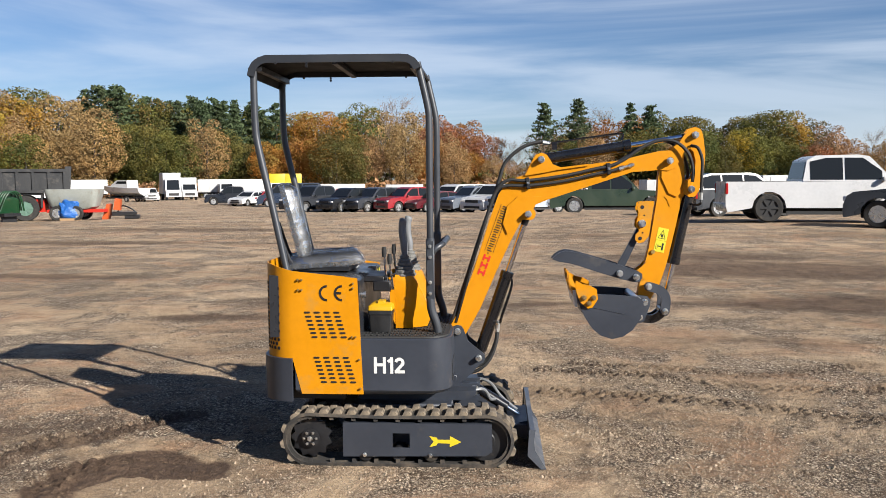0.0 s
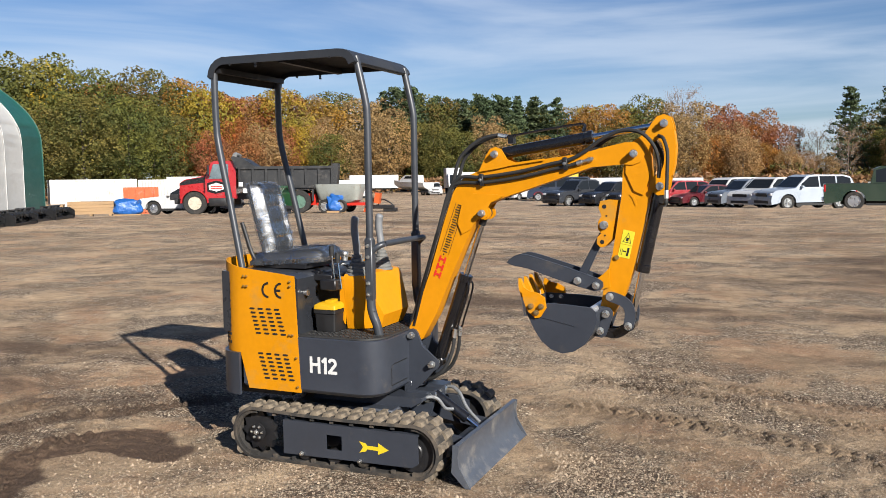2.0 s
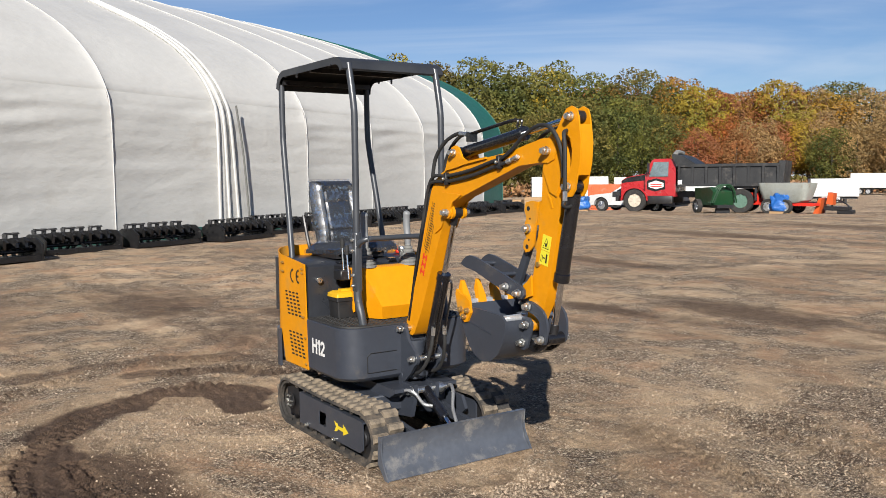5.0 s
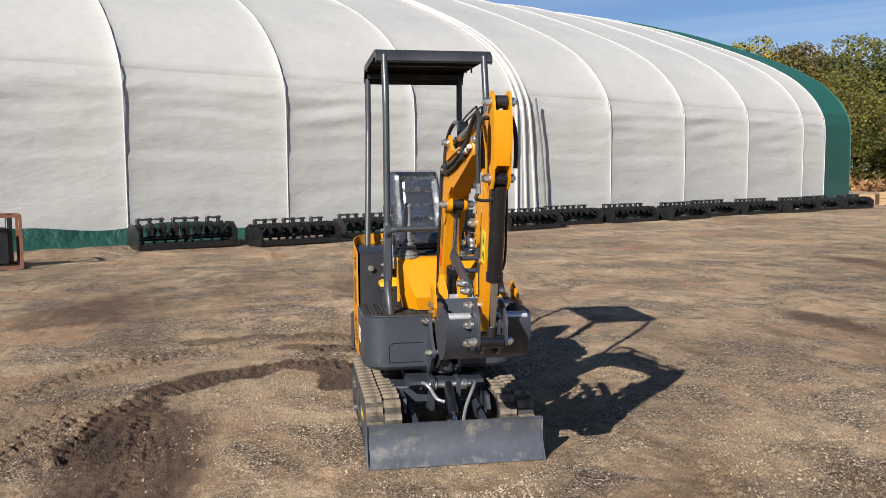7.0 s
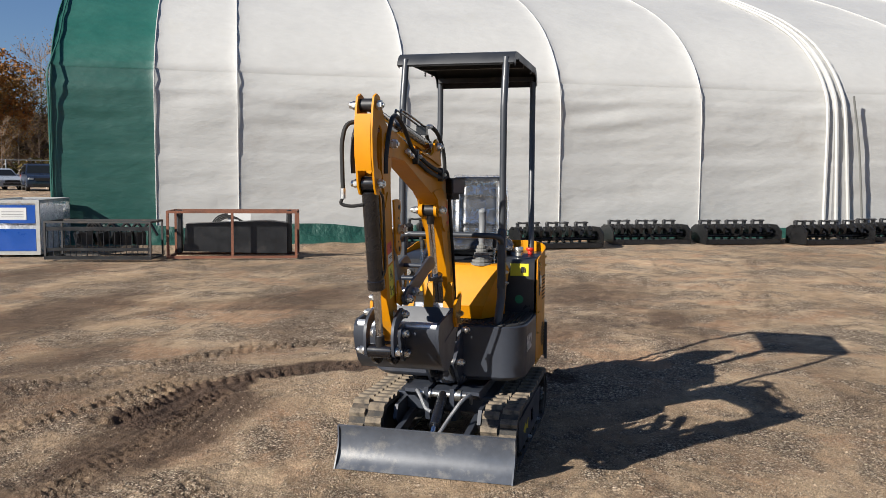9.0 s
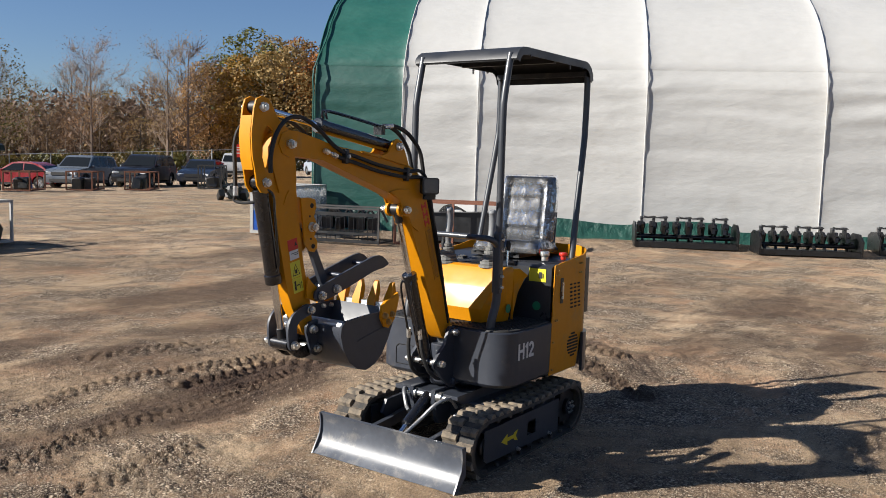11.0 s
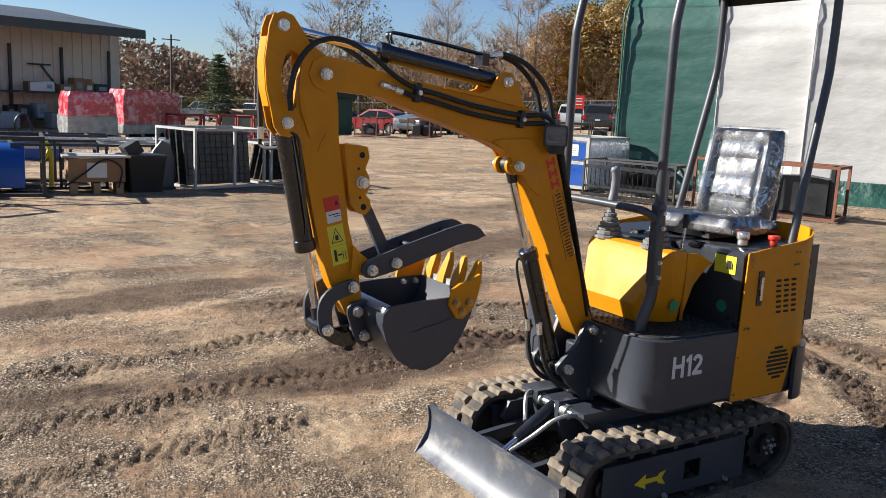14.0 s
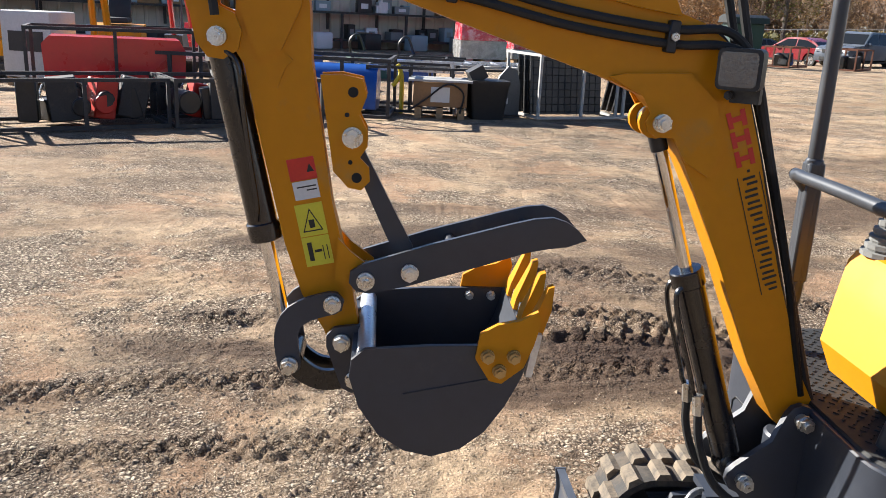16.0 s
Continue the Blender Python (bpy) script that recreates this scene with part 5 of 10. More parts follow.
bm = B()
rings = []
for z, g in ((GZ0 - 0.012, -0.025), (GZ0, -0.008), (GZ0 + 0.012, 0.0), (GZ1 - 0.004, 0.0), (GZ1, -0.004)):
    rings.append([(x, y, z) for x, y in body_outline(g)])
loft(bm, rings)
part("turntable_body", bm, grey, exc, "dark grey skirt with rounded front corners", smooth=30)
bm = B()
loft(bm, [[(x, y, GZ1 + 0.001) for x, y in body_outline(-0.015)], [(x, y, GZ1 + 0.009) for x, y in body_outline(-0.018)]])
for i in range(26):
    for j in range(24):
        x, y = -0.18 + i * 0.017, -0.40 + j * 0.034 + (0.017 if i % 2 else 0)
        if abs(y) < 0.42 and not (x > 0.22 and abs(y) > 0.34):
            box(bm, (x, y, GZ1 + 0.0105), (0.014, 0.004, 0.003), (0, 0, 45 if (i + j) % 2 else -45))
part("floor_mat", bm, rubber, exc, "black ribbed rubber floor mat")
bm = B()
for a, b in (((0.2935, -0.30, 0.44), (0.2935, -0.30, 0.535)), ((0.2935, -0.30, 0.535), (0.2935, -0.28, 0.552)), ((0.2935, -0.28, 0.552), (0.2935, -0.11, 0.552)), ((0.2935, -0.30, 0.44), (0.2935, -0.11, 0.44))):
    cyl(bm, a, b, 0.0022, seg=5)
part("front_hatch_seam", bm, black_mark, exc)

# slots and round grille cut look: inset dark louvres
slot_bm = B()
prism(slot_bm, rounded(-0.0165, 0.0165, -0.0052, 0.0052, 0.005, 3), -0.0012, 0.0012)
slot_me = bpy.data.meshes.new("louvre_slot")
slot_bm.to_mesh(slot_me)
slot_bm.free()
slot_me.materials.append(dark_void)

# engine cover: side panels with a slanted front edge, wrapped round the tail
ZT = 1.068


def cover_outline(g=0.0):
    r = 0.17
    pts = [(-0.19, -0.444 - g)]
    pts += [(-0.742 + r - (r + g) * math.sin(radians(a)), -0.444 + r - (r + g) * math.cos(radians(a))) for a in range(0, 91, 15)]
    pts += [(-0.742 + r - (r + g) * math.cos(radians(a)), 0.444 - r + (r + g) * math.sin(radians(a))) for a in range(0, 91, 15)]
    pts.append((-0.19, 0.444 + g))
    return pts


def cover_top(x):
    return float(np.interp(x, (-0.742, -0.70, -0.565, -0.214, -0.18), (1.106, 1.100, 1.066, 1.030, 1.028)))


def wrap(bm, lo, hi, g0, g1, cut=None):
    """A sheet along the outline, from z lo to z hi (functions of x and y), with thickness g0..g1."""
    rings = []
    dense = []
    base = cover_outline(0)
    for (x0, y0), (x1, y1) in zip(base, base[1:]):
        k = 8 if math.hypot(x1 - x0, y1 - y0) > 0.2 else 1
        dense += [(x0 + (x1 - x0) * i / k, y0 + (y1 - y0) * i / k) for i in range(k)]
    dense.append(base[-1])
    for i, (x, y) in enumerate(dense):
        if cut and not cut(x, y):
            continue
        a, b = dense[max(0, i - 1)], dense[min(len(dense) - 1, i + 1)]
        d = Vector((b[0] - a[0], b[1] - a[1])).normalized()
        nrm = Vector((d.y, -d.x))
        if nrm.dot(Vector((x + 0.45, y))) < 0:
            nrm = -nrm
        z0, z1 = lo(x, y), hi(x, y)
        rings.append([(x + nrm.x * g0, y + nrm.y * g0, z0), (x + nrm.x * g1, y + nrm.y * g1, z0), (x + nrm.x * g1, y + nrm.y * g1, z1), (x + nrm.x * g0, y + nrm.y * g0, z1)])
    loft(bm, rings)


def shear(x, z):
    """The panel's front edge leans: forward at the foot, back at the top."""
    return x


bm = B()
wrap(bm, lambda x, y: 0.392 if x > -0.545 else 0.578, lambda x, y: cover_top(x), -0.006, 0.0)
for v in bm.verts:
    if v.co.x > -0.25:
        v.co.x += 0.004 - 0.036 * (v.co.z - 0.39) / 0.64 * 0.75
part("engine_cover", bm, yellow, exc, "yellow sheet-metal engine cover", smooth=32)
bm = B()
wrap(bm, lambda x, y: 0.352 + (0.0 if x < -0.56 else 0.01), lambda x, y: 0.590, 0.002, 0.020, cut=lambda x, y: x < -0.55)
part("counterweight", bev(bm, 0.012, 2, 60), grey, exc, "dark grey tail counterweight", smooth=45)
bm = B()
box(bm, (-0.50, 0, 0.372), (0.40, 0.72, 0.055))
part("belly_plate", bm, black_satin, exc)
# deck box under the seat
bm = B()
prism(bm, [(-0.70, 0.70), (-0.205, 0.70), (-0.205, 1.010), (-0.225, 1.025), (-0.70, 1.040)], -0.425, 0.425)
part("seat_box", bev(bm, 0.008, 1), mat("seat_box_charcoal", (0.030, 0.033, 0.040), 0.33, vary=0.12, scale=5, coat=0.2), exc, "charcoal steel box under the seat")
bm = B()
for y in (-0.20, 0.16):
    box(bm, (-0.215, y, 1.025), (0.05, 0.05, 0.018))
    cyl(bm, (-0.20, y - 0.03, 1.016), (-0.20, y + 0.03, 1.016), 0.008, seg=8)
part("hinge", bev(bm, 0.003, 1), black_paint, exc)
bm = B()
cyl(bm, (-0.203, -0.36, 0.93), (-0.185, -0.36, 0.93), 0.014, seg=12)
cyl(bm, (-0.185, -0.36, 0.93), (-0.178, -0.36, 0.93), 0.018, seg=12)
part("box_lock", bm, zinc, exc)
bm = B()
cyl(bm, (-0.33, 0.31, 1.035), (-0.33, 0.31, 1.062), 0.022, seg=14)
cyl(bm, (-0.33, 0.31, 1.062), (-0.33, 0.31, 1.092), 0.028, seg=12)
part("fuel_cap", bev(bm, 0.003, 1), zinc, exc, "chromed fuel filler cap")
bm = B()
cyl(bm, (-0.47, 0.36, 1.035), (-0.47, 0.36, 1.06), 0.016, seg=12)
cyl(bm, (-0.47, 0.36, 1.06), (-0.47, 0.36, 1.078), 0.026, seg=14)
part("stop_button", bev(bm, 0.004, 2), red_mark, exc, "red stop switch")
bm = B()
box(bm, (-0.2035, 0.335, 0.965), (0.002, 0.11, 0.075))
part("fuel_sticker", bm, sticker_yellow, exc, "yellow fuel sticker")
bm = B()
box(bm, (-0.202, 0.355, 0.965), (0.002, 0.022, 0.036))
box(bm, (-0.202, 0.372, 0.962), (0.002, 0.006, 0.026))
part("fuel_symbol", bm, black_mark, exc)
for y in (0.335, -0.9):
    if y > 0:
        bm = B()
        cyl(bm, (-0.2045, y, 0.785), (-0.2025, y, 0.785), 0.026, seg=18)
        part("round_sticker", bm, green_mark, exc, "small round green inspection sticker")

# right-hand louvres: two blocks of slots, sheared like a parallelogram
for bx, bz, rows in ((-0.507, 0.846, 7), (-0.459, 0.598, 7)):
    for r_ in range(rows):
        for c_ in range(4):
            x = bx + 0.018 + c_ * 0.0535 + r_ * 0.0065
            piece("louvre_slot", slot_me, exc, Matrix.Translation((x, -0.4448, bz - 0.005 - r_ * 0.0225)))
# left-hand: slanted block of slots and a round grille, with a slot handle
for r_ in range(7):
    for c_ in range(3):
        piece("louvre_slot", slot_me, exc, Matrix.Translation((-0.42 - c_ * 0.050 - r_ * 0.003, 0.4448, 0.90 - r_ * 0.023)))
for r_ in range(8):
    half = math.sqrt(max(0.0, 0.072 ** 2 - (r_ * 0.019 - 0.0665) ** 2))
    bm = B()
    prism(bm, [(-0.472 - half, 0.594 - r_ * 0.019), (-0.472 + half, 0.594 - r_ * 0.019), (-0.472 + half, 0.605 - r_ * 0.019), (-0.472 - half, 0.605 - r_ * 0.019)], 0.4437, 0.4458)
    part("round_grille_slot", bm, dark_void, exc)
bm = B()
prism(bm, rounded(-0.318, -0.284, 0.80, 0.95, 0.008, 3), 0.4435, 0.4475)
part("handle_recess", bm, black_satin, exc)
bm = B()
prism(bm, rounded(-0.309, -0.293, 0.825, 0.925, 0.006, 3), 0.4475, 0.456)
part("latch_handle", bev(bm, 0.002, 1), zinc, exc, "silver latch handle")
# tail mesh on the rounded corners
mesh_hole = B()
cyl(mesh_hole, (0, 0, -0.0012), (0, 0, 0.0012), 0.0098, seg=6)
mesh_me = bpy.data.meshes.new("mesh_hole")
mesh_hole.to_mesh(mesh_me)
mesh_hole.free()
mesh_me.materials.append(dark_void)
for sgn in (-1, 1):
    for r_ in range(16):
        for c_ in range(5):
            a = radians(28 + c_ * 10 + (5 if r_ % 2 else 0))
            r = 0.1705
            p = (-0.742 + 0.17 - r * math.sin(a), sgn * (0.444 - 0.17 + r * math.cos(a)), 0.640 + r_ * 0.0235)
            nrm = Vector((-math.sin(a), sgn * math.cos(a), 0))
            piece("mesh_hole", mesh_me, exc, Matrix.Translation(p) @ nrm.to_track_quat("Z", "Y").to_matrix().to_4x4())
    bm = B()
    for x, z in ((-0.535, 1.02), (-0.515, 1.02), (-0.535, 0.965), (-0.515, 0.965), (-0.235, 1.0), (-0.235, 0.975), (-0.245, 0.708), (-0.225, 0.708), (-0.205, 0.585), (-0.20, 0.425)):
        hexbolt(bm, (x, sgn * 0.4445, z), (0, sgn, 0), 0.0065, 0.006, False)
    part("cover_screws", bm, mat("brass_screw", (0.45, 0.30, 0.10), 0.4, 0.8), exc)

# lettering
def stroke(bm, pts, w, lo, hi):
    """A flat pen stroke of even width through the points, in the plane x, z."""
    for k in range(len(pts) - 1):
        p, q = Vector(pts[k]), Vector(pts[k + 1])
        d = (q - p).normalized()
        n_ = Vector((-d.y, d.x)) * w / 2
        e = d * w * 0.12
        prism(bm, [tuple(p + n_ - e), tuple(q + n_ + e), tuple(q - n_ + e), tuple(p - n_ - e)], lo + 0.00006 * k, hi + 0.00006 * k)


for cx, cz, s in ((-0.036, 0.553, -1), (0.085, 0.588, 1)):
    bm = B()
    h2, w = 0.043, 0.0165
    two = [(0.048 + 0.0195 * math.cos(radians(a)), 0.0215 + 0.0195 * math.sin(radians(a)) - 0.006) for a in range(165, -61, -25)]
    glyphs = [[(-0.083, -h2), (-0.083, h2)], [(-0.034, -h2), (-0.034, h2)], [(-0.083, 0.003), (-0.034, 0.003)], [(0.006, -h2), (0.006, h2)], [(0.003, h2 - 0.009), (-0.013, 0.020)],
              two + [(0.030, -h2 + 0.010)], [(0.024, -h2 + 0.008), (0.0755, -h2 + 0.008)]]
    for j, g in enumerate(glyphs):
        stroke(bm, [(cx - s * x, cz + z) for x, z in g], w, s * 0.4430 - 0.0004 + s * 0.0002 * j, s * 0.4430 + 0.0004 + s * 0.0002 * j)
    part("model_number", bm, white_paint, exc, "white model number")
bm = B()
for cx, two in ((-0.378, False), (-0.296, True)):
    r0, r1 = 0.032, 0.044
    ring = []
    for k in range(13):
        a = radians(90 + 180 * k / 12)
        ring.append((r0, r1, a))
    for (q0, q1, a), (_, _, b) in zip(ring, ring[1:]):
        prism(bm, [(cx + q0 * math.cos(a), 0.947 + q0 * math.sin(a)), (cx + q1 * math.cos(a), 0.947 + q1 * math.sin(a)), (cx + q1 * math.cos(b), 0.947 + q1 * math.sin(b)), (cx + q0 * math.cos(b), 0.947 + q0 * math.sin(b))], -0.4462, -0.4446)
    if two:
        prism(bm, [(cx - 0.034, 0.941), (cx - 0.004, 0.941), (cx - 0.004, 0.953), (cx - 0.034, 0.953)], -0.4462, -0.4446)
part("conformity_mark", bm, black_mark, exc, "black conformity mark of two arcs")

# seat
bm = B()
box(bm, (-0.47, -0.02, 1.052), (0.34, 0.34, 0.025))
for y in (-0.16, 0.12):
    cyl(bm, (-0.64, y - 0.0, 1.06), (-0.30, y, 1.06), 0.010, seg=8)
part("seat_rail", bm, black_satin, exc)


def cushion(length, width, thick, bolster, grooves):
    """A padded panel in the plane x (length), y (width), with raised bolsters and stitched grooves on +z."""
    bm = B()
    nu, nv = 26, 24
    top = []
    for i in range(nu + 1):
        row = []
        for j in range(nv + 1):
            u, v = i / nu * 2 - 1, j / nv * 2 - 1
            e = (1 - abs(u) ** 5) ** 0.5 * (1 - abs(v) ** 5) ** 0.5
            w = width * (1 - 0.10 * max(0, u) ** 3)
            z = thick * (0.35 + 0.65 * e)
            z += bolster * math.exp(-((abs(v) - 0.80) / 0.16) ** 2) * e + bolster * 0.8 * math.exp(-((u - 0.82) / 0.13) ** 2) * e * (1 - 0.3 * abs(v))
            for g in grooves:
                if abs(v) < 0.62:
                    z -= 0.012 * math.exp(-((u - g) / 0.035) ** 2)
            z -= 0.012 * math.exp(-((abs(v) - 0.60) / 0.04) ** 2) * (1 if u < 0.66 else 0)
            row.append(bm.verts.new((u * length / 2, v * w / 2, z)))
        top.append(row)
    bot = [[bm.verts.new((v.co.x, v.co.y, 0)) for v in (top[i][j] for j in range(nv + 1))] for i in range(nu + 1)]
    for i in range(nu):
        for j in range(nv):
            bm.faces.new((top[i][j], top[i + 1][j], top[i + 1][j + 1], top[i][j + 1]))
            bm.faces.new((bot[i][j], bot[i][j + 1], bot[i + 1][j + 1], bot[i + 1][j]))
    for i in range(nu):
        for j in (0, nv):
            bm.faces.new((top[i][j], bot[i][j], bot[i + 1][j], top[i + 1][j]))
    for j in range(nv):
        for i in (0, nu):
            bm.faces.new((top[i][j], top[i][j + 1], bot[i][j + 1], bot[i][j]))
    return bm


def place(bm, m):
    bmesh.ops.transform(bm, matrix=m, verts=bm.verts)
    return bm


SEAT_M = pose(-0.475, 0.005, 1.065, 0, -3, 0)
BACK_M = Matrix(((-0.24, 0, 0.971, -0.678), (0, 1, 0, 0.015), (0.971, 0, 0.24, 1.304), (0, 0, 0, 1)))
TURNED = Matrix.Translation((-0.56, 0, 0)) @ Matrix.Rotation(radians(13), 4, "Z") @ Matrix.Translation((0.56, 0, 0))
SEAT_M, BACK_M = TURNED @ SEAT_M, TURNED @ BACK_M
sc = cushion(0.44, 0.43, 0.062, 0.020, (-0.4, 0.15))
part("seat_cushion", place(sc, SEAT_M), seat_vinyl, exc, "black vinyl seat cushion")
sb = cushion(0.44, 0.36, 0.070, 0.026, (-0.55, -0.12, 0.28))
part("backrest", place(sb, BACK_M), seat_vinyl, exc, "black vinyl backrest with sewn panels")


def crinkle(bm, out, amp, seed):
    bmesh.ops.recalc_face_normals(bm, faces=bm.faces)
    bm.normal_update()
    for v in bm.verts:
        q = v.co * 17 + Vector((seed, 0, 0))
        v.co += v.normal * (out + amp * abs(noise.noise(q)) + amp * 0.5 * abs(noise.noise(q * 2.7)))
    return bm


fs_ = part("seat_film", crinkle(place(cushion(0.45, 0.44, 0.064, 0.020, ()), SEAT_M), 0.004, 0.006, 3), seat_film, exc, "crinkled clear plastic film on the seat", smooth=25)
fb_ = part("backrest_film", crinkle(place(cushion(0.455, 0.375, 0.072, 0.026, (-0.55, -0.12, 0.28)), BACK_M), 0.004, 0.006, 9), seat_film, exc, "crinkled clear plastic film on the backrest", smooth=25)
for y0 in (-0.20, 0.20):
    bm = B()
    tube(bm, [TURNED @ Vector(q) for q in ((-0.61, y0, 1.07), (-0.68, y0 * 0.95, 1.10), (-0.75, y0 * 0.9, 1.30))], 0.012, seg=8)
    part("seat_hinge_bar", bm, black_satin, exc)

# canopy
CAN = [(-0.820, 2.128), (-0.812, 2.165), (-0.792, 2.198), (-0.760, 2.222), (-0.718, 2.235), (0.020, 2.232), (0.062, 2.228), (0.098, 2.210), (0.122, 2.182), (0.130, 2.160)]
bm = B()
inner = [(x * 0.992 - 0.003, z - 0.005) for x, z in CAN]
prism(bm, CAN + inner[::-1], -0.335, 0.335)
part("canopy_roof", bm, canopy_grey, exc, "grey folded sheet-metal roof", smooth=45)
for s in (-1, 1):
    bm = B()
    lip = []
    k = len(CAN)
    for i, (x, z) in enumerate(CAN):
        a, b = CAN[max(0, i - 1)], CAN[min(k - 1, i + 1)]
        d = Vector((b[0] - a[0], b[1] - a[1])).normalized()
        lip.append((x + d.y * 0.042, z - d.x * 0.042))
    prism(bm, CAN + lip[::-1], s * 0.3355, s * 0.340)
    part("canopy_side_lip", bm, canopy_grey, exc)
bm = B()
for x, z in ((-0.49, 2.186), (-0.02, 2.19), (-0.66, 2.19), (-0.49, 2.172)):
    for s in (-1, 1):
        cyl(bm, (x, s * 0.336, z), (x, s * 0.345, z), 0.007, seg=8)
part("canopy_bolts", bm, black_satin, exc)
# added sheet: the darkness under the roof is put into its black colour
bm = B()
shade_top = [(x * 0.985 - 0.004, z - 0.008) for x, z in CAN]
shade_bottom = [(x * 0.980 - 0.005, z - 0.011) for x, z in CAN]
prism(bm, shade_top + shade_bottom[::-1], -0.333, 0.333)
part("canopy_liner", bm, dark_void, exc, "black sheet added under the roof for its shade")
for x, z in ((-0.34, 2.200), (-0.76, 2.165), (0.085, 2.172)):
    bm = B()
    box(bm, (x, 0, z), (0.03, 0.64, 0.03))
    part("canopy_brace", bm, black_satin, exc)
post_grey = mat("post_grey_paint", (0.045, 0.051, 0.061), 0.42, vary=0.08, scale=4, coat=0.1)
for s in (-1, 1):
    bm = B()
    tube(bm, [(-0.790, s * 0.315, 2.15), (-0.790, s * 0.315, 1.98), (-0.786, s * 0.315, 1.85), (-0.772, s * 0.318, 1.74), (-0.695, s * 0.33, 1.40), (-0.615, s * 0.345, 1.03)], 0.0195, seg=12, n=6)
    part("rear_post", bm, post_grey, exc)
    bm = B()
    tube(bm, [(0.108, s * 0.292, 2.19), (0.130, s * 0.292, 2.10), (0.162, s * 0.292, 1.955), (0.170, s * 0.292, 1.87), (0.171, s * 0.292, 1.6), (0.172, s * 0.292, 1.22)], 0.0195, seg=12, n=6)
    part("front_post", bm, post_grey, exc)
    bm = B()
    tube(bm, [(0.172, s * 0.292, 1.235), (0.172, s * 0.292, 1.1), (0.172, s * 0.292, 0.90), (0.179, s * 0.290, 0.83), (0.202, s * 0.285, 0.76), (0.214, s * 0.28, 0.695)], 0.0245, seg=12, n=6)
    box(bm, (0.172, s * 0.292, 1.06), (0.046, 0.046, 0.33))
    part("post_socket", bev(bm, 0.006, 1), post_grey, exc)
    for z in (0.93, 0.99, 1.13, 1.19):
        bm = B()
        hexbolt(bm, (0.172, s * 0.3155, z), (0, s, 0), 0.009, 0.007)
        part("socket_bolt", bm, zinc, exc)
bm = B()
tube(bm, [(0.172, -0.292, 1.14), (0.203, -0.290, 1.175), (0.233, -0.265, 1.195), (0.240, -0.21, 1.198), (0.240, 0.0, 1.200), (0.240, 0.21, 1.198), (0.233, 0.265, 1.195), (0.203, 0.290, 1.175), (0.172, 0.292, 1.14)], 0.0165, seg=10, n=5)
part("grab_rail", bm, post_grey, exc, "bent grey tube rail across the front posts")

# control console
bm = B()
mid = 0.03
rings = []
# hopper-like: the front sheet is widest at the top and its corners are folded in towards the floor
for z, back_w, knee_x, knee_w, nose_x, nose_w in ((0.712, 0.215, 0.020, 0.215, 0.138, 0.140), (0.790, 0.232, 0.026, 0.232, 0.166, 0.160), (0.900, 0.243, 0.040, 0.243, 0.122, 0.200),
                                                  (0.985, 0.245, 0.050, 0.245, 0.086, 0.232), (1.012, 0.241, 0.040, 0.241, 0.066, 0.234), (1.020, 0.236, 0.020, 0.236, 0.040, 0.230)):
    half_ = [(-0.035, back_w), (knee_x, knee_w), (nose_x, nose_w)]
    rings.append([(x, mid + w, z) for x, w in half_] + [(x, mid - w, z) for x, w in reversed(half_)])
loft(bm, rings)
part("control_console", bev(bm, 0.010, 2, 14), yellow, exc, "folded yellow console in front of the seat", smooth=25)
bm = B()
prism(bm, [(-0.20, 0.955), (-0.16, 0.945), (-0.085, 0.87), (-0.04, 0.76), (-0.037, 0.72), (-0.036, 1.008), (-0.10, 1.005)], 0.262, 0.276)
part("console_wing", bm, yellow, exc)
bm = B()
prism(bm, [(-0.036, 1.006), (-0.036, 0.74), (-0.062, 0.80), (-0.066, 0.95), (-0.082, 0.985), (-0.078, 1.006)], -0.214, -0.200)
part("console_wing", bm, yellow, exc)
bm = B()
cyl(bm, (0.02, 0.2765, 0.79), (0.02, 0.2785, 0.79), 0.026, seg=18)
part("round_sticker", bm, green_mark, exc, "small round green inspection sticker")
for y in (-0.150, 0.145):
    bm = B()
    prof = []
    for k in range(6):
        r = 0.066 - 0.0075 * k
        z = 1.012 + 0.020 * k
        prof += [(r, z), (r, z + 0.012), (r - 0.011, z + 0.014), (r - 0.009, z + 0.019)]
    prof.append((0.014, 1.142))
    loft(bm, [[(0.015 + r * math.cos(a), y + r * math.sin(a), z) for a in (2 * math.pi * j / 14 for j in range(14))] for r, z in prof])
    part("lever_boot", bm, grey_boot, exc, "grey pleated rubber boot", smooth=20)
    bm = B()
    tube(bm, [(0.015, y, 1.12), (0.012, y, 1.18), (0.002, y, 1.25), (0.004, y, 1.31), (0.014, y, 1.335)], [0.016, 0.017, 0.019, 0.021, 0.022, 0.021, 0.020, 0.021, 0.022, 0.022, 0.021, 0.022, 0.022, 0.023, 0.023, 0.021, 0.014][:17], seg=10, n=4)
    part("control_lever", bm, lever_grey, exc, "grey moulded control lever")
for x, y, z, tall in ((-0.090, -0.25, 1.0, 0.17), (-0.062, -0.235, 1.0, 0.13), (-0.09, 0.20, 1.0, 0.15)):
    bm = B()
    tube(bm, [(x + 0.02, y, z - 0.06), (x + 0.008, y, z + 0.03), (x, y, z + tall - 0.04)], 0.0065, seg=8)
    part("small_lever", bm, chrome, exc)
    bm = B()
    tube(bm, [(x, y, z + tall - 0.045), (x, y, z + tall - 0.02), (x, y, z + tall + 0.012)], [0.012] * 4 + [0.014] * 4 + [0.012] * 3, seg=10)
    part("lever_knob", bm, rubber, exc)
bm = B()
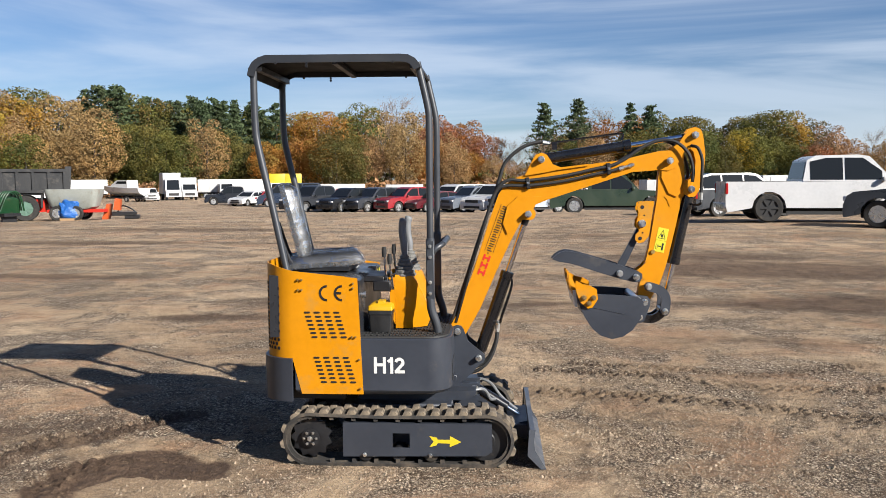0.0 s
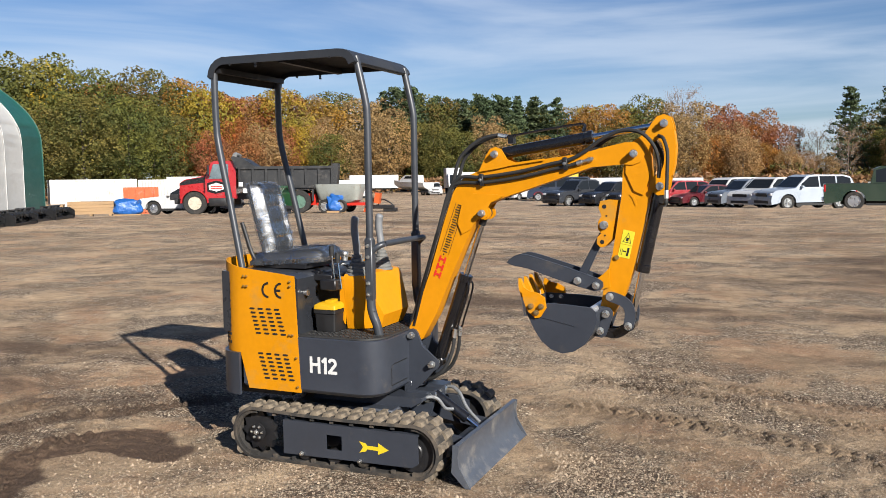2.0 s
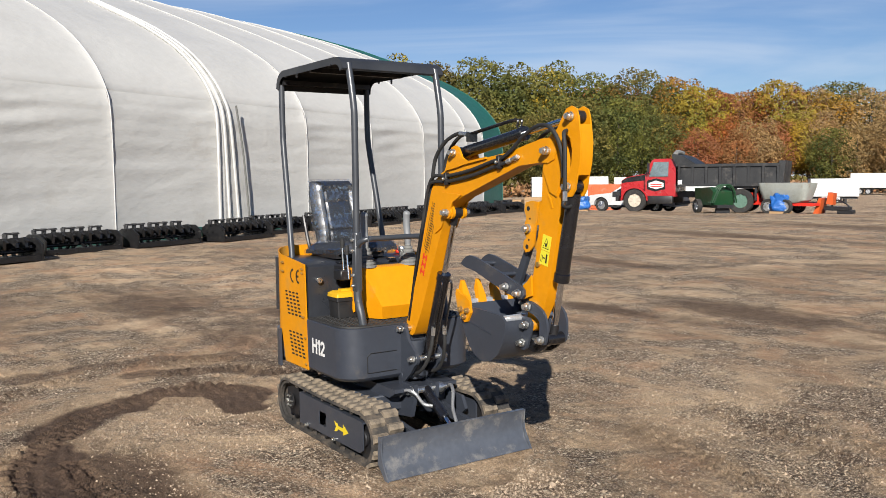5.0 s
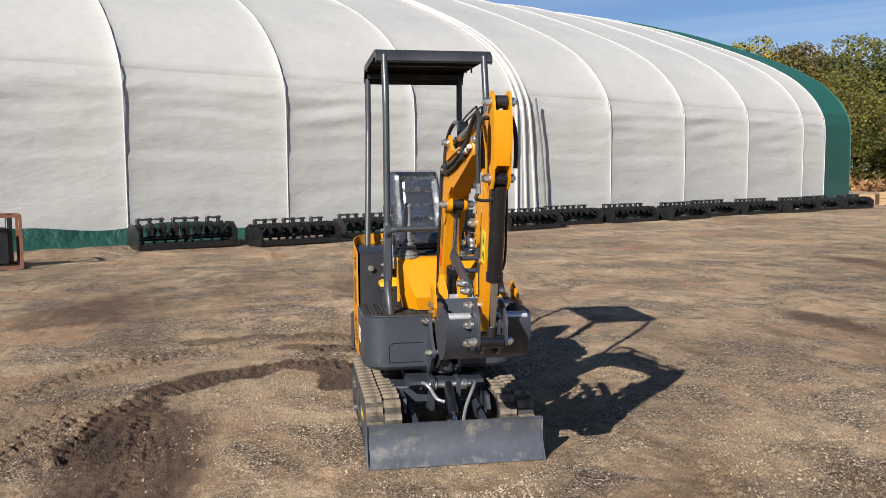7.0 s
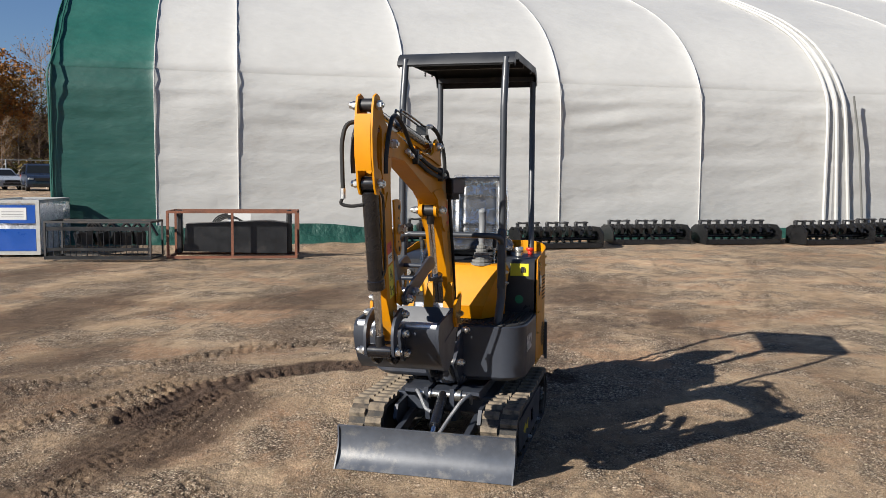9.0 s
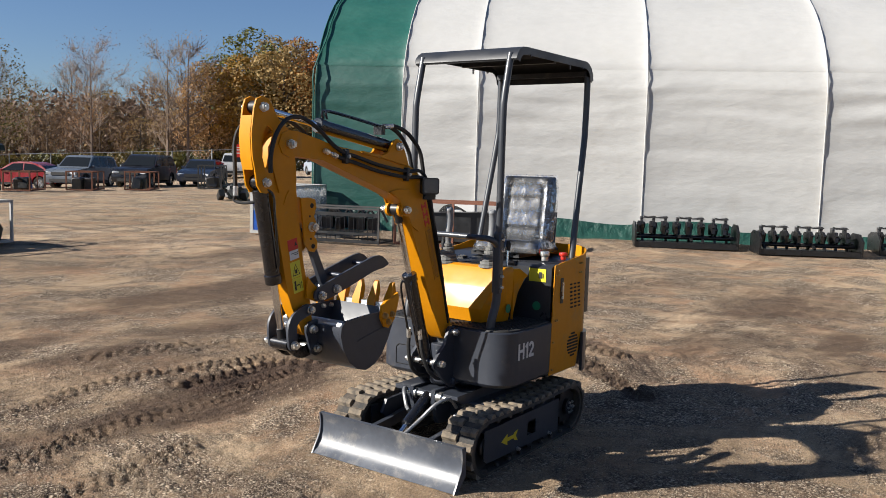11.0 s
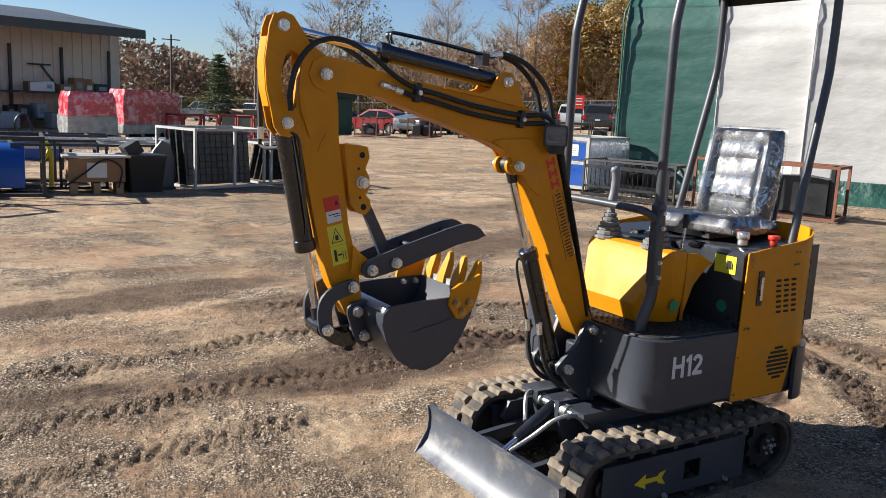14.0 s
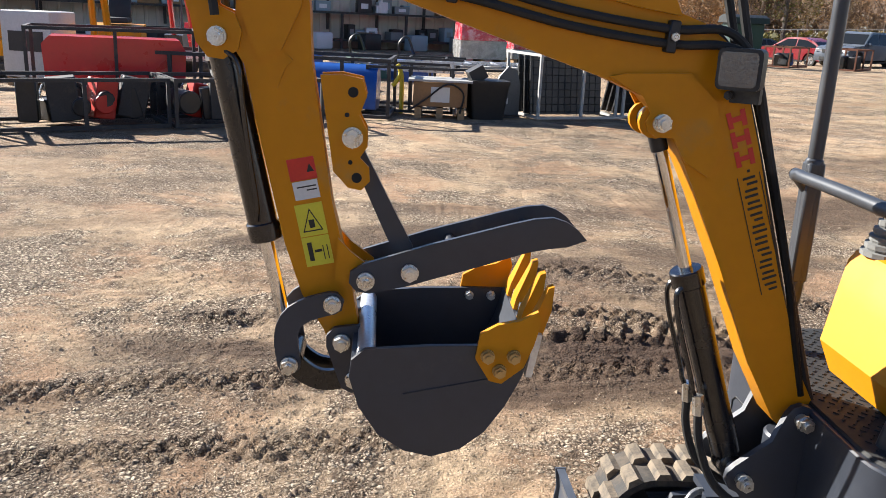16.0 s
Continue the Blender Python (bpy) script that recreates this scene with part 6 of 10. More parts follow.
box(bm, (-0.10, -0.235, 0.965), (0.10, 0.10, 0.06))
box(bm, (-0.15, -0.10, 1.00), (0.12, 0.30, 0.035))
part("lever_bracket", bev(bm, 0.006, 1), black_satin, exc)

# tool box on the floor
tool = thing("tool_box", "black plastic tool box with a yellow lid", "box", at=(-0.108, -0.225, GZ1 + 0.012))
tool.scale = (0.78, 0.80, 0.84)
bm = B()
loft(bm, [[(x, y, 0) for x, y in rounded(-0.075, 0.075, -0.10, 0.10, 0.012, 3)], [(x, y, 0.115) for x, y in rounded(-0.082, 0.082, -0.108, 0.108, 0.012, 3)], [(x, y, 0.12) for x, y in rounded(-0.088, 0.088, -0.115, 0.115, 0.012, 3)], [(x, y, 0.145) for x, y in rounded(-0.088, 0.088, -0.115, 0.115, 0.012, 3)]])
part("bin", bm, mat("black_plastic", (0.016, 0.016, 0.017), 0.5, vary=0.15, scale=12), tool)
bm = B()
loft(bm, [[(x, y, 0.147) for x, y in rounded(-0.088, 0.088, -0.115, 0.115, 0.012, 3)], [(x, y, 0.172) for x, y in rounded(-0.086, 0.086, -0.112, 0.112, 0.012, 3)], [(x, y, 0.186) for x, y in rounded(-0.065, 0.065, -0.09, 0.09, 0.02, 3)]])
box(bm, (0, 0, 0.192), (0.05, 0.10, 0.016))
part("lid", bm, mat("yellow_plastic", (0.74, 0.42, 0.01), 0.42, vary=0.06, scale=12), tool, "bright yellow lid")

# swing post
for y in (-0.088, 0.074):
    bm = B()
    ring = [(0.262, 0.640), (0.280, 0.675)] + [(PIN["A"][0] + 0.036 * math.cos(radians(a)), PIN["A"][1] + 0.036 * math.sin(radians(a))) for a in (160, 125, 90, 55, 20)]
    ring += [(0.372, 0.618)] + [(PIN["B"][0] + 0.038 * math.cos(radians(a)), PIN["B"][1] + 0.038 * math.sin(radians(a))) for a in (60, 25, -10, -45, -80)] + [(0.40, 0.435), (0.330, 0.372), (0.262, 0.352)]
    prism(bm, ring, YB + y - 0.009, YB + y + 0.009)
    part("swing_bracket", bev(bm, 0.003, 1), grey, exc)
bm = B()
cyl(bm, (0.288, YB, 0.375), (0.288, YB, 0.60), 0.060, seg=20)
box(bm, (0.275, YB, 0.40), (0.07, 0.20, 0.04))
part("swing_post", bev(bm, 0.006, 1), grey, exc)

# boom
BOOM = [(0.262, 0.690), (0.296, 0.640), (0.335, 0.636), (0.360, 0.655), (0.442, 0.800), (0.541, 1.030), (0.618, 1.195), (0.665, 1.285), (0.700, 1.340), (0.755, 1.405), (0.84, 1.440), (0.935, 1.470), (1.12, 1.530), (1.31, 1.592),
        (1.470, 1.604), (1.515, 1.600), (1.556, 1.616), (1.576, 1.655), (1.560, 1.698), (1.522, 1.714), (1.470, 1.712), (1.36, 1.688), (1.245, 1.660), (1.08, 1.640), (0.93, 1.622), (0.84, 1.606), (0.72, 1.588), (0.640, 1.560), (0.585, 1.520),
        (0.548, 1.466), (0.490, 1.300), (0.405, 1.028), (0.305, 0.765)]
bm = B()
prism(bm, BOOM, YB - 0.044, YB + 0.044)
part("boom", bev(bm, 0.004, 2), yellow, exc, "bent yellow box-section boom")
# raised edge plates along the boom's sides
for s in (-1, 1):
    bm = B()
    prism(bm, [(0.70, 1.575), (0.742, 1.66), (0.766, 1.696), (0.796, 1.706), (0.826, 1.694), (0.846, 1.664), (0.860, 1.640), (0.905, 1.622), (1.06, 1.640), (1.06, 1.630), (0.88, 1.606), (0.80, 1.590)], YB + s * 0.0445, YB + s * 0.056)
    part("cylinder_ear", bev(bm, 0.003, 1), yellow, exc)
    bm = B()
    ring = [(0.665, 1.46), (0.60, 1.40), (0.575, 1.30), (0.600, 1.24), (0.655, 1.27), (0.688, 1.322)]
    ring += [(PIN["C"][0] + 0.032 * math.cos(radians(a)), PIN["C"][1] + 0.032 * math.sin(radians(a))) for a in (-80, -40, 0, 40)] + [(0.765, 1.41), (0.84, 1.447), (0.80, 1.455)]
    prism(bm, ring, YB + s * 0.0445, YB + s * 0.0535)
    part("boom_gusset", bev(bm, 0.003, 1), yellow, exc)
for s in (-1, 1):
    bm = B()
    prism(bm, [(PIN["C"][0] + 0.036 * math.cos(radians(a)) + 0.008, PIN["C"][1] + 0.036 * math.sin(radians(a))) for a in range(0, 360, 24)], YB + s * 0.030, YB + s * 0.0445)
    part("cylinder_lug", bm, yellow, exc)

# arm
ARM = [(1.474, 1.640), (1.462, 1.560), (1.458, 1.450), (1.414, 1.155), (1.368, 0.965), (1.352, 0.868), (1.360, 0.826), (1.388, 0.812), (1.416, 0.828), (1.430, 0.862), (1.478, 0.945), (1.515, 1.060), (1.562, 1.270), (1.596, 1.440), (1.615, 1.470),
       (1.610, 1.560), (1.604, 1.640), (1.575, 1.700), (1.525, 1.716), (1.486, 1.695)]
bm = B()
prism(bm, ARM, YB - 0.029, YB + 0.029)
part("arm", bev(bm, 0.004, 2), yellow, exc, "yellow dipper arm")
EAR = [(1.480, 1.690), (1.522, 1.722), (1.570, 1.752), (1.606, 1.806), (1.630, 1.836), (1.664, 1.846), (1.695, 1.832), (1.708, 1.795), (1.722, 1.690), (1.716, 1.600), (1.700, 1.535), (1.690, 1.482), (1.668, 1.452), (1.636, 1.448), (1.606, 1.468),
       (1.598, 1.505), (1.612, 1.540), (1.650, 1.556), (1.664, 1.600), (1.668, 1.655), (1.655, 1.705), (1.632, 1.728), (1.606, 1.712), (1.600, 1.660), (1.606, 1.600), (1.600, 1.545), (1.566, 1.450), (1.520, 1.470), (1.478, 1.560)]
for s in (-1, 1):
    bm = B()
    prism(bm, EAR, YB + s * 0.0295, YB + s * 0.0375)
    part("arm_head_plate", bev(bm, 0.002, 1), yellow, exc)
bm = B()
prism(bm, [(1.713, 1.765), (1.724, 1.69), (1.718, 1.60), (1.706, 1.545), (1.698, 1.548), (1.709, 1.603), (1.714, 1.69), (1.703, 1.762)], YB - 0.0295, YB + 0.0295)
part("arm_head_web", bm, yellow, exc)
bm = B()
prism(bm, [(1.505, 1.46), (1.520, 1.44), (1.535, 1.40), (1.528, 1.395), (1.512, 1.435), (1.496, 1.452)], YB - 0.0325, YB + 0.0325)
part("arm_weld_rib", bm, yellow, exc)
# thumb lug with three holes
for s in (-1, 1):
    bm = B()
    prism(bm, [(1.440, 1.425), (1.395, 1.428), (1.352, 1.420), (1.343, 1.385), (1.358, 1.345), (1.342, 1.315), (1.340, 1.280), (1.356, 1.255), (1.336, 1.235), (1.334, 1.205), (1.352, 1.185), (1.380, 1.190), (1.412, 1.225)], YB + s * 0.0295, YB + s * 0.0385)
    part("thumb_lug", bev(bm, 0.002, 1), yellow, exc)
    for x, z, r in ((1.372, 1.392, 0.011), (1.362, 1.212, 0.011), (1.384, 1.345, 0.005), (1.376, 1.245, 0.005)):
        bm = B()
        cyl(bm, (x, YB + s * 0.038, z), (x, YB + s * 0.0395, z), r, seg=14)
        part("lug_hole", bm, dark_void, exc)
    bm = B()
    prism(bm, [(1.405, 0.985), (1.345, 0.962), (1.318, 0.985), (1.322, 1.012), (1.372, 1.05), (1.40, 1.08)], YB + s * 0.037, YB + s * 0.046)
    part("thumb_pivot_plate", bev(bm, 0.002, 1), yellow, exc)

# thumb
for s in (-1, 1):
    bm = B()
    top = [(0.858, 1.094), (0.880, 1.118), (0.905, 1.134), (0.935, 1.143), (0.975, 1.139), (1.030, 1.125), (1.20, 1.076), (1.345, 1.028), (1.372, 1.010), (1.374, 0.985), (1.358, 0.966), (1.330, 0.962), (1.25, 0.980), (1.10, 1.026), (0.985, 1.064), (0.940, 1.073), (0.900, 1.078)]
    prism(bm, top, YB + s * 0.055, YB + s * 0.067)
    part("thumb_plate", bev(bm, 0.002, 1), grey, exc, "dark grey hooked thumb plate")
for x, z in ((1.15, 1.06), (0.98, 1.10)):
    bm = B()
    cyl(bm, (x, YB - 0.055, z), (x, YB + 0.055, z), 0.011, seg=10)
    part("thumb_spacer", bm, grey, exc)
bm = B()
prism(bm, [(1.345, 1.262), (1.362, 1.300), (1.392, 1.288), (1.375, 1.250), (1.278, 1.040), (1.262, 1.012), (1.228, 1.020), (1.236, 1.055)], YB - 0.010, YB + 0.010)
part("thumb_strut", bev(bm, 0.003, 1), grey, exc, "flat grey strut holding the thumb")

# bucket linkage
def crescent(a, b, bulge, w, n=10):
    """A curved flat link between two pins."""
    a, b = Vector(a), Vector(b)
    d = (b - a)
    nrm = Vector((-d.y, d.x)).normalized()
    mid = [a.lerp(b, k / n) + nrm * bulge * math.sin(math.pi * k / n) for k in range(n + 1)]
    up, dn = [], []
    for k, p in enumerate(mid):
        t = (mid[min(n, k + 1)] - mid[max(0, k - 1)]).normalized()
        q = Vector((-t.y, t.x))
        ww = w * (1.0 if 0 < k < n else 1.0)
        up.append(p + q * ww)
        dn.append(p - q * ww)
    t0, t1 = (mid[0] - mid[1]).normalized(), (mid[-1] - mid[-2]).normalized()
    e0 = [mid[0] + t0 * w * math.cos(x) + Vector((-t0.y, t0.x)) * w * math.sin(x) for x in (-0.9, 0, 0.9)]
    e1 = [mid[-1] + t1 * w * math.cos(x) + Vector((-t1.y, t1.x)) * w * math.sin(x) for x in (-0.9, 0, 0.9)]
    return [tuple(p) for p in up + e1[::-1] + dn[::-1] + e0[::-1]]


for s in (-1, 1):
    bm = B()
    prism(bm, crescent(PIN["J"], PIN["L"], 0.052, 0.026), YB + s * 0.054, YB + s * 0.066)
    part("rocker_link", bev(bm, 0.002, 1), grey, exc)
    bm = B()
    prism(bm, crescent(PIN["M"], PIN["L"], -0.030, 0.024), YB + s * 0.030, YB + s * 0.044)
    part("bucket_link", bev(bm, 0.002, 1), black_paint, exc)
bm = B()
cyl(bm, pin3("L", -0.05), pin3("L", 0.05), 0.030, seg=16)
part("link_hub", bm, black_paint, exc)

# bucket
BK0, BK1 = YB - 0.172, YB + 0.215
SIDE = [(1.335, 0.892), (1.362, 0.868), (1.366, 0.830), (1.346, 0.765), (1.305, 0.702), (1.250, 0.664), (1.190, 0.650), (1.130, 0.668), (1.080, 0.708), (1.040, 0.768), (1.008, 0.835), (0.990, 0.905), (1.075, 0.905), (1.20, 0.902)]
bucket = part
for y0, y1 in ((BK0, BK0 + 0.012), (BK1 - 0.012, BK1)):
    bm = B()
    prism(bm, SIDE, y0, y1)
    part("bucket_side", bev(bm, 0.002, 1), grey, exc)
bm = B()
shell = SIDE[1:12]
outer = []
for i, (x, z) in enumerate(shell):
    a, b = shell[max(0, i - 1)], shell[min(len(shell) - 1, i + 1)]
    d = Vector((b[0] - a[0], b[1] - a[1])).normalized()
    outer.append((x - d.y * -0.010, z + d.x * -0.010))
prism(bm, shell + outer[::-1], BK0 + 0.0125, BK1 - 0.0125)
part("bucket_shell", bm, grey, exc, "dark grey rolled bucket shell")
bm = B()
prism(bm, [(0.984, 0.83), (0.998, 0.83), (0.985, 0.925), (0.968, 0.925)], BK0 + 0.0125, BK1 - 0.0125)
part("bucket_lip", bm, galv, exc, "bare steel cutting edge")
bm = B()
cyl(bm, (1.332, BK0 + 0.013, 0.872), (1.332, BK1 - 0.013, 0.872), 0.020, seg=14)
part("bucket_tube", bm, galv, exc)
for y in (-0.062, 0.050):
    bm = B()
    prism(bm, [(PIN["K"][0] + 0.036 * math.cos(radians(a)), PIN["K"][1] + 0.036 * math.sin(radians(a))) for a in (100, 60, 20, -20)] + [(PIN["M"][0] + 0.036 * math.cos(radians(a)), PIN["M"][1] + 0.036 * math.sin(radians(a))) for a in (0, -40, -80, -120)] + [(1.305, 0.735), (1.315, 0.86), (1.35, 0.885)], YB + y, YB + y + 0.013)
    part("bucket_ear", bev(bm, 0.002, 1), grey, exc)
for k in range(4):
    y = BK0 + 0.05 + k * (BK1 - BK0 - 0.10) / 3
    bm = B()
    v = [(1.004, 0.880), (0.992, 0.935), (0.957, 1.018), (0.945, 1.022), (0.950, 0.975), (0.964, 0.925), (0.978, 0.875)]
    prism(bm, v, y - 0.023, y + 0.023)
    for q in bm.verts:
        if q.co.z > 1.0:
            q.co.y = y + (q.co.y - y) * 0.45
    part("bucket_tooth", bev(bm, 0.003, 1), yellow, exc, "pointed yellow bucket tooth")
for y0, s in ((BK0, -1), (BK1, 1)):
    bm = B()
    prism(bm, [(1.008, 0.862), (1.052, 0.826), (1.078, 0.832), (1.108, 0.880), (1.100, 0.935), (1.066, 0.955), (1.020, 0.965), (0.985, 0.985), (0.978, 0.960), (0.990, 0.91)], y0 + s * 0.0005, y0 + s * 0.013)
    part("side_cutter", bev(bm, 0.003, 1), yellow, exc, "bolted yellow side cutter")
    for x, z in ((1.030, 0.888), (1.058, 0.856), (1.084, 0.888)):
        bm = B()
        hexbolt(bm, (x, y0 + s * 0.013, z), (0, s, 0), 0.013, 0.010)
        part("cutter_bolt", bm, mat("yellow_zinc", (0.42, 0.30, 0.14), 0.35, 0.8), exc)
    for x, z in ((1.030, 0.888), (1.084, 0.888)):
        bm = B()
        hexbolt(bm, (x, y0 - s * 0.0125, z), (0, -s, 0), 0.010, 0.010)
        part("cutter_nut", bm, zinc, exc)
for y0, y1 in ((BK0 - 0.003, BK0 + 0.001), (BK1 - 0.001, BK1 + 0.003)):
    bm = B()
    prism(bm, [(1.06, 0.834), (1.06, 0.836), (1.255, 0.795), (1.255, 0.793)], y0, y1)
    part("bucket_weld", bm, grey, exc)


# cylinders
def ram(base, tip, split, r, rod, name, ears=True):
    a, b = Vector(base), Vector(tip)
    d = (b - a).normalized()
    L = (b - a).length
    s = a + d * L * split
    bm = B()
    cyl(bm, a + d * 0.03, s, r, seg=20)
    cyl(bm, s - d * 0.03, s + d * 0.012, r * 1.12, seg=20)
    cyl(bm, a - Vector((0, 0.028, 0)), a + Vector((0, 0.028, 0)), r * 0.95, seg=18)
    part(name + "_barrel", bev(bm, 0.003, 1), black_paint, exc, "glossy black hydraulic cylinder")
    bm = B()
    cyl(bm, s, b, rod, seg=14)
    part(name + "_rod", bm, chrome, exc, "chrome piston rod")
    bm = B()
    cyl(bm, b - Vector((0, 0.027, 0)), b + Vector((0, 0.027, 0)), r * 0.85, seg=18)
    cyl(bm, b - d * 0.07, b, rod * 1.25, seg=12)
    part(name + "_rod_eye", bm, black_satin, exc)
    return d


ram(pin3("D"), pin3("F"), 0.575, 0.031, 0.015, "arm_cylinder")
ram(pin3("G"), pin3("L"), 0.60, 0.033, 0.016, "bucket_cylinder")
ram(pin3("B"), pin3("C"), 0.58, 0.035, 0.016, "boom_cylinder")

# pins
for k, half in (("A", 0.100), ("B", 0.100), ("C", 0.062), ("D", 0.060), ("E", 0.056), ("F", 0.040), ("G", 0.040), ("H", 0.070), ("I", 0.070), ("J", 0.069), ("K", 0.066), ("L", 0.069), ("M", 0.064)):
    bm = B()
    cyl(bm, pin3(k, -half), pin3(k, half), 0.016, seg=14)
    hexbolt(bm, pin3(k, half), (0, 1, 0), 0.0178, 0.014)
    hexbolt(bm, pin3(k, -half), (0, -1, 0), 0.0178, 0.016)
    cyl(bm, pin3(k, -half - 0.022), pin3(k, -half - 0.034), 0.013, seg=12)
    part("pivot_pin", bm, zinc, exc, "zinc-plated pivot bolt")
bm = B()
cyl(bm, (1.372, YB - 0.04, 1.298), (1.372, YB + 0.04, 1.298), 0.014, seg=12)
hexbolt(bm, (1.372, YB + 0.039, 1.298), (0, 1, 0), 0.020, 0.02)
hexbolt(bm, (1.372, YB - 0.039, 1.298), (0, -1, 0), 0.020, 0.02)
part("thumb_pin", bm, zinc, exc)
bm = B()
cyl(bm, (1.437, YB - 0.029, 1.135), (1.437, YB - 0.040, 1.135), 0.012, seg=12)
part("grease_boss", bm, mat("brass_screw", (0.45, 0.30, 0.10), 0.4, 0.8), exc)

# hoses
for s in (-1, 1):
    y = YB + s * 0.056
    for dz, end in ((0.0, 1), (-0.030, 0)):
        bm = B()
        pts = [(0.300, YB + s * 0.04, 0.72), (0.385, YB + s * 0.046, 1.03), (0.470, YB + s * 0.048, 1.30), (0.530, YB + s * 0.052, 1.478), (0.600, y, 1.548 + dz), (0.72, y, 1.548 + dz), (0.93, y, 1.575 + dz), (1.10, y, 1.612 + dz), (1.19, y, 1.630 + dz)]
        if end:
            pts += [(1.27, y, 1.668), (1.36, y, 1.730), (1.46, y, 1.770), (1.555, YB + s * 0.066, 1.758), (1.622, YB + s * 0.072, 1.690), (1.648, YB + s * 0.070, 1.60), (1.645, YB + s * 0.068, 1.535)]
        else:
            pts += [(1.25, y, 1.618)]
        tube(bm, pts, 0.0095, seg=8, n=5)
        part("boom_hose", bm, rubber, exc, "black hydraulic hose along the boom")
    for x, z in ((0.718, 1.533), (1.175, 1.612)):
        bm = B()
        box(bm, (x, YB + s * 0.054, z), (0.022, 0.030, 0.066), (0, -6, 0))
        part("hose_clamp", bev(bm, 0.003, 1), black_satin, exc)
        bm = B()
        hexbolt(bm, (x, YB + s * 0.069, z), (0, s, 0), 0.009, 0.007, False)
        part("clamp_bolt", bm, zinc, exc)
    bm = B()
    cyl(bm, (1.235, YB + s * 0.056, 1.612), (1.262, YB + s * 0.056, 1.620), 0.013, seg=6)
    cyl(bm, (1.262, YB + s * 0.056, 1.620), (1.320, YB + s * 0.056, 1.636), 0.0085, seg=8)
    cyl(bm, (1.288, YB + s * 0.056, 1.627), (1.312, YB + s * 0.056, 1.634), 0.013, seg=6)
    part("hose_fitting", bm, zinc, exc)
for s in (-1,):
    # bucket cylinder feed
    bm = B()
    tube(bm, [(1.640, YB + s * 0.045, 1.74), (1.668, YB + s * 0.085, 1.725), (1.690, YB + s * 0.098, 1.66), (1.690, YB + s * 0.098, 1.56), (1.688, YB + s * 0.096, 1.47)], 0.009, seg=8)
    tube(bm, [(1.688, YB + s * 0.096, 1.44), (1.685, YB + s * 0.105, 1.415), (1.672, YB + s * 0.07, 1.405), (1.650, YB + s * 0.025, 1.41)], 0.007, seg=8)
    part("bucket_hose", bm, rubber, exc, "black hose looping out from the arm head")
    bm = B()
    cyl(bm, (1.688, YB + s * 0.096, 1.475), (1.688, YB + s * 0.096, 1.435), 0.011, seg=6)
    part("hose_fitting", bm, zinc, exc)
bm = B()
tube(bm, [(1.640, YB + 0.030, 1.47), (1.606, YB + 0.042, 1.44), (1.598, YB + 0.044, 1.36), (1.584, YB + 0.044, 1.24), (1.572, YB + 0.042, 1.15), (1.575, YB + 0.03, 1.11)], 0.0055, seg=8)
part("bucket_cylinder_pipe", bm, black_paint, exc)
# steel pipes on the arm cylinder, and their hoses
bm = B()
for o in (-0.012, 0.012):
    tube(bm, [(1.255, YB + o, 1.775), (1.262, YB + o, 1.805), (1.23, YB + o, 1.812), (1.05, YB + o, 1.790), (0.90, YB + o, 1.768), (0.84, YB + o, 1.758)], 0.0055, seg=6, n=4)
box(bm, (0.87, YB, 1.745), (0.03, 0.05, 0.045))
part("arm_cylinder_pipe", bm, black_paint, exc)
for o in (-0.03, 0.03):
    bm = B()
    tube(bm, [(0.845, YB + o * 0.4, 1.760), (0.78, YB + o * 0.7, 1.768), (0.68, YB + o, 1.735), (0.59, YB + o * 1.2, 1.655), (0.555, YB + o * 1.2, 1.56), (0.528, YB + o, 1.47), (0.46, YB + o, 1.28), (0.375, YB + o, 1.02), (0.285, YB + o, 0.745), (0.262, YB + o, 0.69)], 0.0105, seg=8)
    part("boom_back_hose", bm, rubber, exc, "black hose behind the boom")
bm = B()
cyl(bm, (0.80, YB - 0.028, 1.768), (0.845, YB - 0.012, 1.761), 0.011, seg=6)
cyl(bm, (0.80, YB + 0.028, 1.768), (0.845, YB + 0.012, 1.761), 0.011, seg=6)
part("hose_fitting", bm, zinc, exc)
# boom cylinder pipe and hose on both sides
for s in (-1, 1):
    bm = B()
    tube(bm, [(0.600, YB + s * 0.020, 0.985), (0.628, YB + s * 0.030, 0.965), (0.618, YB + s * 0.034, 0.90), (0.572, YB + s * 0.036, 0.76), (0.560, YB + s * 0.036, 0.72), (0.53, YB + s * 0.03, 0.68)], 0.006, seg=6)
    part("boom_cylinder_pipe", bm, black_paint, exc)
    bm = B()
    tube(bm, [(0.545, YB + s * 0.036, 0.70), (0.535, YB + s * 0.045, 0.60), (0.495, YB + s * 0.055, 0.50), (0.43, YB + s * 0.06, 0.44), (0.36, YB + s * 0.05, 0.42)], 0.0105, seg=8)
    part("boom_cylinder_hose", bm, rubber, exc)
    bm = B()
    cyl(bm, (0.548, YB + s * 0.036, 0.715), (0.543, YB + s * 0.038, 0.665), 0.013, seg=6)
    part("hose_fitting", bm, zinc, exc)

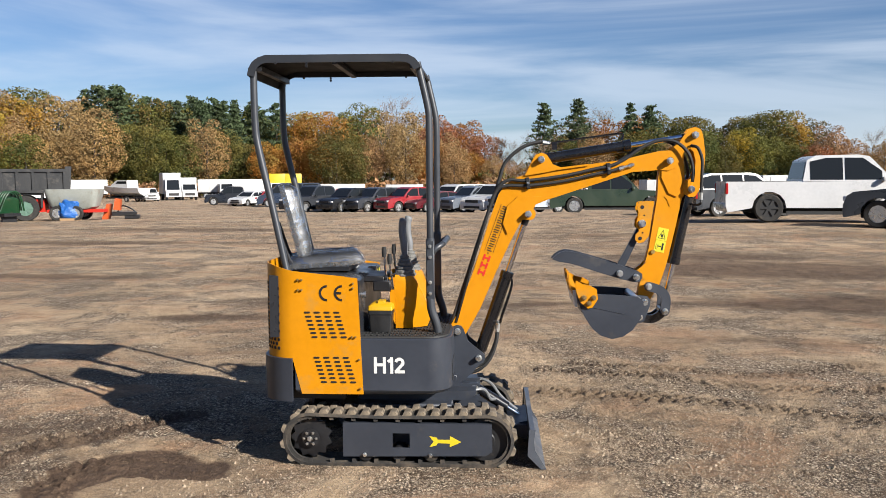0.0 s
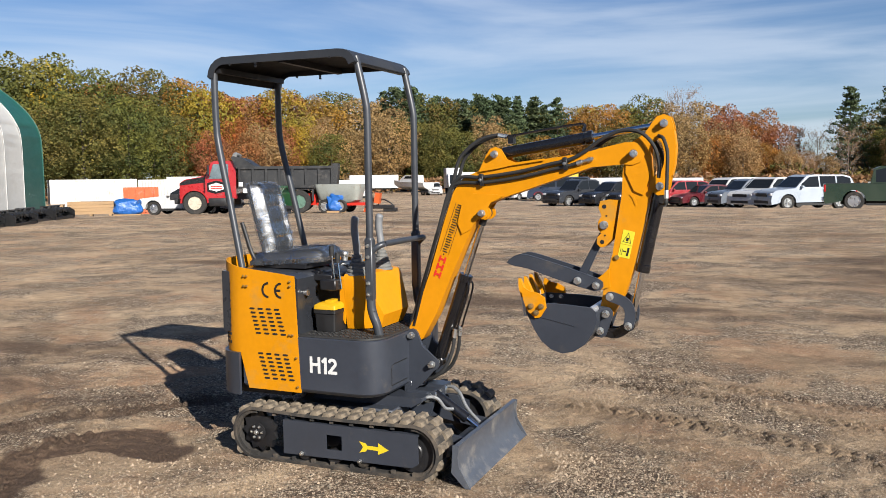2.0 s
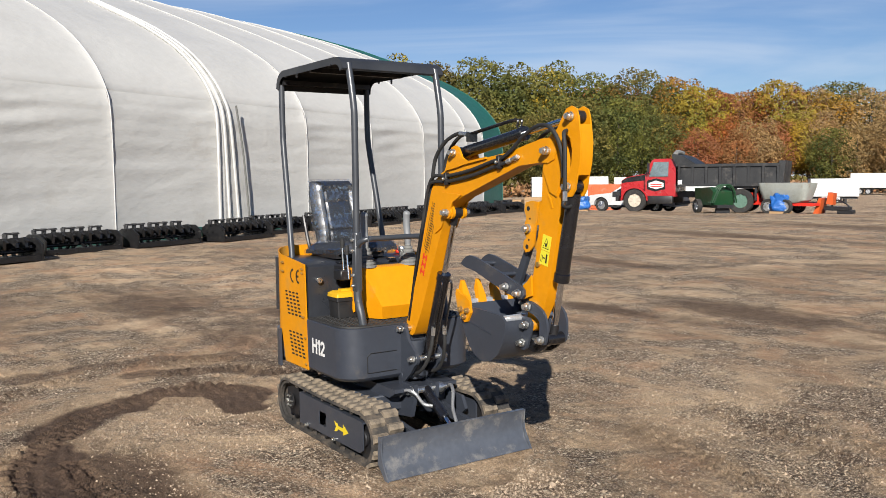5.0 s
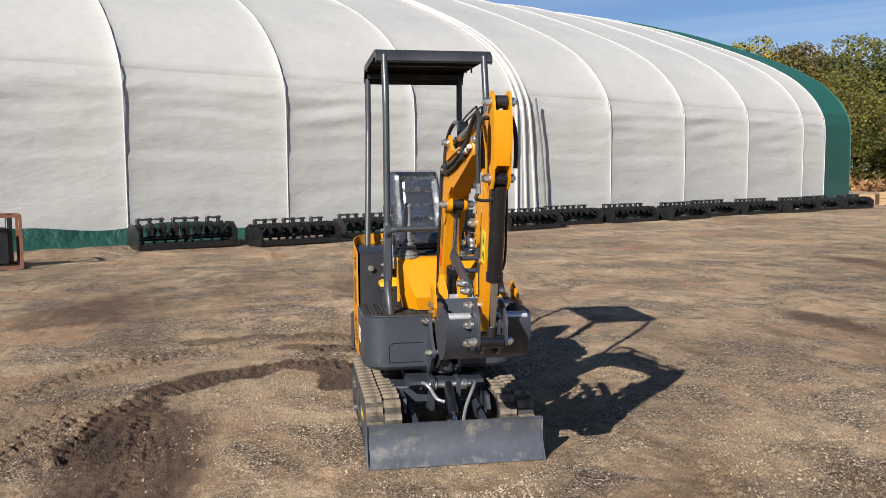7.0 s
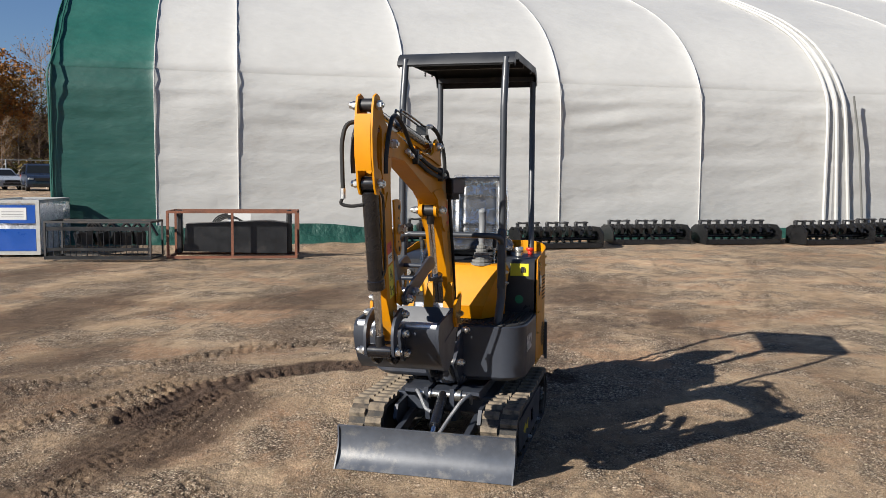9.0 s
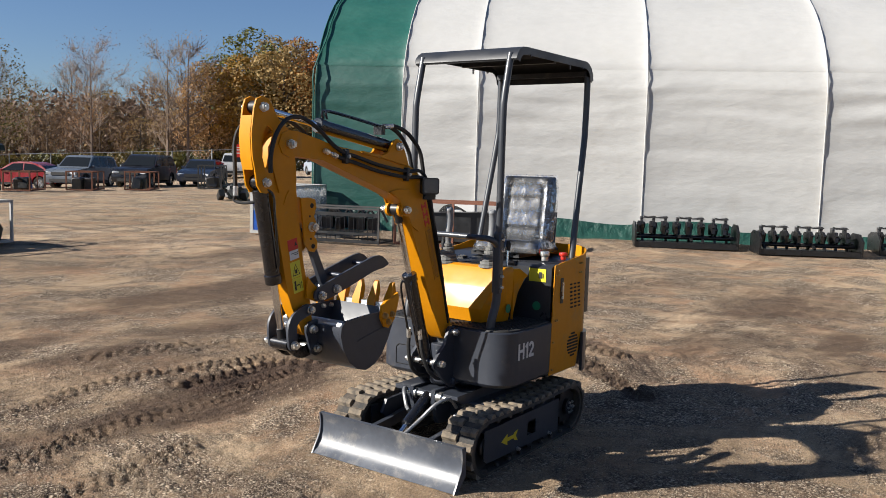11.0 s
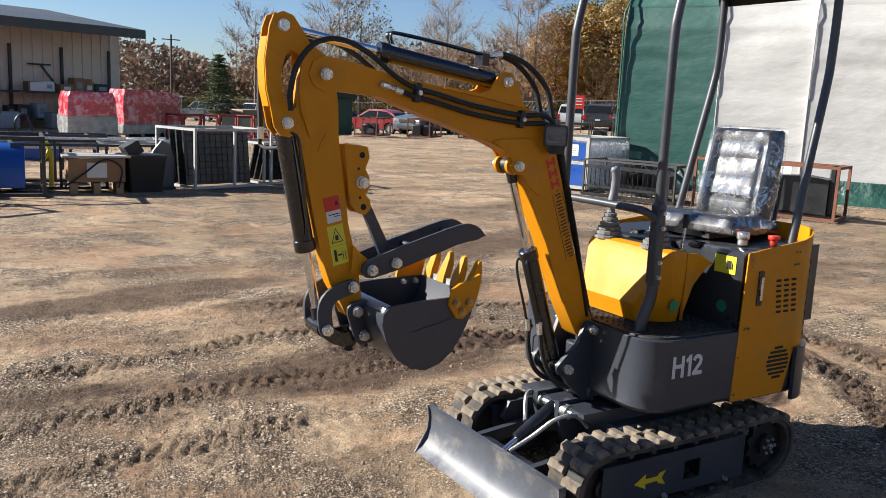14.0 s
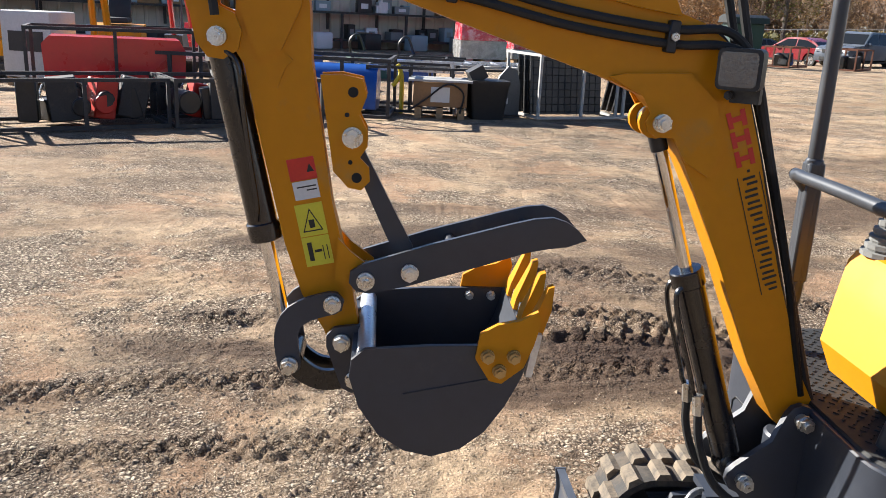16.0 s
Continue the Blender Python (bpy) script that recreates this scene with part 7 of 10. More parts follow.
# work lamp on the boom
lamp = thing("work_lamp", "small square work lamp in a black housing", "lamp", at=(0.566, YB + 0.080, 1.475), rz=-35)
bm = B()
prism(bm, rounded(-0.045, 0.045, -0.042, 0.042, 0.012, 4), 0.0, 0.045)
part("housing", place(bev(bm, 0.004, 1), pose(0, 0, 0)), black_satin, lamp)
bm = B()
prism(bm, rounded(-0.038, 0.038, -0.035, 0.035, 0.010, 4), 0.046, 0.050)
part("lens", bm, lens_glass, lamp, "ribbed clear lens")
bm = B()
box(bm, (-0.01, -0.008, -0.055), (0.06, 0.03, 0.03))
hexbolt(bm, (0.02, 0.008, -0.055), (0, 1, 0), 0.009, 0.01)
part("bracket", bm, black_satin, lamp)

# markings on the boom: the maker's name as plain bars
def decal(bm, pts, y0, s, t=0.0012):
    prism(bm, pts, y0 + s * 0.0003, y0 + s * t)


ax = Vector((0.338, 0.941)).normalized()      # up along the boom
bx = Vector((0.941, -0.338)).normalized()


def bar(base, u0, u1, v0, v1, s=-1):
    p = Vector(base)
    v0, v1 = v0 - 0.013, v1 - 0.013
    if s > 0:
        u0, u1, v0, v1 = 0.445 - u1, 0.445 - u0, v0 - 0.024, v1 - 0.024
    return [tuple(p + ax * u + bx * v) for u, v in ((u0, v0), (u1, v0), (u1, v1), (u0, v1))]


for s in (-1, 1):
    yb = YB + s * 0.0447
    base = (0.418, 0.985)
    for k in range(3):
        u = 0.022 + k * 0.044
        bm = B()
        decal(bm, bar(base, u, u + 0.036, 0.012, 0.023, s), yb, s)
        decal(bm, bar(base, u, u + 0.036, 0.043, 0.054, s), yb, s)
        decal(bm, bar(base, u + (0.012 if k < 2 else 0.013), u + 0.024, 0.0225, 0.0435, s), yb, s, 0.0010)
        part("red_letter_bar", bm, red_mark, exc, "red bar of the boom marking")
    bm = B()
    decal(bm, bar(base, 0.156, 0.162, 0.028, 0.034, s), yb, s)
    for k in range(10):
        u = 0.172 + k * 0.0285
        decal(bm, bar(base, u, u + 0.0055, 0.019, 0.047, s), yb, s)
        decal(bm, bar(base, u + 0.013, u + 0.0185, 0.020 if k % 2 else 0.016, 0.050 if k % 3 else 0.040, s), yb, s)
    decal(bm, bar(base, 0.168, 0.452, 0.0068, 0.0088, s), yb, s)
    decal(bm, bar(base, 0.168, 0.452, 0.0572, 0.0592, s), yb, s)
    part("name_bars_black", bm, black_mark, exc, "row of black bars between two lines")

# warning stickers on the arm
ca = Vector((0.205, 0.979)).normalized()
cb = Vector((0.979, -0.205)).normalized()


def onarm(base, u, v):
    p = Vector(base) + ca * u + cb * v
    return (p.x, p.y)


for s, base in ((-1, (1.430, 1.142)), (1, (1.398, 1.022))):
    ya = YB + s * 0.0292
    f = 1

    def sq(u0, u1, v0, v1):
        return [onarm(base, u, v) for u, v in ((u0, v0), (u1, v0), (u1, v1), (u0, v1))]
    bm = B()
    decal(bm, sq(0.0, 0.066, 0.010, 0.070), ya, s)
    decal(bm, sq(0.068, 0.140, 0.010, 0.070), ya, s)
    part("warning_sticker", bm, sticker_yellow, exc, "yellow warning sticker with black triangle")
    bm = B()
    tri_ = [onarm(base, u, v) for u, v in ((0.078, 0.018), (0.078, 0.062), (0.130, 0.040))]
    for k in range(3):
        a, b = Vector(tri_[k]), Vector(tri_[(k + 1) % 3])
        c = (Vector(tri_[0]) + Vector(tri_[1]) + Vector(tri_[2])) / 3
        prism(bm, [tuple(a), tuple(b), tuple(b.lerp(c, 0.16)), tuple(a.lerp(c, 0.16))], ya + s * 0.0013, ya + s * 0.002)
    prism(bm, sq(0.086, 0.104, 0.034, 0.046), ya + s * 0.0013, ya + s * 0.002)
    prism(bm, sq(0.012, 0.054, 0.050, 0.060), ya + s * 0.0013, ya + s * 0.002)
    prism(bm, sq(0.030, 0.036, 0.030, 0.046), ya + s * 0.0013, ya + s * 0.002)
    prism(bm, sq(0.012, 0.044, 0.017, 0.019), ya + s * 0.0013, ya + s * 0.002)
    prism(bm, sq(0.012, 0.044, 0.026, 0.028), ya + s * 0.0013, ya + s * 0.002)
    part("warning_symbol", bm, black_mark, exc)
    if s == 1:
        bm = B()
        decal(bm, sq(0.192, 0.240, 0.008, 0.066), ya, s)
        part("danger_sticker", bm, red_mark, exc, "red danger sticker with a white text field")
        bm = B()
        decal(bm, sq(0.150, 0.190, 0.010, 0.064), ya, s)
        part("danger_text_field", bm, white_paint, exc)
        bm = B()
        prism(bm, sq(0.176, 0.179, 0.014, 0.056), ya + s * 0.0013, ya + s * 0.002)
        prism(bm, sq(0.168, 0.171, 0.014, 0.036), ya + s * 0.0013, ya + s * 0.002)
        prism(bm, [onarm(base, u, v) for u, v in ((0.208, 0.012), (0.208, 0.028), (0.226, 0.020))], ya + s * 0.0013, ya + s * 0.002)
        part("danger_text_bars", bm, black_mark, exc)

# ---------------------------------------------------------------- vehicles
def car_paint(name, color):
    return mat("car_paint_" + name, color, 0.32, vary=0.05, scale=1.5, coat=0.35)


PAINT = {"white": car_paint("white", (0.66, 0.66, 0.66)), "black": car_paint("black", (0.012, 0.012, 0.014)), "charcoal": car_paint("charcoal", (0.035, 0.038, 0.045)),
         "red": car_paint("red", (0.30, 0.012, 0.018)), "maroon": car_paint("maroon", (0.10, 0.010, 0.016)), "green": car_paint("green", (0.026, 0.042, 0.017)),
         "grey": car_paint("grey", (0.13, 0.15, 0.18)), "silver": car_paint("silver", (0.42, 0.47, 0.54)), "blue": car_paint("blue", (0.035, 0.075, 0.13)), "navy": car_paint("navy", (0.02, 0.03, 0.055))}
tyre_m = mat("tyre_rubber", (0.022, 0.021, 0.020), 0.85, vary=0.2, scale=6, bump=0.2, bscale=40, dirt=(0.12, 0.10, 0.08), dirt_amount=0.2, dirt_scale=6)
rim_m = mat("alloy_rim", (0.52, 0.53, 0.54), 0.3, 0.85, vary=0.1, scale=8)
trim_m = mat("black_trim_plastic", (0.02, 0.02, 0.021), 0.6, vary=0.15, scale=5)
lamp_red = mat("red_lamp_lens", (0.45, 0.010, 0.012), 0.15, vary=0.05, scale=8, coat=0.8)
lamp_clear = mat("clear_lamp_lens", (0.75, 0.77, 0.80), 0.1, vary=0.05, scale=8, coat=0.8)


def lathe(bm, prof, axis_y=True, seg=20, c=(0, 0, 0), caps=True):
    """Turns a profile of (radius, offset) round the y axis."""
    loft(bm, [[(c[0] + r * math.cos(a), c[1] + o, c[2] + r * math.sin(a)) for a in (2 * math.pi * k / seg for k in range(seg))] for r, o in prof], caps=caps)


def wheel(parent, x, y, r, w, out, rim=None, spokes=5, name="wheel", hub=0.64):
    bm = B()
    h = w / 2
    lathe(bm, [(r * hub, -h * 0.9), (r * 0.93, -h), (r, -h * 0.7), (r, h * 0.7), (r * 0.93, h), (r * hub, h * 0.9)], c=(x, y, r), caps=False)
    ob = part(name, bm, tyre_m, parent)
    bm = B()
    s = out
    lathe(bm, [(r * hub * 1.02, y_) for y_ in (-h * 0.6, h * 0.6)], c=(x, y, r))
    for k in range(spokes):
        a = 2 * math.pi * k / spokes
        box(bm, (x + math.cos(a) * r * hub * 0.5, y + s * h * 0.72, r + math.sin(a) * r * hub * 0.5), (r * hub, w * 0.12, r * 0.16), (0, -math.degrees(a), 0))
    cyl(bm, (x, y + s * h * 0.5, r), (x, y + s * h * 0.85, r), r * 0.14, seg=10)
    part("rim", bm, rim or rim_m, ob)
    return ob


def vehicle(kind, colour, at, rz, label, scale=1.0, name=None, group="parked vehicles", longer=0.0):
    """A parked car, its front along local +x. kinds: sedan, suv, van, pickup."""
    L, W, H, zb, r = {"sedan": (4.75, 1.82, 1.45, 0.92, 0.33), "suv": (4.75, 1.92, 1.74, 1.08, 0.37), "van": (5.2, 1.98, 1.95, 1.12, 0.36), "pickup": (5.85, 2.02, 1.95, 1.18, 0.41)}[kind]
    t = thing(name or {"sedan": "sedan_car", "suv": "suv_car", "van": "van", "pickup": "pickup_truck"}[kind], label, {"pickup": "pickup", "van": "van"}.get(kind, "car"), at=(at[0], at[1], ground_z(*at)), rz=rz, group=group)
    p = PAINT[colour]
    L += longer
    f = L / 2
    wf, wr = f - 0.90, -f + (0.98 if kind != "pickup" else 1.22)
    arch = r + 0.07

    def arc(cx, n=7):
        return [(cx + arch * math.cos(a), r + arch * math.sin(a)) for a in (math.pi * k / n for k in range(n + 1))]
    hood = {"sedan": 0.86, "suv": 1.02, "van": 1.0, "pickup": 1.16}[kind]
    ws = {"sedan": f - 1.35, "suv": f - 1.30, "van": f - 0.85, "pickup": f - 1.45}[kind]
    prof = [(f - 0.03, 0.26), (f, 0.45), (f - 0.01, 0.62), (f - 0.10, hood - 0.16), (f - 0.26, hood - 0.05), (ws, zb)]
    tail = {"sedan": [(-f + 0.55, zb + 0.03), (-f + 0.05, zb)], "suv": [(-f + 0.06, zb)], "van": [(-f + 0.04, zb)], "pickup": [(-f + 0.02, zb)]}[kind]
    prof += tail + [(-f, zb - 0.12), (-f, 0.48), (-f + 0.06, 0.28)]
    low = sorted(arc(wr), key=lambda q: q[0]) + sorted(arc(wf), key=lambda q: q[0])
    low = [(x, max(z, 0.24)) for x, z in low]
    outline = prof + low
    bm = B()
    prism(bm, outline, -W / 2, W / 2)
    for v in bm.verts:
        k = (v.co.z - 0.55) / 0.6
        v.co.y *= 1 - 0.055 * k * k - (0.05 if v.co.x > f - 0.3 or v.co.x < -f + 0.1 else 0)
    bev(bm, 0.05, 2, 50)
    cab = {"sedan": [(ws - 0.02, zb - 0.02), (ws - 0.80, H - 0.05), (ws - 1.15, H), (ws - 1.9, H - 0.01), (-f + 0.95, H - 0.16), (-f + 0.42, zb)],
           "suv": [(ws - 0.02, zb - 0.02), (ws - 0.72, H - 0.06), (ws - 1.05, H), (-f + 0.7, H - 0.02), (-f + 0.30, H - 0.12), (-f + 0.05, zb)],
           "van": [(ws - 0.02, zb - 0.02), (ws - 0.80, H - 0.08), (ws - 1.2, H), (-f + 0.35, H), (-f + 0.15, H - 0.10), (-f + 0.04, zb)],
           "pickup": [(ws - 0.02, zb - 0.02), (ws - 0.70, H - 0.05), (ws - 1.0, H), (ws - 2.15, H - 0.02), (ws - 2.42, H - 0.15), (ws - 2.55, zb)]}[kind]

    def half(z):
        return W / 2 * (0.93 - 0.17 * max(0, z - zb) / (H - zb))
    bm2 = B()
    rings = [[(x, s * half(z), z) for x, z in cab] for s in (-1, 1)]
    loft(bm2, rings)
    bev(bm2, 0.045, 2, 35)
    tmp = bpy.data.meshes.new("tmp")
    bm2.to_mesh(tmp)
    bm.from_mesh(tmp)
    bpy.data.meshes.remove(tmp)
    bm2.free()
    part("body", bm, p, t)
    # side glass, split by pillars
    xs0, xs1 = cab[0][0], cab[-1][0]
    roof = [q for q in cab if q[1] > zb + 0.2]

    def top_at(x):
        return float(np.interp(-x, [-q[0] for q in cab], [q[1] for q in cab]))
    cuts = {"sedan": (0.10, 0.50, 0.90), "suv": (0.09, 0.40, 0.68, 0.93), "van": (0.08, 0.34, 0.64, 0.94), "pickup": (0.13, 0.55, 0.93)}[kind]
    for a, b in zip(cuts, cuts[1:]):
        xa, xb = xs0 + (xs1 - xs0) * (a + 0.012), xs0 + (xs1 - xs0) * (b - 0.012)
        za, zbb = top_at(xa) - 0.08, top_at(xb) - 0.08
        zl = zb + 0.05
        xm = (xa + xb) / 2
        poly = [(xa, zl), (xa, max(za, zl + 0.02)), (xm, top_at(xm) - 0.075), (xb, max(zbb, zl + 0.02)), (xb, zl)]
        for s in (-1, 1):
            bm = B()
            loft(bm, [[(x, s * (half(z) + 0.004 + o), z) for x, z in poly] for o in (0.0, 0.006)])
            part("side_window", bm, car_glass, t)

    def pane(q0, q1, nm, off):
        bm = B()
        d = Vector((q1[0] - q0[0], 0, q1[1] - q0[1]))
        nrm = Vector((d.z, 0, -d.x)).normalized() * off
        ring = []
        for u in (0.12, 0.90):
            x, z = q0[0] + d.x * u, q0[1] + d.z * u
            w = half(z) - 0.07
            ring.append([(x + nrm.x, -w, z + nrm.z), (x + nrm.x, w, z + nrm.z), (x + nrm.x * 1.6, w, z + nrm.z * 1.6), (x + nrm.x * 1.6, -w, z + nrm.z * 1.6)])
        loft(bm, ring)
        part(nm, bm, car_glass, t)
    pane(cab[0], cab[1], "windscreen", 0.010)
    pane(cab[-1], cab[-2], "rear_window", -0.010)
    for s in (-1, 1):
        bm = B()
        box(bm, (f - 0.09, s * (W / 2 - 0.26), hood - 0.24), (0.14, 0.34, 0.13), (0, 0, -s * 14))
        part("headlight", bev(bm, 0.02, 1), lamp_clear, t)
        bm = B()
        box(bm, (-f + 0.03, s * (W / 2 - 0.14), zb - 0.20), (0.08, 0.18, 0.32 if kind != "sedan" else 0.16))
        part("taillight", bev(bm, 0.015, 1), lamp_red, t)
        bm = B()
        box(bm, (ws - 0.35, s * (W / 2 + 0.02), zb + 0.06), (0.12, 0.18, 0.13))
        part("wing_mirror", bev(bm, 0.03, 2), p, t)
        for x, nm in ((wf, "wheel"), (wr, "wheel")):
            wheel(t, x, s * (W / 2 - 0.14), r, 0.24, s, rim=trim_m if colour == "white" and kind == "pickup" else None, spokes=5 if kind != "pickup" else 6)
        bm = B()
        box(bm, ((wf + wr) / 2, s * (W / 2 - 0.03), 0.27), (wf - wr - 2 * arch, 0.06, 0.10))
        part("sill", bm, trim_m, t)
    bm = B()
    box(bm, (f - 0.005, 0, hood - 0.27), (0.05, W * 0.50, 0.16))
    box(bm, (f - 0.005, 0, 0.40), (0.05, W * 0.62, 0.14))
    part("grille", bm, trim_m, t)
    bm = B()
    box(bm, (-f - 0.01, 0, 0.46), (0.10, W * 0.92, 0.16))
    part("rear_bumper", bev(bm, 0.02, 1), rim_m if kind == "pickup" else trim_m, t)
    bm = B()
    box(bm, (-f - 0.012, 0, 0.72 if kind != "pickup" else 0.86), (0.02, 0.32, 0.14))
    part("number_plate", bm, white_paint, t)
    if kind == "pickup":
        bm = B()
        box(bm, ((ws - 2.6 - f) / 2 + 0.02, 0, zb + 0.003), (abs(-f - (ws - 2.6)) - 0.14, W * 0.80, 0.012))
        part("bed_opening", bm, dark_void, t)
    bm = B()
    box(bm, ((wf + wr) / 2, 0, 0.36), (L * 0.8, W * 0.75, 0.22))
    part("underbody", bm, dark_void, t)
    if scale != 1.0:
        t.scale = (scale,) * 3
    return t


# far row, facing the yard at a slant
vehicle("pickup", "black", (-26.5, 81.3), 195, "black pickup truck parked at the end of the row")
vehicle("sedan", "white", (-23.9, 78.0), 250, "white saloon car in the far row")
vehicle("sedan", "red", (-23.1, 79.3), 240, "red saloon car in the far row")
vehicle("van", "navy", (-18.7, 73.3), 196, "dark blue van without side markings", 1.15)
vehicle("pickup", "charcoal", (-12.6, 57.0), 235, "charcoal pickup in the far row")
vehicle("suv", "red", (-11.0, 60.5), 250, "red estate car behind the row")
vehicle("suv", "black", (-10.0, 55.6), 232, "black sport utility car in the far row")
vehicle("suv", "charcoal", (-8.0, 55.2), 228, "charcoal sport utility car in the far row")
vehicle("sedan", "white", (-6.9, 58.2), 225, "white hatchback between two dark cars")
vehicle("suv", "red", (-5.6, 54.6), 222, "bright red sport utility car")
vehicle("sedan", "maroon", (-3.6, 54.4), 222, "maroon saloon car in the far row")
vehicle("van", "white", (-2.2, 57.4), 232, "white people carrier in the far row")
vehicle("suv", "grey", (-0.9, 52.0), 218, "blue-grey sport utility car with roof rails")
vehicle("suv", "white", (0.6, 47.0), 232, "white sport utility car partly hidden by its neighbour")
vehicle("suv", "silver", (2.4, 42.4), 214, "silver-blue hatchback beside the green pickup")
vehicle("pickup", "green", (6.14, 37.9), 0, "dark green crew-cab pickup with chrome wheels")
vehicle("suv", "black", (10.4, 30.0), 15, "black sport utility car between two pickups")
vehicle("pickup", "white", (10.95, 22.4), -5, "white long-bed pickup truck with dark wheels", 1.05, longer=0.30)
vehicle("suv", "charcoal", (12.6, 18.5), 146, "dark grey sport utility car at the row's end")
vehicle("sedan", "white", (-25.1, 28.8), 198, "white saloon car in front of the dump truck")
# vehicles by the fence
vehicle("suv", "white", (-25.7, -79.9), 40, "white sport utility car far off by the fence")
vehicle("suv", "black", (-18.9, -73.6), 300, "black sport utility car far off by the fence")
vehicle("pickup", "black", (-22.0, -76.9), 60, "black pickup parked before the fence")
vehicle("sedan", "navy", (-27.4, -63.5), 20, "dark blue saloon car behind the shed")
vehicle("sedan", "red", (-20.7, -42.9), 300, "red saloon car behind steel crates")
vehicle("suv", "grey", (-22.8, -40.6), 30, "grey sport utility car by the fence")
vehicle("suv", "black", (-24.4, -37.2), 34, "black sport utility car by the fence")
vehicle("sedan", "navy", (-27.0, -35.6), 38, "dark saloon car by the fence")
vehicle("suv", "white", (-36.6, -43.6), 222, "white sport utility car showing its rear")
vehicle("suv", "charcoal", (-36.0, -40.2), 222, "silver-grey car showing its rear window")
vehicle("sedan", "silver", (-43.5, -42.0), 60, "silver saloon car behind the fence")
vehicle("suv", "navy", (-42.0, -37.6), 45, "dark car behind the wrapped crate")


# ---------------------------------------------------------------- dump truck
def dump_truck(at, rz):
    t = thing("dump_truck", "red-cab dump truck with a black ribbed steel bed", "truck", at=(at[0], at[1], ground_z(*at)), rz=rz)
    cab_glass = mat("pale_cab_glass", (0.16, 0.20, 0.21), 0.06, vary=0.3, scale=2, coat=0.8)
    red = mat("truck_red_paint", (0.42, 0.014, 0.018), 0.3, vary=0.08, scale=2, coat=0.5, dirt=(0.2, 0.15, 0.12), dirt_amount=0.1)
    blk = mat("truck_bed_black", (0.016, 0.017, 0.019), 0.5, vary=0.25, scale=2, bump=0.1, bscale=20, dirt=(0.10, 0.09, 0.08), dirt_amount=0.2)
    bm = B()
    for y in (-0.42, 0.42):
        box(bm, (-2.4, y, 0.78), (7.2, 0.09, 0.26))
    for x in (-5.2, -4.0, -2.6, -1.2, 0.4):
        box(bm, (x, 0, 0.78), (0.12, 0.8, 0.2))
    part("chassis", bm, black_satin, t)
    bm = B()
    prism(bm, [(0.72, 0.75), (0.70, 1.40), (0.46, 1.56), (-0.45, 1.72), (-0.45, 0.80), (-0.55, 0.62), (0.60, 0.62)][::-1], -0.72, 0.72)
    part("hood", bev(bm, 0.06, 3), red, t)
    for s in (-1, 1):
        bm = B()
        ring = [(0.62 * math.cos(a) + 0.0, 0.52 + 0.62 * math.sin(a)) for a in (math.pi * k / 10 for k in range(11))]
        inner = [(0.55 * math.cos(a), 0.52 + 0.55 * math.sin(a)) for a in (math.pi * k / 10 for k in range(11))]
        prism(bm, ring + inner[::-1], s * 0.62, s * 1.12)
        part("fender", bev(bm, 0.02, 1), red, t)
        bm = B()
        prism(bm, [(0.15, 1.36), (0.68, 1.30), (0.68, 1.40), (0.42, 1.54), (-0.44, 1.68), (-0.44, 1.42)], s * 0.7205, s * 0.7235)
        part("hood_stripe", bm, black_paint, t)
        bm = B()
        cyl(bm, (0.71, s * 0.5, 0.95), (0.75, s * 0.5, 0.95), 0.11, seg=14)
        part("headlight", bm, lamp_clear, t)
    bm = B()
    box(bm, (0.80, 0, 0.62), (0.16, 2.1, 0.26))
    part("bumper", bev(bm, 0.03, 1), black_satin, t)
    bm = B()
    box(bm, (0.725, 0, 1.08), (0.03, 0.7, 0.46))
    part("radiator_grille", bm, black_satin, t)
    bm = B()
    cabp = [(-0.46, 0.70), (-0.46, 1.62), (-0.72, 2.28), (-0.86, 2.36), (-1.75, 2.36), (-1.80, 2.28), (-1.80, 0.70)]
    loft(bm, [[(x, s * (1.0 - 0.10 * max(0, z - 1.6)), z) for x, z in cabp] for s in (-1, 1)])
    part("cab", bev(bm, 0.06, 3), red, t)
    for s in (-1, 1):
        bm = B()
        poly = [(-0.62, 1.58), (-0.82, 2.22), (-1.48, 2.22), (-1.48, 1.58)]
        loft(bm, [[(x, s * (1.004 - 0.10 * max(0, z - 1.6) + o), z) for x, z in poly] for o in (0.0, 0.012)])
        part("side_window", bm, cab_glass, t)
        bm = B()
        prism(bm, [(-0.55, 1.40), (-0.55, 1.02), (-0.9, 0.92), (-1.35, 1.02), (-1.35, 1.40), (-0.95, 1.50)], s * 1.003, s * 1.008)
        part("door_panel_black", bm, black_paint, t)
        bm = B()
        prism(bm, [(-0.62, 1.30), (-0.62, 1.12), (-0.95, 1.02), (-1.28, 1.12), (-1.28, 1.30), (-0.95, 1.40)], s * 1.0085, s * 1.012)
        part("door_emblem", bm, white_paint, t, "white shield emblem on the door")
        bm = B()
        for z in (1.26, 1.17):
            prism(bm, [(-0.70, z), (-0.70, z - 0.05), (-1.20, z - 0.05), (-1.20, z)], s * 1.0125, s * 1.014)
        part("emblem_bars", bm, red_mark, t)
        bm = B()
        tube(bm, [(-0.70, s * 1.02, 1.70), (-0.66, s * 1.22, 1.75), (-0.66, s * 1.22, 2.2)], 0.018, seg=6)
        box(bm, (-0.66, s * 1.24, 1.98), (0.06, 0.2, 0.4))
        part("mirror", bm, black_satin, t)
        bm = B()
        box(bm, (-1.15, s * 0.98, 0.55), (1.1, 0.24, 0.36))
        part("step_tank", bev(bm, 0.04, 2), black_satin, t)
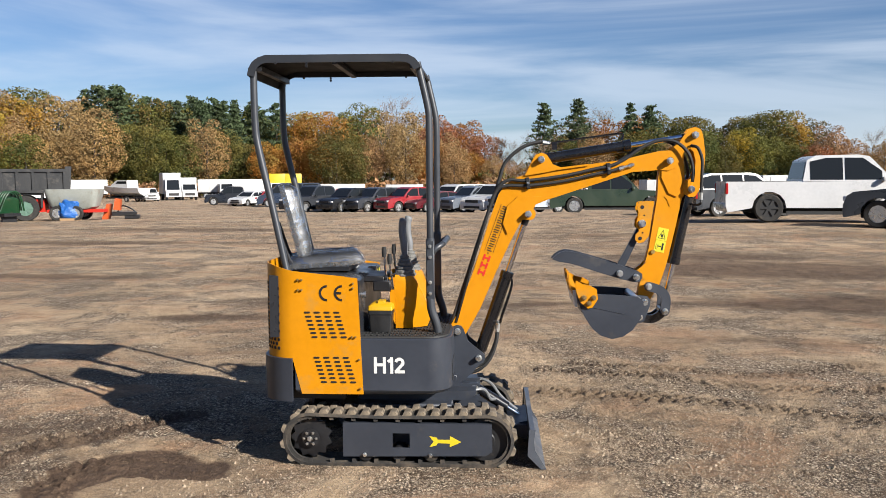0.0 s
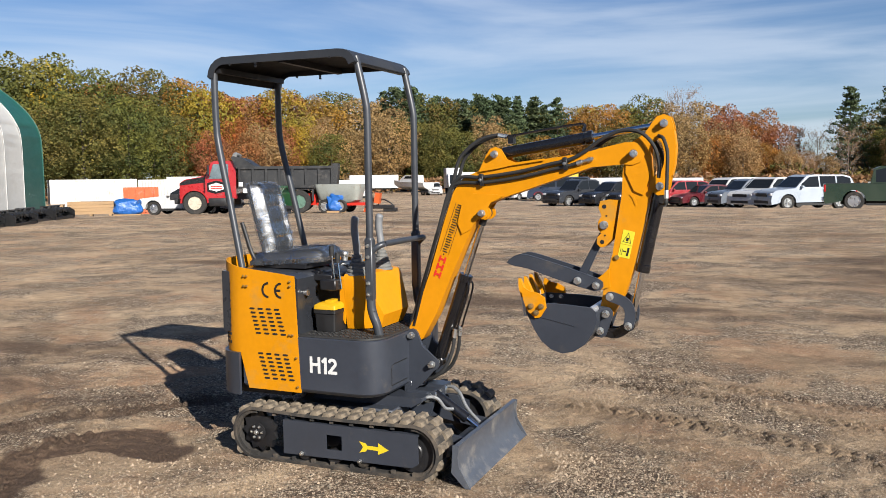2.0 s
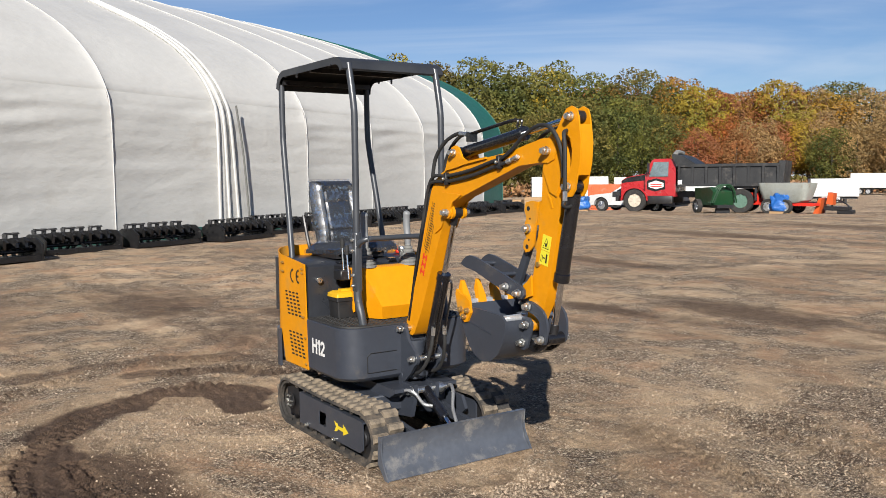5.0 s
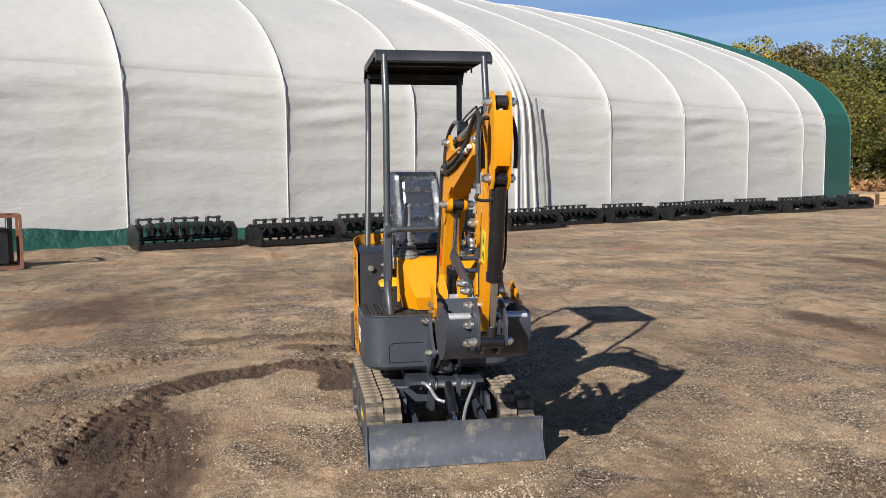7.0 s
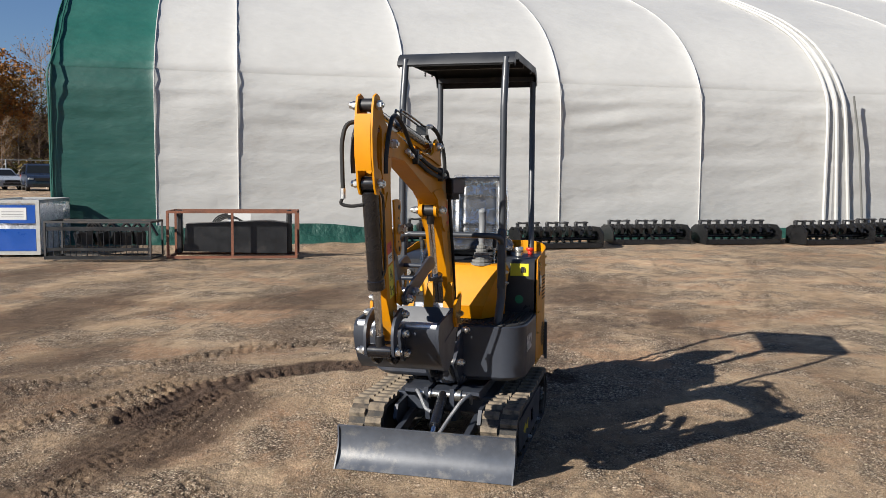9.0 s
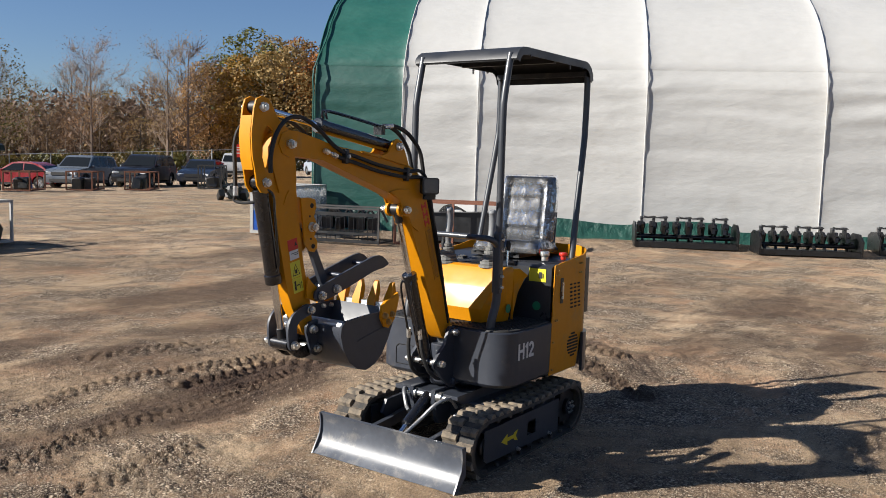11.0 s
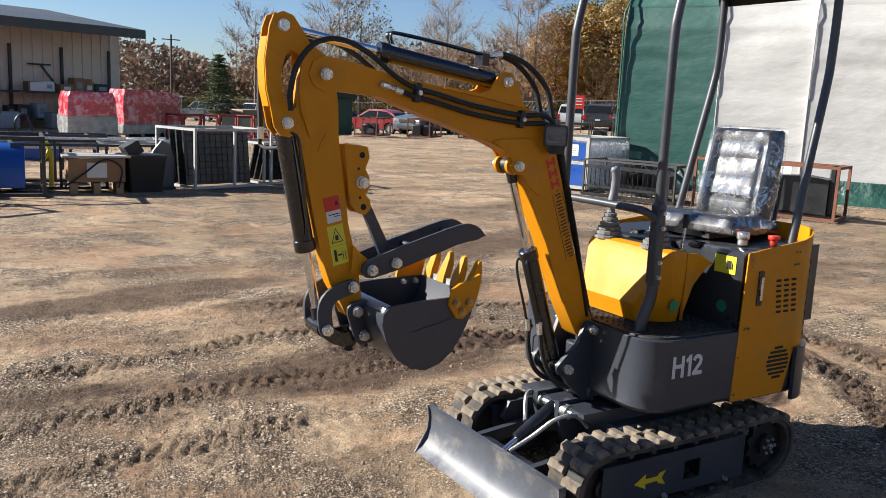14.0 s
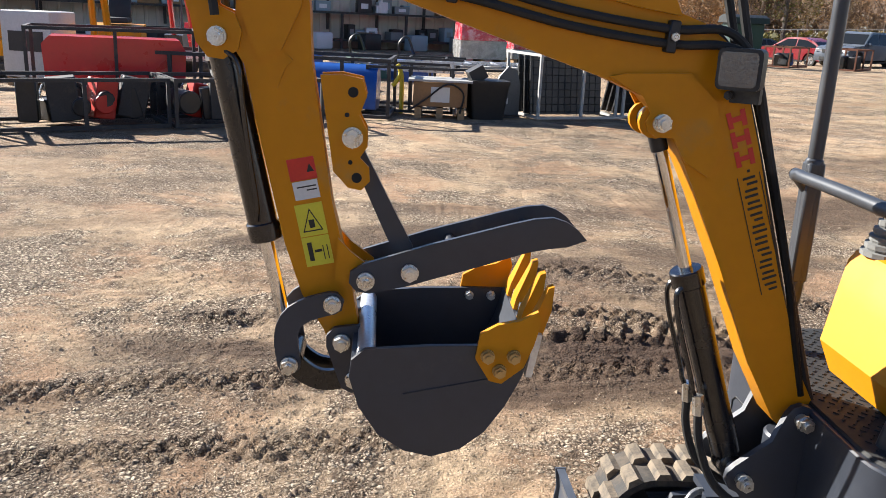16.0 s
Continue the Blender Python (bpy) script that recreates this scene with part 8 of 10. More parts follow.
        wheel(t, 0.0, s * 0.93, 0.52, 0.28, s, rim=mat("dusty_steel_rim", (0.46, 0.41, 0.33), 0.6, 0.3, vary=0.2, scale=6), spokes=8, hub=0.56)
        for y in (0.70, 1.02):
            wheel(t, -4.55, s * y, 0.52, 0.28, s, rim=mat("green_steel_rim", (0.10, 0.20, 0.15), 0.6, vary=0.2, scale=6), spokes=8, hub=0.56)
    bm = B()
    loft(bm, [[(-0.455 + 0.012, y, 1.72), (-0.70 + 0.012, y * 0.96, 2.24), (-0.69 + 0.012, y * 0.96, 2.25), (-0.44 + 0.012, y, 1.72)] for y in (-0.82, 0.82)])
    part("windscreen", bm, car_glass, t)
    bm = B()
    prism(bm, [(-1.95, 1.18), (-1.95, 2.02), (-6.05, 2.06), (-6.20, 1.18)], -1.18, 1.18)
    part("bed", bm, blk, t, "black dump bed with upright ribs")
    bm = B()
    box(bm, (-4.0, 0, 2.045), (4.0, 2.2, 0.02))
    part("bed_inside", bm, dark_void, t)
    for s in (-1, 1):
        for k in range(8):
            x = -2.0 - k * 0.575
            bm = B()
            box(bm, (x, s * 1.21, 1.60), (0.10, 0.08, 0.88))
            part("bed_rib", bm, blk, t)
        for z in (1.20, 2.04):
            bm = B()
            box(bm, (-4.02, s * 1.215, z), (4.15, 0.10, 0.12))
            part("bed_rail", bm, blk, t)
        bm = B()
        box(bm, (-2.05, s * 1.26, 1.32), (0.18, 0.01, 0.20))
        part("placard", bm, white_paint, t)
    bm = B()
    prism(bm, [(-1.95, 2.0), (-1.86, 2.0), (-1.62, 2.52), (-1.74, 2.56), (-2.15, 2.46), (-2.75, 2.06)], -1.1, 1.1)
    part("cab_shield", bm, blk, t)
    bm = B()
    tube(bm, [(-1.75, 0.85, 2.56), (-1.70, 0.2, 2.66), (-1.75, -0.6, 2.62)], 0.10, seg=8)
    part("rolled_tarp", bm, mat("grey_tarp", (0.25, 0.25, 0.24), 0.7, vary=0.3, scale=4, bump=0.4, bscale=8), t)
    bm = B()
    prism(bm, [(-6.22, 1.1), (-6.05, 1.1), (-6.05, 2.2), (-6.3, 2.2)], -1.15, 1.15)
    part("tailgate", bm, blk, t)
    for s in (-1, 1):
        bm = B()
        prism(bm, [(-3.95, 0.55), (-3.95, 1.12), (-5.2, 1.12), (-5.2, 0.55), (-5.12, 0.55), (-5.12, 1.05), (-4.03, 1.05), (-4.03, 0.55)], s * 0.55, s * 1.16)
        part("mudguard", bm, black_satin, t)
    return t


dump_truck((-22.75, 26.6), math.degrees(math.atan2(-2.2, -4.2)))


# ---------------------------------------------------------------- trailers, lorries, boat
white_sheet = mat("white_trailer_sheet", (0.72, 0.73, 0.73), 0.45, vary=0.05, scale=1.0, dirt=(0.5, 0.47, 0.42), dirt_amount=0.2, dirt_scale=1.2)


def box_trailer(at, rz, L, W, H, label, name="box_trailer", m=None, base=0.9):
    t = thing(name, label, "trailer", at=(at[0], at[1], ground_z(*at)), rz=rz)
    bm = B()
    box(bm, (0, 0, base + (H - base) / 2), (L, W, H - base))
    part("body", bev(bm, 0.04, 2), m or white_sheet, t)
    for k in range(int(L / 1.2)):
        bm = B()
        x = -L / 2 + 0.6 + k * 1.2
        for s in (-1, 1):
            box(bm, (x, s * (W / 2 + 0.012), base + (H - base) / 2), (0.05, 0.024, H - base - 0.2))
        part("seam", bm, m or white_sheet, t)
    bm = B()
    box(bm, (0, 0, base - 0.12), (L * 0.96, W * 0.7, 0.18))
    part("frame", bm, black_satin, t)
    for x in (-L / 2 + 1.2, -L / 2 + 2.2):
        for s in (-1, 1):
            wheel(t, x, s * (W / 2 - 0.2), 0.42, 0.28, s)
    bm = B()
    for s in (-1, 1):
        box(bm, (L / 2 - 1.0, s * 0.5, base / 2 - 0.05), (0.12, 0.12, base - 0.1))
    part("landing_leg", bm, black_satin, t)
    return t


def lorry(at, rz, H, label, cab_h=2.3, m=None):
    """A box lorry, its cab along local +x."""
    t = thing("box_lorry", label, "truck", at=(at[0], at[1], ground_z(*at)), rz=rz)
    bm = B()
    box(bm, (-1.6, 0, (H + 0.9) / 2), (4.6, 2.35, H - 0.9))
    part("cargo_box", bev(bm, 0.05, 2), m or white_sheet, t)
    bm = B()
    prism(bm, [(0.75, 0.5), (2.75, 0.5), (2.78, 1.15), (2.1, 1.40), (1.75, cab_h), (0.75, cab_h)], -1.0, 1.0)
    part("cab", bev(bm, 0.08, 3), PAINT["white"], t)
    bm = B()
    loft(bm, [[(2.13, y, 1.46), (1.80, y * 0.92, cab_h - 0.12), (1.78, y * 0.92, cab_h - 0.12), (2.10, y, 1.46)] for y in (-0.85, 0.85)])
    part("windscreen", bm, car_glass, t)
    bm = B()
    box(bm, (2.79, 0, 0.85), (0.04, 1.3, 0.34))
    part("grille", bm, trim_m, t)
    for s in (-1, 1):
        bm = B()
        prism(bm, [(0.95, 1.42), (1.95, 1.42), (1.70, cab_h - 0.15), (0.95, cab_h - 0.15)], s * 1.002, s * 1.012)
        part("side_window", bm, car_glass, t)
        bm = B()
        box(bm, (2.74, s * 0.8, 0.88), (0.08, 0.28, 0.22))
        part("headlight", bm, lamp_clear, t)
        wheel(t, 1.95, s * 0.88, 0.45, 0.28, s)
        wheel(t, -2.6, s * 0.88, 0.45, 0.34, s)
    bm = B()
    box(bm, (-0.4, 0, 0.68), (6.2, 0.8, 0.2))
    part("chassis", bm, black_satin, t)
    return t


lorry((-43.9, 108.9), -62, 3.75, "white box lorry with a high cab facing the yard", 2.9)
lorry((-42.3, 110.6), -62, 3.1, "white delivery lorry facing the yard")
box_trailer((-58.0, 111.0), 27, 7.4, 2.5, 2.9, "long white box trailer behind the boat")
box_trailer((-42.9, 126.4), 18, 6.6, 2.5, 2.9, "long white box trailer before the trees")
box_trailer((-38.3, 127.9), 18, 5.2, 2.5, 2.9, "short white box trailer before the trees")
box_trailer((-19.0, 100.0), 8, 6.5, 2.4, 2.1, "low white trailer behind the parked cars", base=0.7)
box_trailer((-10.5, 98.0), 4, 4.5, 2.4, 2.0, "low white trailer behind the parked cars", base=0.7)
lorry((-40.4, 122.0), -70, 2.2, "white lorry in front of a trailer", 2.3)
lorry((-30.3, 113.6), -74, 3.6, "rental lorry with a yellow box", 2.3, mat("lorry_yellow", (0.72, 0.50, 0.02), 0.4, vary=0.06, scale=2))
lorry((-28.2, 114.2), -74, 3.6, "rental lorry with a yellow box", 2.3, MATS["lorry_yellow"])
box_trailer((14.5, 62.0), 5, 5.0, 2.4, 2.3, "white trailer behind the pickups", base=0.7)
box_trailer((24.0, 60.0), 5, 8.0, 2.4, 2.6, "white trailer behind the pickups", base=0.7)
vehicle("suv", "white", (-44.2, 102.2), -60, "white car beside the boat")

boat = thing("motor_boat", "white motor boat resting on a trailer", "boat", at=(-46.5, 100.0, ground_z(-46.5, 100.0)), rz=160)
bm = B()
hull = []
for x, w, z0, z1 in ((-3.2, 1.15, 0.75, 1.75), (-1.0, 1.25, 0.72, 1.8), (1.2, 1.10, 0.80, 1.9), (2.6, 0.6, 1.05, 2.0), (3.4, 0.06, 1.5, 2.1)):
    hull.append([(x, -w, z1), (x, -w * 0.8, (z0 + z1) / 2 - 0.1), (x, 0, z0), (x, w * 0.8, (z0 + z1) / 2 - 0.1), (x, w, z1)])
loft(bm, hull)
part("hull", bm, PAINT["white"], boat)
bm = B()
prism(bm, [(-1.4, 1.8), (1.6, 1.9), (1.0, 2.35), (0.3, 2.75), (-1.3, 2.75)], -0.95, 0.95)
part("cabin", bev(bm, 0.06, 2), PAINT["white"], boat)
bm = B()
for s in (-1, 1):
    prism(bm, [(-1.2, 2.3), (0.6, 2.3), (0.2, 2.62), (-1.2, 2.62)], s * 0.952, s * 0.965)
part("cabin_window", bm, car_glass, boat)
bm = B()
box(bm, (-0.4, 0, 0.5), (6.0, 1.2, 0.14))
for x in (-2.4, -0.4, 1.6):
    box(bm, (x, 0, 0.66), (0.12, 1.3, 0.3))
part("trailer_frame", bm, black_satin, boat)
for s in (-1, 1):
    wheel(boat, -1.2, s * 0.95, 0.36, 0.22, s)

# shipping containers at the far end of the tent
container_m = mat("white_container_steel", (0.66, 0.66, 0.63), 0.5, vary=0.06, scale=1.0, dirt=(0.40, 0.34, 0.26), dirt_amount=0.15, dirt_scale=1.5)


def container(at, rz, L=6.06, H=2.45):
    t = thing("shipping_container", "white corrugated steel shipping container", "container", at=(at[0], at[1], ground_z(*at)), rz=rz, group="white containers")
    W = 2.4
    for s in (-1, 1):
        bm = B()
        pts = []
        n = 22
        for k in range(n):
            x0 = -L / 2 + 0.12 + k * (L - 0.24) / n
            d = (L - 0.24) / n
            pts += [(x0, 0.0), (x0 + d * 0.3, 0.0), (x0 + d * 0.5, -0.035), (x0 + d * 0.8, -0.035)]
        pts.append((L / 2 - 0.12, 0.0))
        rings = [[(x, s * (W / 2 + o), z) for x, o in pts] for z in (0.16, H - 0.1)]
        loft(bm, rings, close=False)
        part("side_wall", bm, container_m, t, smooth=10)
    bm = B()
    for sx in (-1, 1):
        for sy in (-1, 1):
            box(bm, (sx * (L / 2 - 0.06), sy * (W / 2 - 0.05), H / 2), (0.14, 0.14, H))
        for z in (0.09, H - 0.06):
            box(bm, (sx * (L / 2 - 0.06), 0, z), (0.12, W - 0.25, 0.14))
    for sy in (-1, 1):
        for z in (0.09, H - 0.06):
            box(bm, (0, sy * (W / 2 - 0.05), z), (L - 0.27, 0.12, 0.14))
    part("corner_frame", bm, container_m, t)
    bm = B()
    box(bm, (0, 0, H - 0.03), (L - 0.15, W - 0.15, 0.04))
    part("roof", bm, container_m, t)
    for sy in (-0.58, 0.58):
        bm = B()
        box(bm, (L / 2 + 0.01, sy, H / 2), (0.05, 1.1, H - 0.25))
        part("door", bev(bm, 0.01, 1), container_m, t)
        for o in (-0.25, 0.25):
            bm = B()
            cyl(bm, (L / 2 + 0.055, sy + o, 0.15), (L / 2 + 0.055, sy + o, H - 0.12), 0.02, seg=6)
            part("locking_bar", bm, rim_m, t)
    bm = B()
    box(bm, (0, 0, 0.12), (L - 0.2, W - 0.2, 0.1))
    part("floor_frame", bm, container_m, t)
    return t


container((-47.3, 44.5), 52)
container((-50.0, 57.0), 30)
box_trailer((-48.0, 60.5), 35, 9.0, 2.5, 2.7, "white box trailer behind the dump truck")

# orange bin, crate, blue bundle, machines between tent and dump truck
def skip(at, rz, L, W, H, m, label, name="steel_bin"):
    t = thing(name, label, "bin", at=(at[0], at[1], ground_z(*at)), rz=rz)
    for s in (-1, 1):
        bm = B()
        prism(bm, [(-L / 2, 0.1), (L / 2, 0.1), (L / 2, H), (-L / 2, H)], s * (W / 2 - 0.04), s * W / 2)
        part("side", bm, m, t)
        bm = B()
        prism(bm, [(-W / 2 + 0.045, 0.1), (W / 2 - 0.045, 0.1), (W / 2 - 0.045, H), (-W / 2 + 0.045, H)], s * (L / 2 - 0.04), s * L / 2, "x")
        part("end", bm, m, t)
        for k in range(4):
            bm = B()
            box(bm, (-L / 2 + (k + 0.5) * L / 4, s * (W / 2 + 0.04), H / 2), (0.09, 0.075, H - 0.25))
            part("rib", bm, m, t)
    bm = B()
    box(bm, (0, 0, 0.08), (L, W, 0.12))
    part("base", bm, m, t)
    return t


orange_m = mat("faded_orange_paint", (0.62, 0.10, 0.015), 0.5, vary=0.12, scale=1.5, dirt=(0.3, 0.2, 0.14), dirt_amount=0.15)
skip((-36.6, 38.0), 42, 2.1, 1.7, 1.70, orange_m, "orange steel waste bin")
wood_m = mat("raw_crate_wood", (0.42, 0.27, 0.14), 0.8, vary=0.18, scale=3, stretch=(0.4, 4, 4), bump=0.2, bscale=30)


def crate(at, rz, L, W, H, label="long raw wood shipping crate"):
    t = thing("wooden_crate", label, "crate", at=(at[0], at[1], ground_z(*at)), rz=rz)
    n = 4
    for s in (-1, 1):
        for k in range(n):
            bm = B()
            box(bm, (0, s * W / 2, 0.14 + (H - 0.14) * (k + 0.5) / n), (L, 0.025, (H - 0.14) / n - 0.012))
            part("plank", bm, wood_m, t)
    bm = B()
    for s in (-1, 1):
        box(bm, (s * (L / 2 - 0.01), 0, 0.14 + (H - 0.14) / 2), (0.025, W - 0.03, H - 0.16))
    box(bm, (0, 0, H - 0.02), (L - 0.06, W - 0.04, 0.02))
    part("panel", bm, wood_m, t)
    for x in (-L / 2 + 0.15, 0, L / 2 - 0.15):
        bm = B()
        box(bm, (x, 0, 0.07), (0.12, W, 0.13))
        part("skid", bm, wood_m, t)
    return t


crate((-27.9, 25.3), 42, 1.95, 1.0, 0.72)
crate((-29.3, 24.2), 42, 1.2, 1.0, 0.62, "short raw wood shipping crate")
tarp_blue = mat("blue_tarpaulin", (0.02, 0.13, 0.45), 0.4, vary=0.25, scale=3, bump=0.8, bscale=7)


def bundle(at, rz, sx, sy, sz, m, label, seed, name="wrapped_bundle"):
    t = thing(name, label, "bundle", at=(at[0], at[1], ground_z(*at)), rz=rz)
    bm = B()
    bmesh.ops.create_icosphere(bm, subdivisions=4, radius=1)
    for v in bm.verts:
        q = v.co.copy()
        k = 1 + 0.22 * noise.noise(q * 2.1 + Vector((seed, 0, 0))) + 0.07 * noise.noise(q * 7 + Vector((seed, 3, 0)))
        e = [math.copysign(abs(c) ** 0.6, c) for c in q]
        v.co = Vector((e[0] * sx / 2, e[1] * sy / 2, max(0.10, sz / 2 + e[2] * sz / 2) )) * (k if q.z > -0.4 else 1)
        v.co.z = max(0.10, v.co.z)
    part("cover", bm, m, t, smooth=60)
    bm = B()
    box(bm, (0, 0, 0.05), (sx * 0.9, sy * 0.9, 0.09))
    part("pallet", bm, wood_m, t)
    return t


bundle((-26.6, 26.2), 40, 1.3, 1.0, 0.72, tarp_blue, "bundle wrapped in blue plastic on a pallet", 2)
bundle((-16.6, 28.2), 20, 0.8, 0.8, 0.80, tarp_blue, "stack wrapped in blue plastic", 6)


def frame_box(parent, L, W, H, r, m, mids=0, z0=0.05, square=True, name="tube"):
    """The edges of a box in steel tube, each tube a part."""
    def rod(a, b):
        bm = B()
        a, b = Vector(a), Vector(b)
        if square:
            c, d = (a + b) / 2, b - a
            box(bm, c, (abs(d.x) + r * 2 if abs(d.x) > 0.01 else r * 2, abs(d.y) - r * 2 if abs(d.y) > 0.01 else r * 2, abs(d.z) - r * 2 if abs(d.z) > 0.01 else r * 2))
        else:
            cyl(bm, a, b, r, seg=6)
        part(name, bm, m, parent)
    x, y = L / 2, W / 2
    for z in (z0, H):
        for s in (-1, 1):
            rod((-x, s * y, z), (x, s * y, z))
            rod((s * x, -y, z), (s * x, y, z))
    for s in (-1, 1):
        for q in (-1, 1):
            rod((s * x, q * y, z0), (s * x, q * y, H))
        for k in range(mids):
            xx = -x + (k + 1) * 2 * x / (mids + 1)
            rod((xx, s * y, z0), (xx, s * y, H))


green_steel = mat("dark_green_machine_paint", (0.010, 0.060, 0.022), 0.4, vary=0.2, scale=4, dirt=(0.08, 0.07, 0.05), dirt_amount=0.2)
gm = thing("green_implement", "dark green spreader implement with curved guards", "implement", at=(-18.9, 26.9, ground_z(-18.9, 26.9)), rz=-25)
bm = B()
prism(bm, [(-0.7, 0.35), (0.7, 0.35), (0.9, 0.9), (0.55, 1.1), (-0.8, 1.05)], -0.5, 0.5)
part("hopper", bev(bm, 0.05, 2), green_steel, gm)
for k in range(4):
    bm = B()
    tube(bm, [(0.5 + k * 0.16, -0.5, 0.45), (0.6 + k * 0.16, -0.2, 1.12), (0.6 + k * 0.16, 0.25, 1.12), (0.5 + k * 0.16, 0.5, 0.45)], 0.03, seg=6)
    part("guard_hoop", bm, green_steel, gm)
for s in (-1, 1):
    wheel(gm, -0.3, s * 0.6, 0.30, 0.2, s)
bm = B()
box(bm, (0.2, 0, 0.30), (1.6, 0.7, 0.12))
box(bm, (0.75, 0, 0.15), (0.1, 0.6, 0.3))
part("frame", bm, black_satin, gm)
tank_m = mat("grey_green_poly_tank", (0.34, 0.36, 0.33), 0.5, vary=0.1, scale=2, dirt=(0.25, 0.2, 0.15), dirt_amount=0.2)
tk = thing("spray_tank_trailer", "grey poly tank trailer with rusty wheels", "trailer", at=(-16.6, 28.6, ground_z(-16.6, 28.6)), rz=10)
bm = B()
loft(bm, [[(x, y, z) for x, y in rounded(-1.05 * k, 1.05 * k, -0.55 * k, 0.55 * k, 0.25, 4)] for z, k in ((0.45, 0.72), (0.55, 0.86), (1.05, 1.0), (1.22, 1.03), (1.26, 1.03))])
part("tank", bm, tank_m, tk)
bm = B()
box(bm, (0.1, 0, 0.38), (2.2, 0.7, 0.12))
box(bm, (-1.3, 0, 0.6), (0.4, 0.5, 0.5))
part("frame", bm, red_mark, tk)
for s in (-1, 1):
    wheel(tk, 0.2, s * 0.62, 0.30, 0.2, s)
    wheel(tk, -0.5, s * 0.62, 0.30, 0.2, s)
pl = thing("orange_plough", "orange plough blades with black hitch gear", "implement", at=(-15.5, 29.6, ground_z(-15.5, 29.6)), rz=15)
pl.scale = (0.72, 0.72, 0.72)
bm = B()
prism(bm, [(-0.5, 0.0), (-0.2, 0.0), (-0.05, 0.85), (-0.2, 0.9)], -0.6, 0.6)
part("blade", bev(bm, 0.02, 1), orange_m, pl)
bm = B()
prism(bm, [(0.1, 0.55), (0.45, 0.50), (0.5, 1.15), (0.2, 1.2)], -0.3, 0.3)
part("shield", bm, orange_m, pl)
bm = B()
box(bm, (0.65, 0, 0.3), (1.3, 0.7, 0.22))
tube(bm, [(0.2, 0.2, 0.3), (0.5, 0.25, 0.75), (1.0, 0.1, 0.6), (1.3, 0.1, 0.35)], 0.05, seg=6)
box(bm, (1.1, 0, 0.12), (0.8, 0.6, 0.22))
part("hitch_gear", bev(bm, 0.02, 1), black_satin, pl)
box_trailer((-39.2, 68.9), 40, 4.0, 1.9, 2.2, "small white cargo trailer", base=0.6)

# ---------------------------------------------------------------- by the green end of the tent
rust = mat("rusty_red_steel", (0.23, 0.085, 0.045), 0.75, vary=0.3, scale=6, bump=0.3, bscale=40, dirt=(0.10, 0.05, 0.035), dirt_amount=0.3)
steel_white = mat("pale_painted_steel", (0.50, 0.50, 0.48), 0.55, vary=0.15, scale=5, dirt=(0.30, 0.22, 0.15), dirt_amount=0.2, dirt_scale=5)
dark_steel = mat("dark_weathered_steel", (0.038, 0.036, 0.036), 0.6, vary=0.3, scale=6, dirt=(0.14, 0.10, 0.07), dirt_amount=0.15, dirt_scale=5)
imp_black = mat("implement_black", (0.014, 0.015, 0.017), 0.38, vary=0.25, scale=5, dirt=(0.06, 0.05, 0.045), dirt_amount=0.15)

along = math.degrees(math.atan2(2.1, -0.8))
rc = thing("rusty_crate", "rusty steel shipping frame around a black implement", "crate", at=(-9.25, -6.35, 0.0), rz=along)
frame_box(rc, 2.25, 0.75, 0.86, 0.022, rust, 1)
si = thing("implement", "black steel attachment with coiled hoses", "implement", at=(-9.25, -6.35, 0.075), rz=along)
bm = B()
prism(bm, [(-0.9, 0.06), (0.95, 0.02), (0.95, 0.58), (0.6, 0.62), (-0.85, 0.56)], -0.16, 0.2)
part("body", bev(bm, 0.03, 2), imp_black, si)
for x in (-0.98, 0.98):
    bm = B()
    box(bm, (x, 0.0, 0.42), (0.10, 0.14, 0.78))
    part("upright", bev(bm, 0.02, 1), imp_black, si)
bm = B()
for k in range(4):
    a0 = 0.3 * k
    tube(bm, [(-0.1 + 0.27 * math.cos(a) - 0.1 * k * 0.3, 0.23 + 0.012 * k, 0.46 + (0.20 + 0.02 * k) * math.sin(a)) for a in np.linspace(a0, a0 + 5.2, 12)], 0.014, seg=6, n=2)
part("hose_coil", bm, rubber, si)
bm = B()
for x0 in (0.35, -0.75):
    tube(bm, [(x0, 0.22, 0.15), (x0, 0.24, 0.45), (x0 + 0.28, 0.24, 0.45), (x0 + 0.28, 0.22, 0.12), (x0 + 0.02, 0.22, 0.12)], 0.012, seg=6, n=3)
part("handle_loop", bm, zinc, si)
bm = B()
box(bm, (0.05, 0.25, 0.66), (0.42, 0.012, 0.20), (0, 4, 0))
part("paper_tag", bm, white_paint, si, "white and blue paper tag")
bm = B()
box(bm, (0.12, 0.258, 0.69), (0.2, 0.008, 0.05))
part("tag_bars", bm, mat("tag_blue", (0.05, 0.22, 0.55), 0.5), si)

rk = thing("black_rack", "low black steel rack with upright bars and green net", "rack", at=(-8.30, -8.40, 0.0), rz=along - 4)
rk.scale = (0.82, 1, 0.95)
frame_box(rk, 2.2, 0.75, 0.72, 0.018, dark_steel, 0)
for k in range(19):
    bm = B()
    cyl(bm, (-1.05 + k * 0.117, -0.36, 0.06), (-1.05 + k * 0.117, -0.36, 0.58), 0.010, seg=5)
    part("rack_bar", bm, imp_black, rk)
bm = B()
box(bm, (0, -0.36, 0.60), (2.15, 0.05, 0.07))
box(bm, (0, -0.36, 0.22), (2.15, 0.03, 0.05))
box(bm, (0, -0.37, 0.07), (2.25, 0.06, 0.05))
part("rack_rail", bm, imp_black, rk)
rs = np.random.RandomState(5)
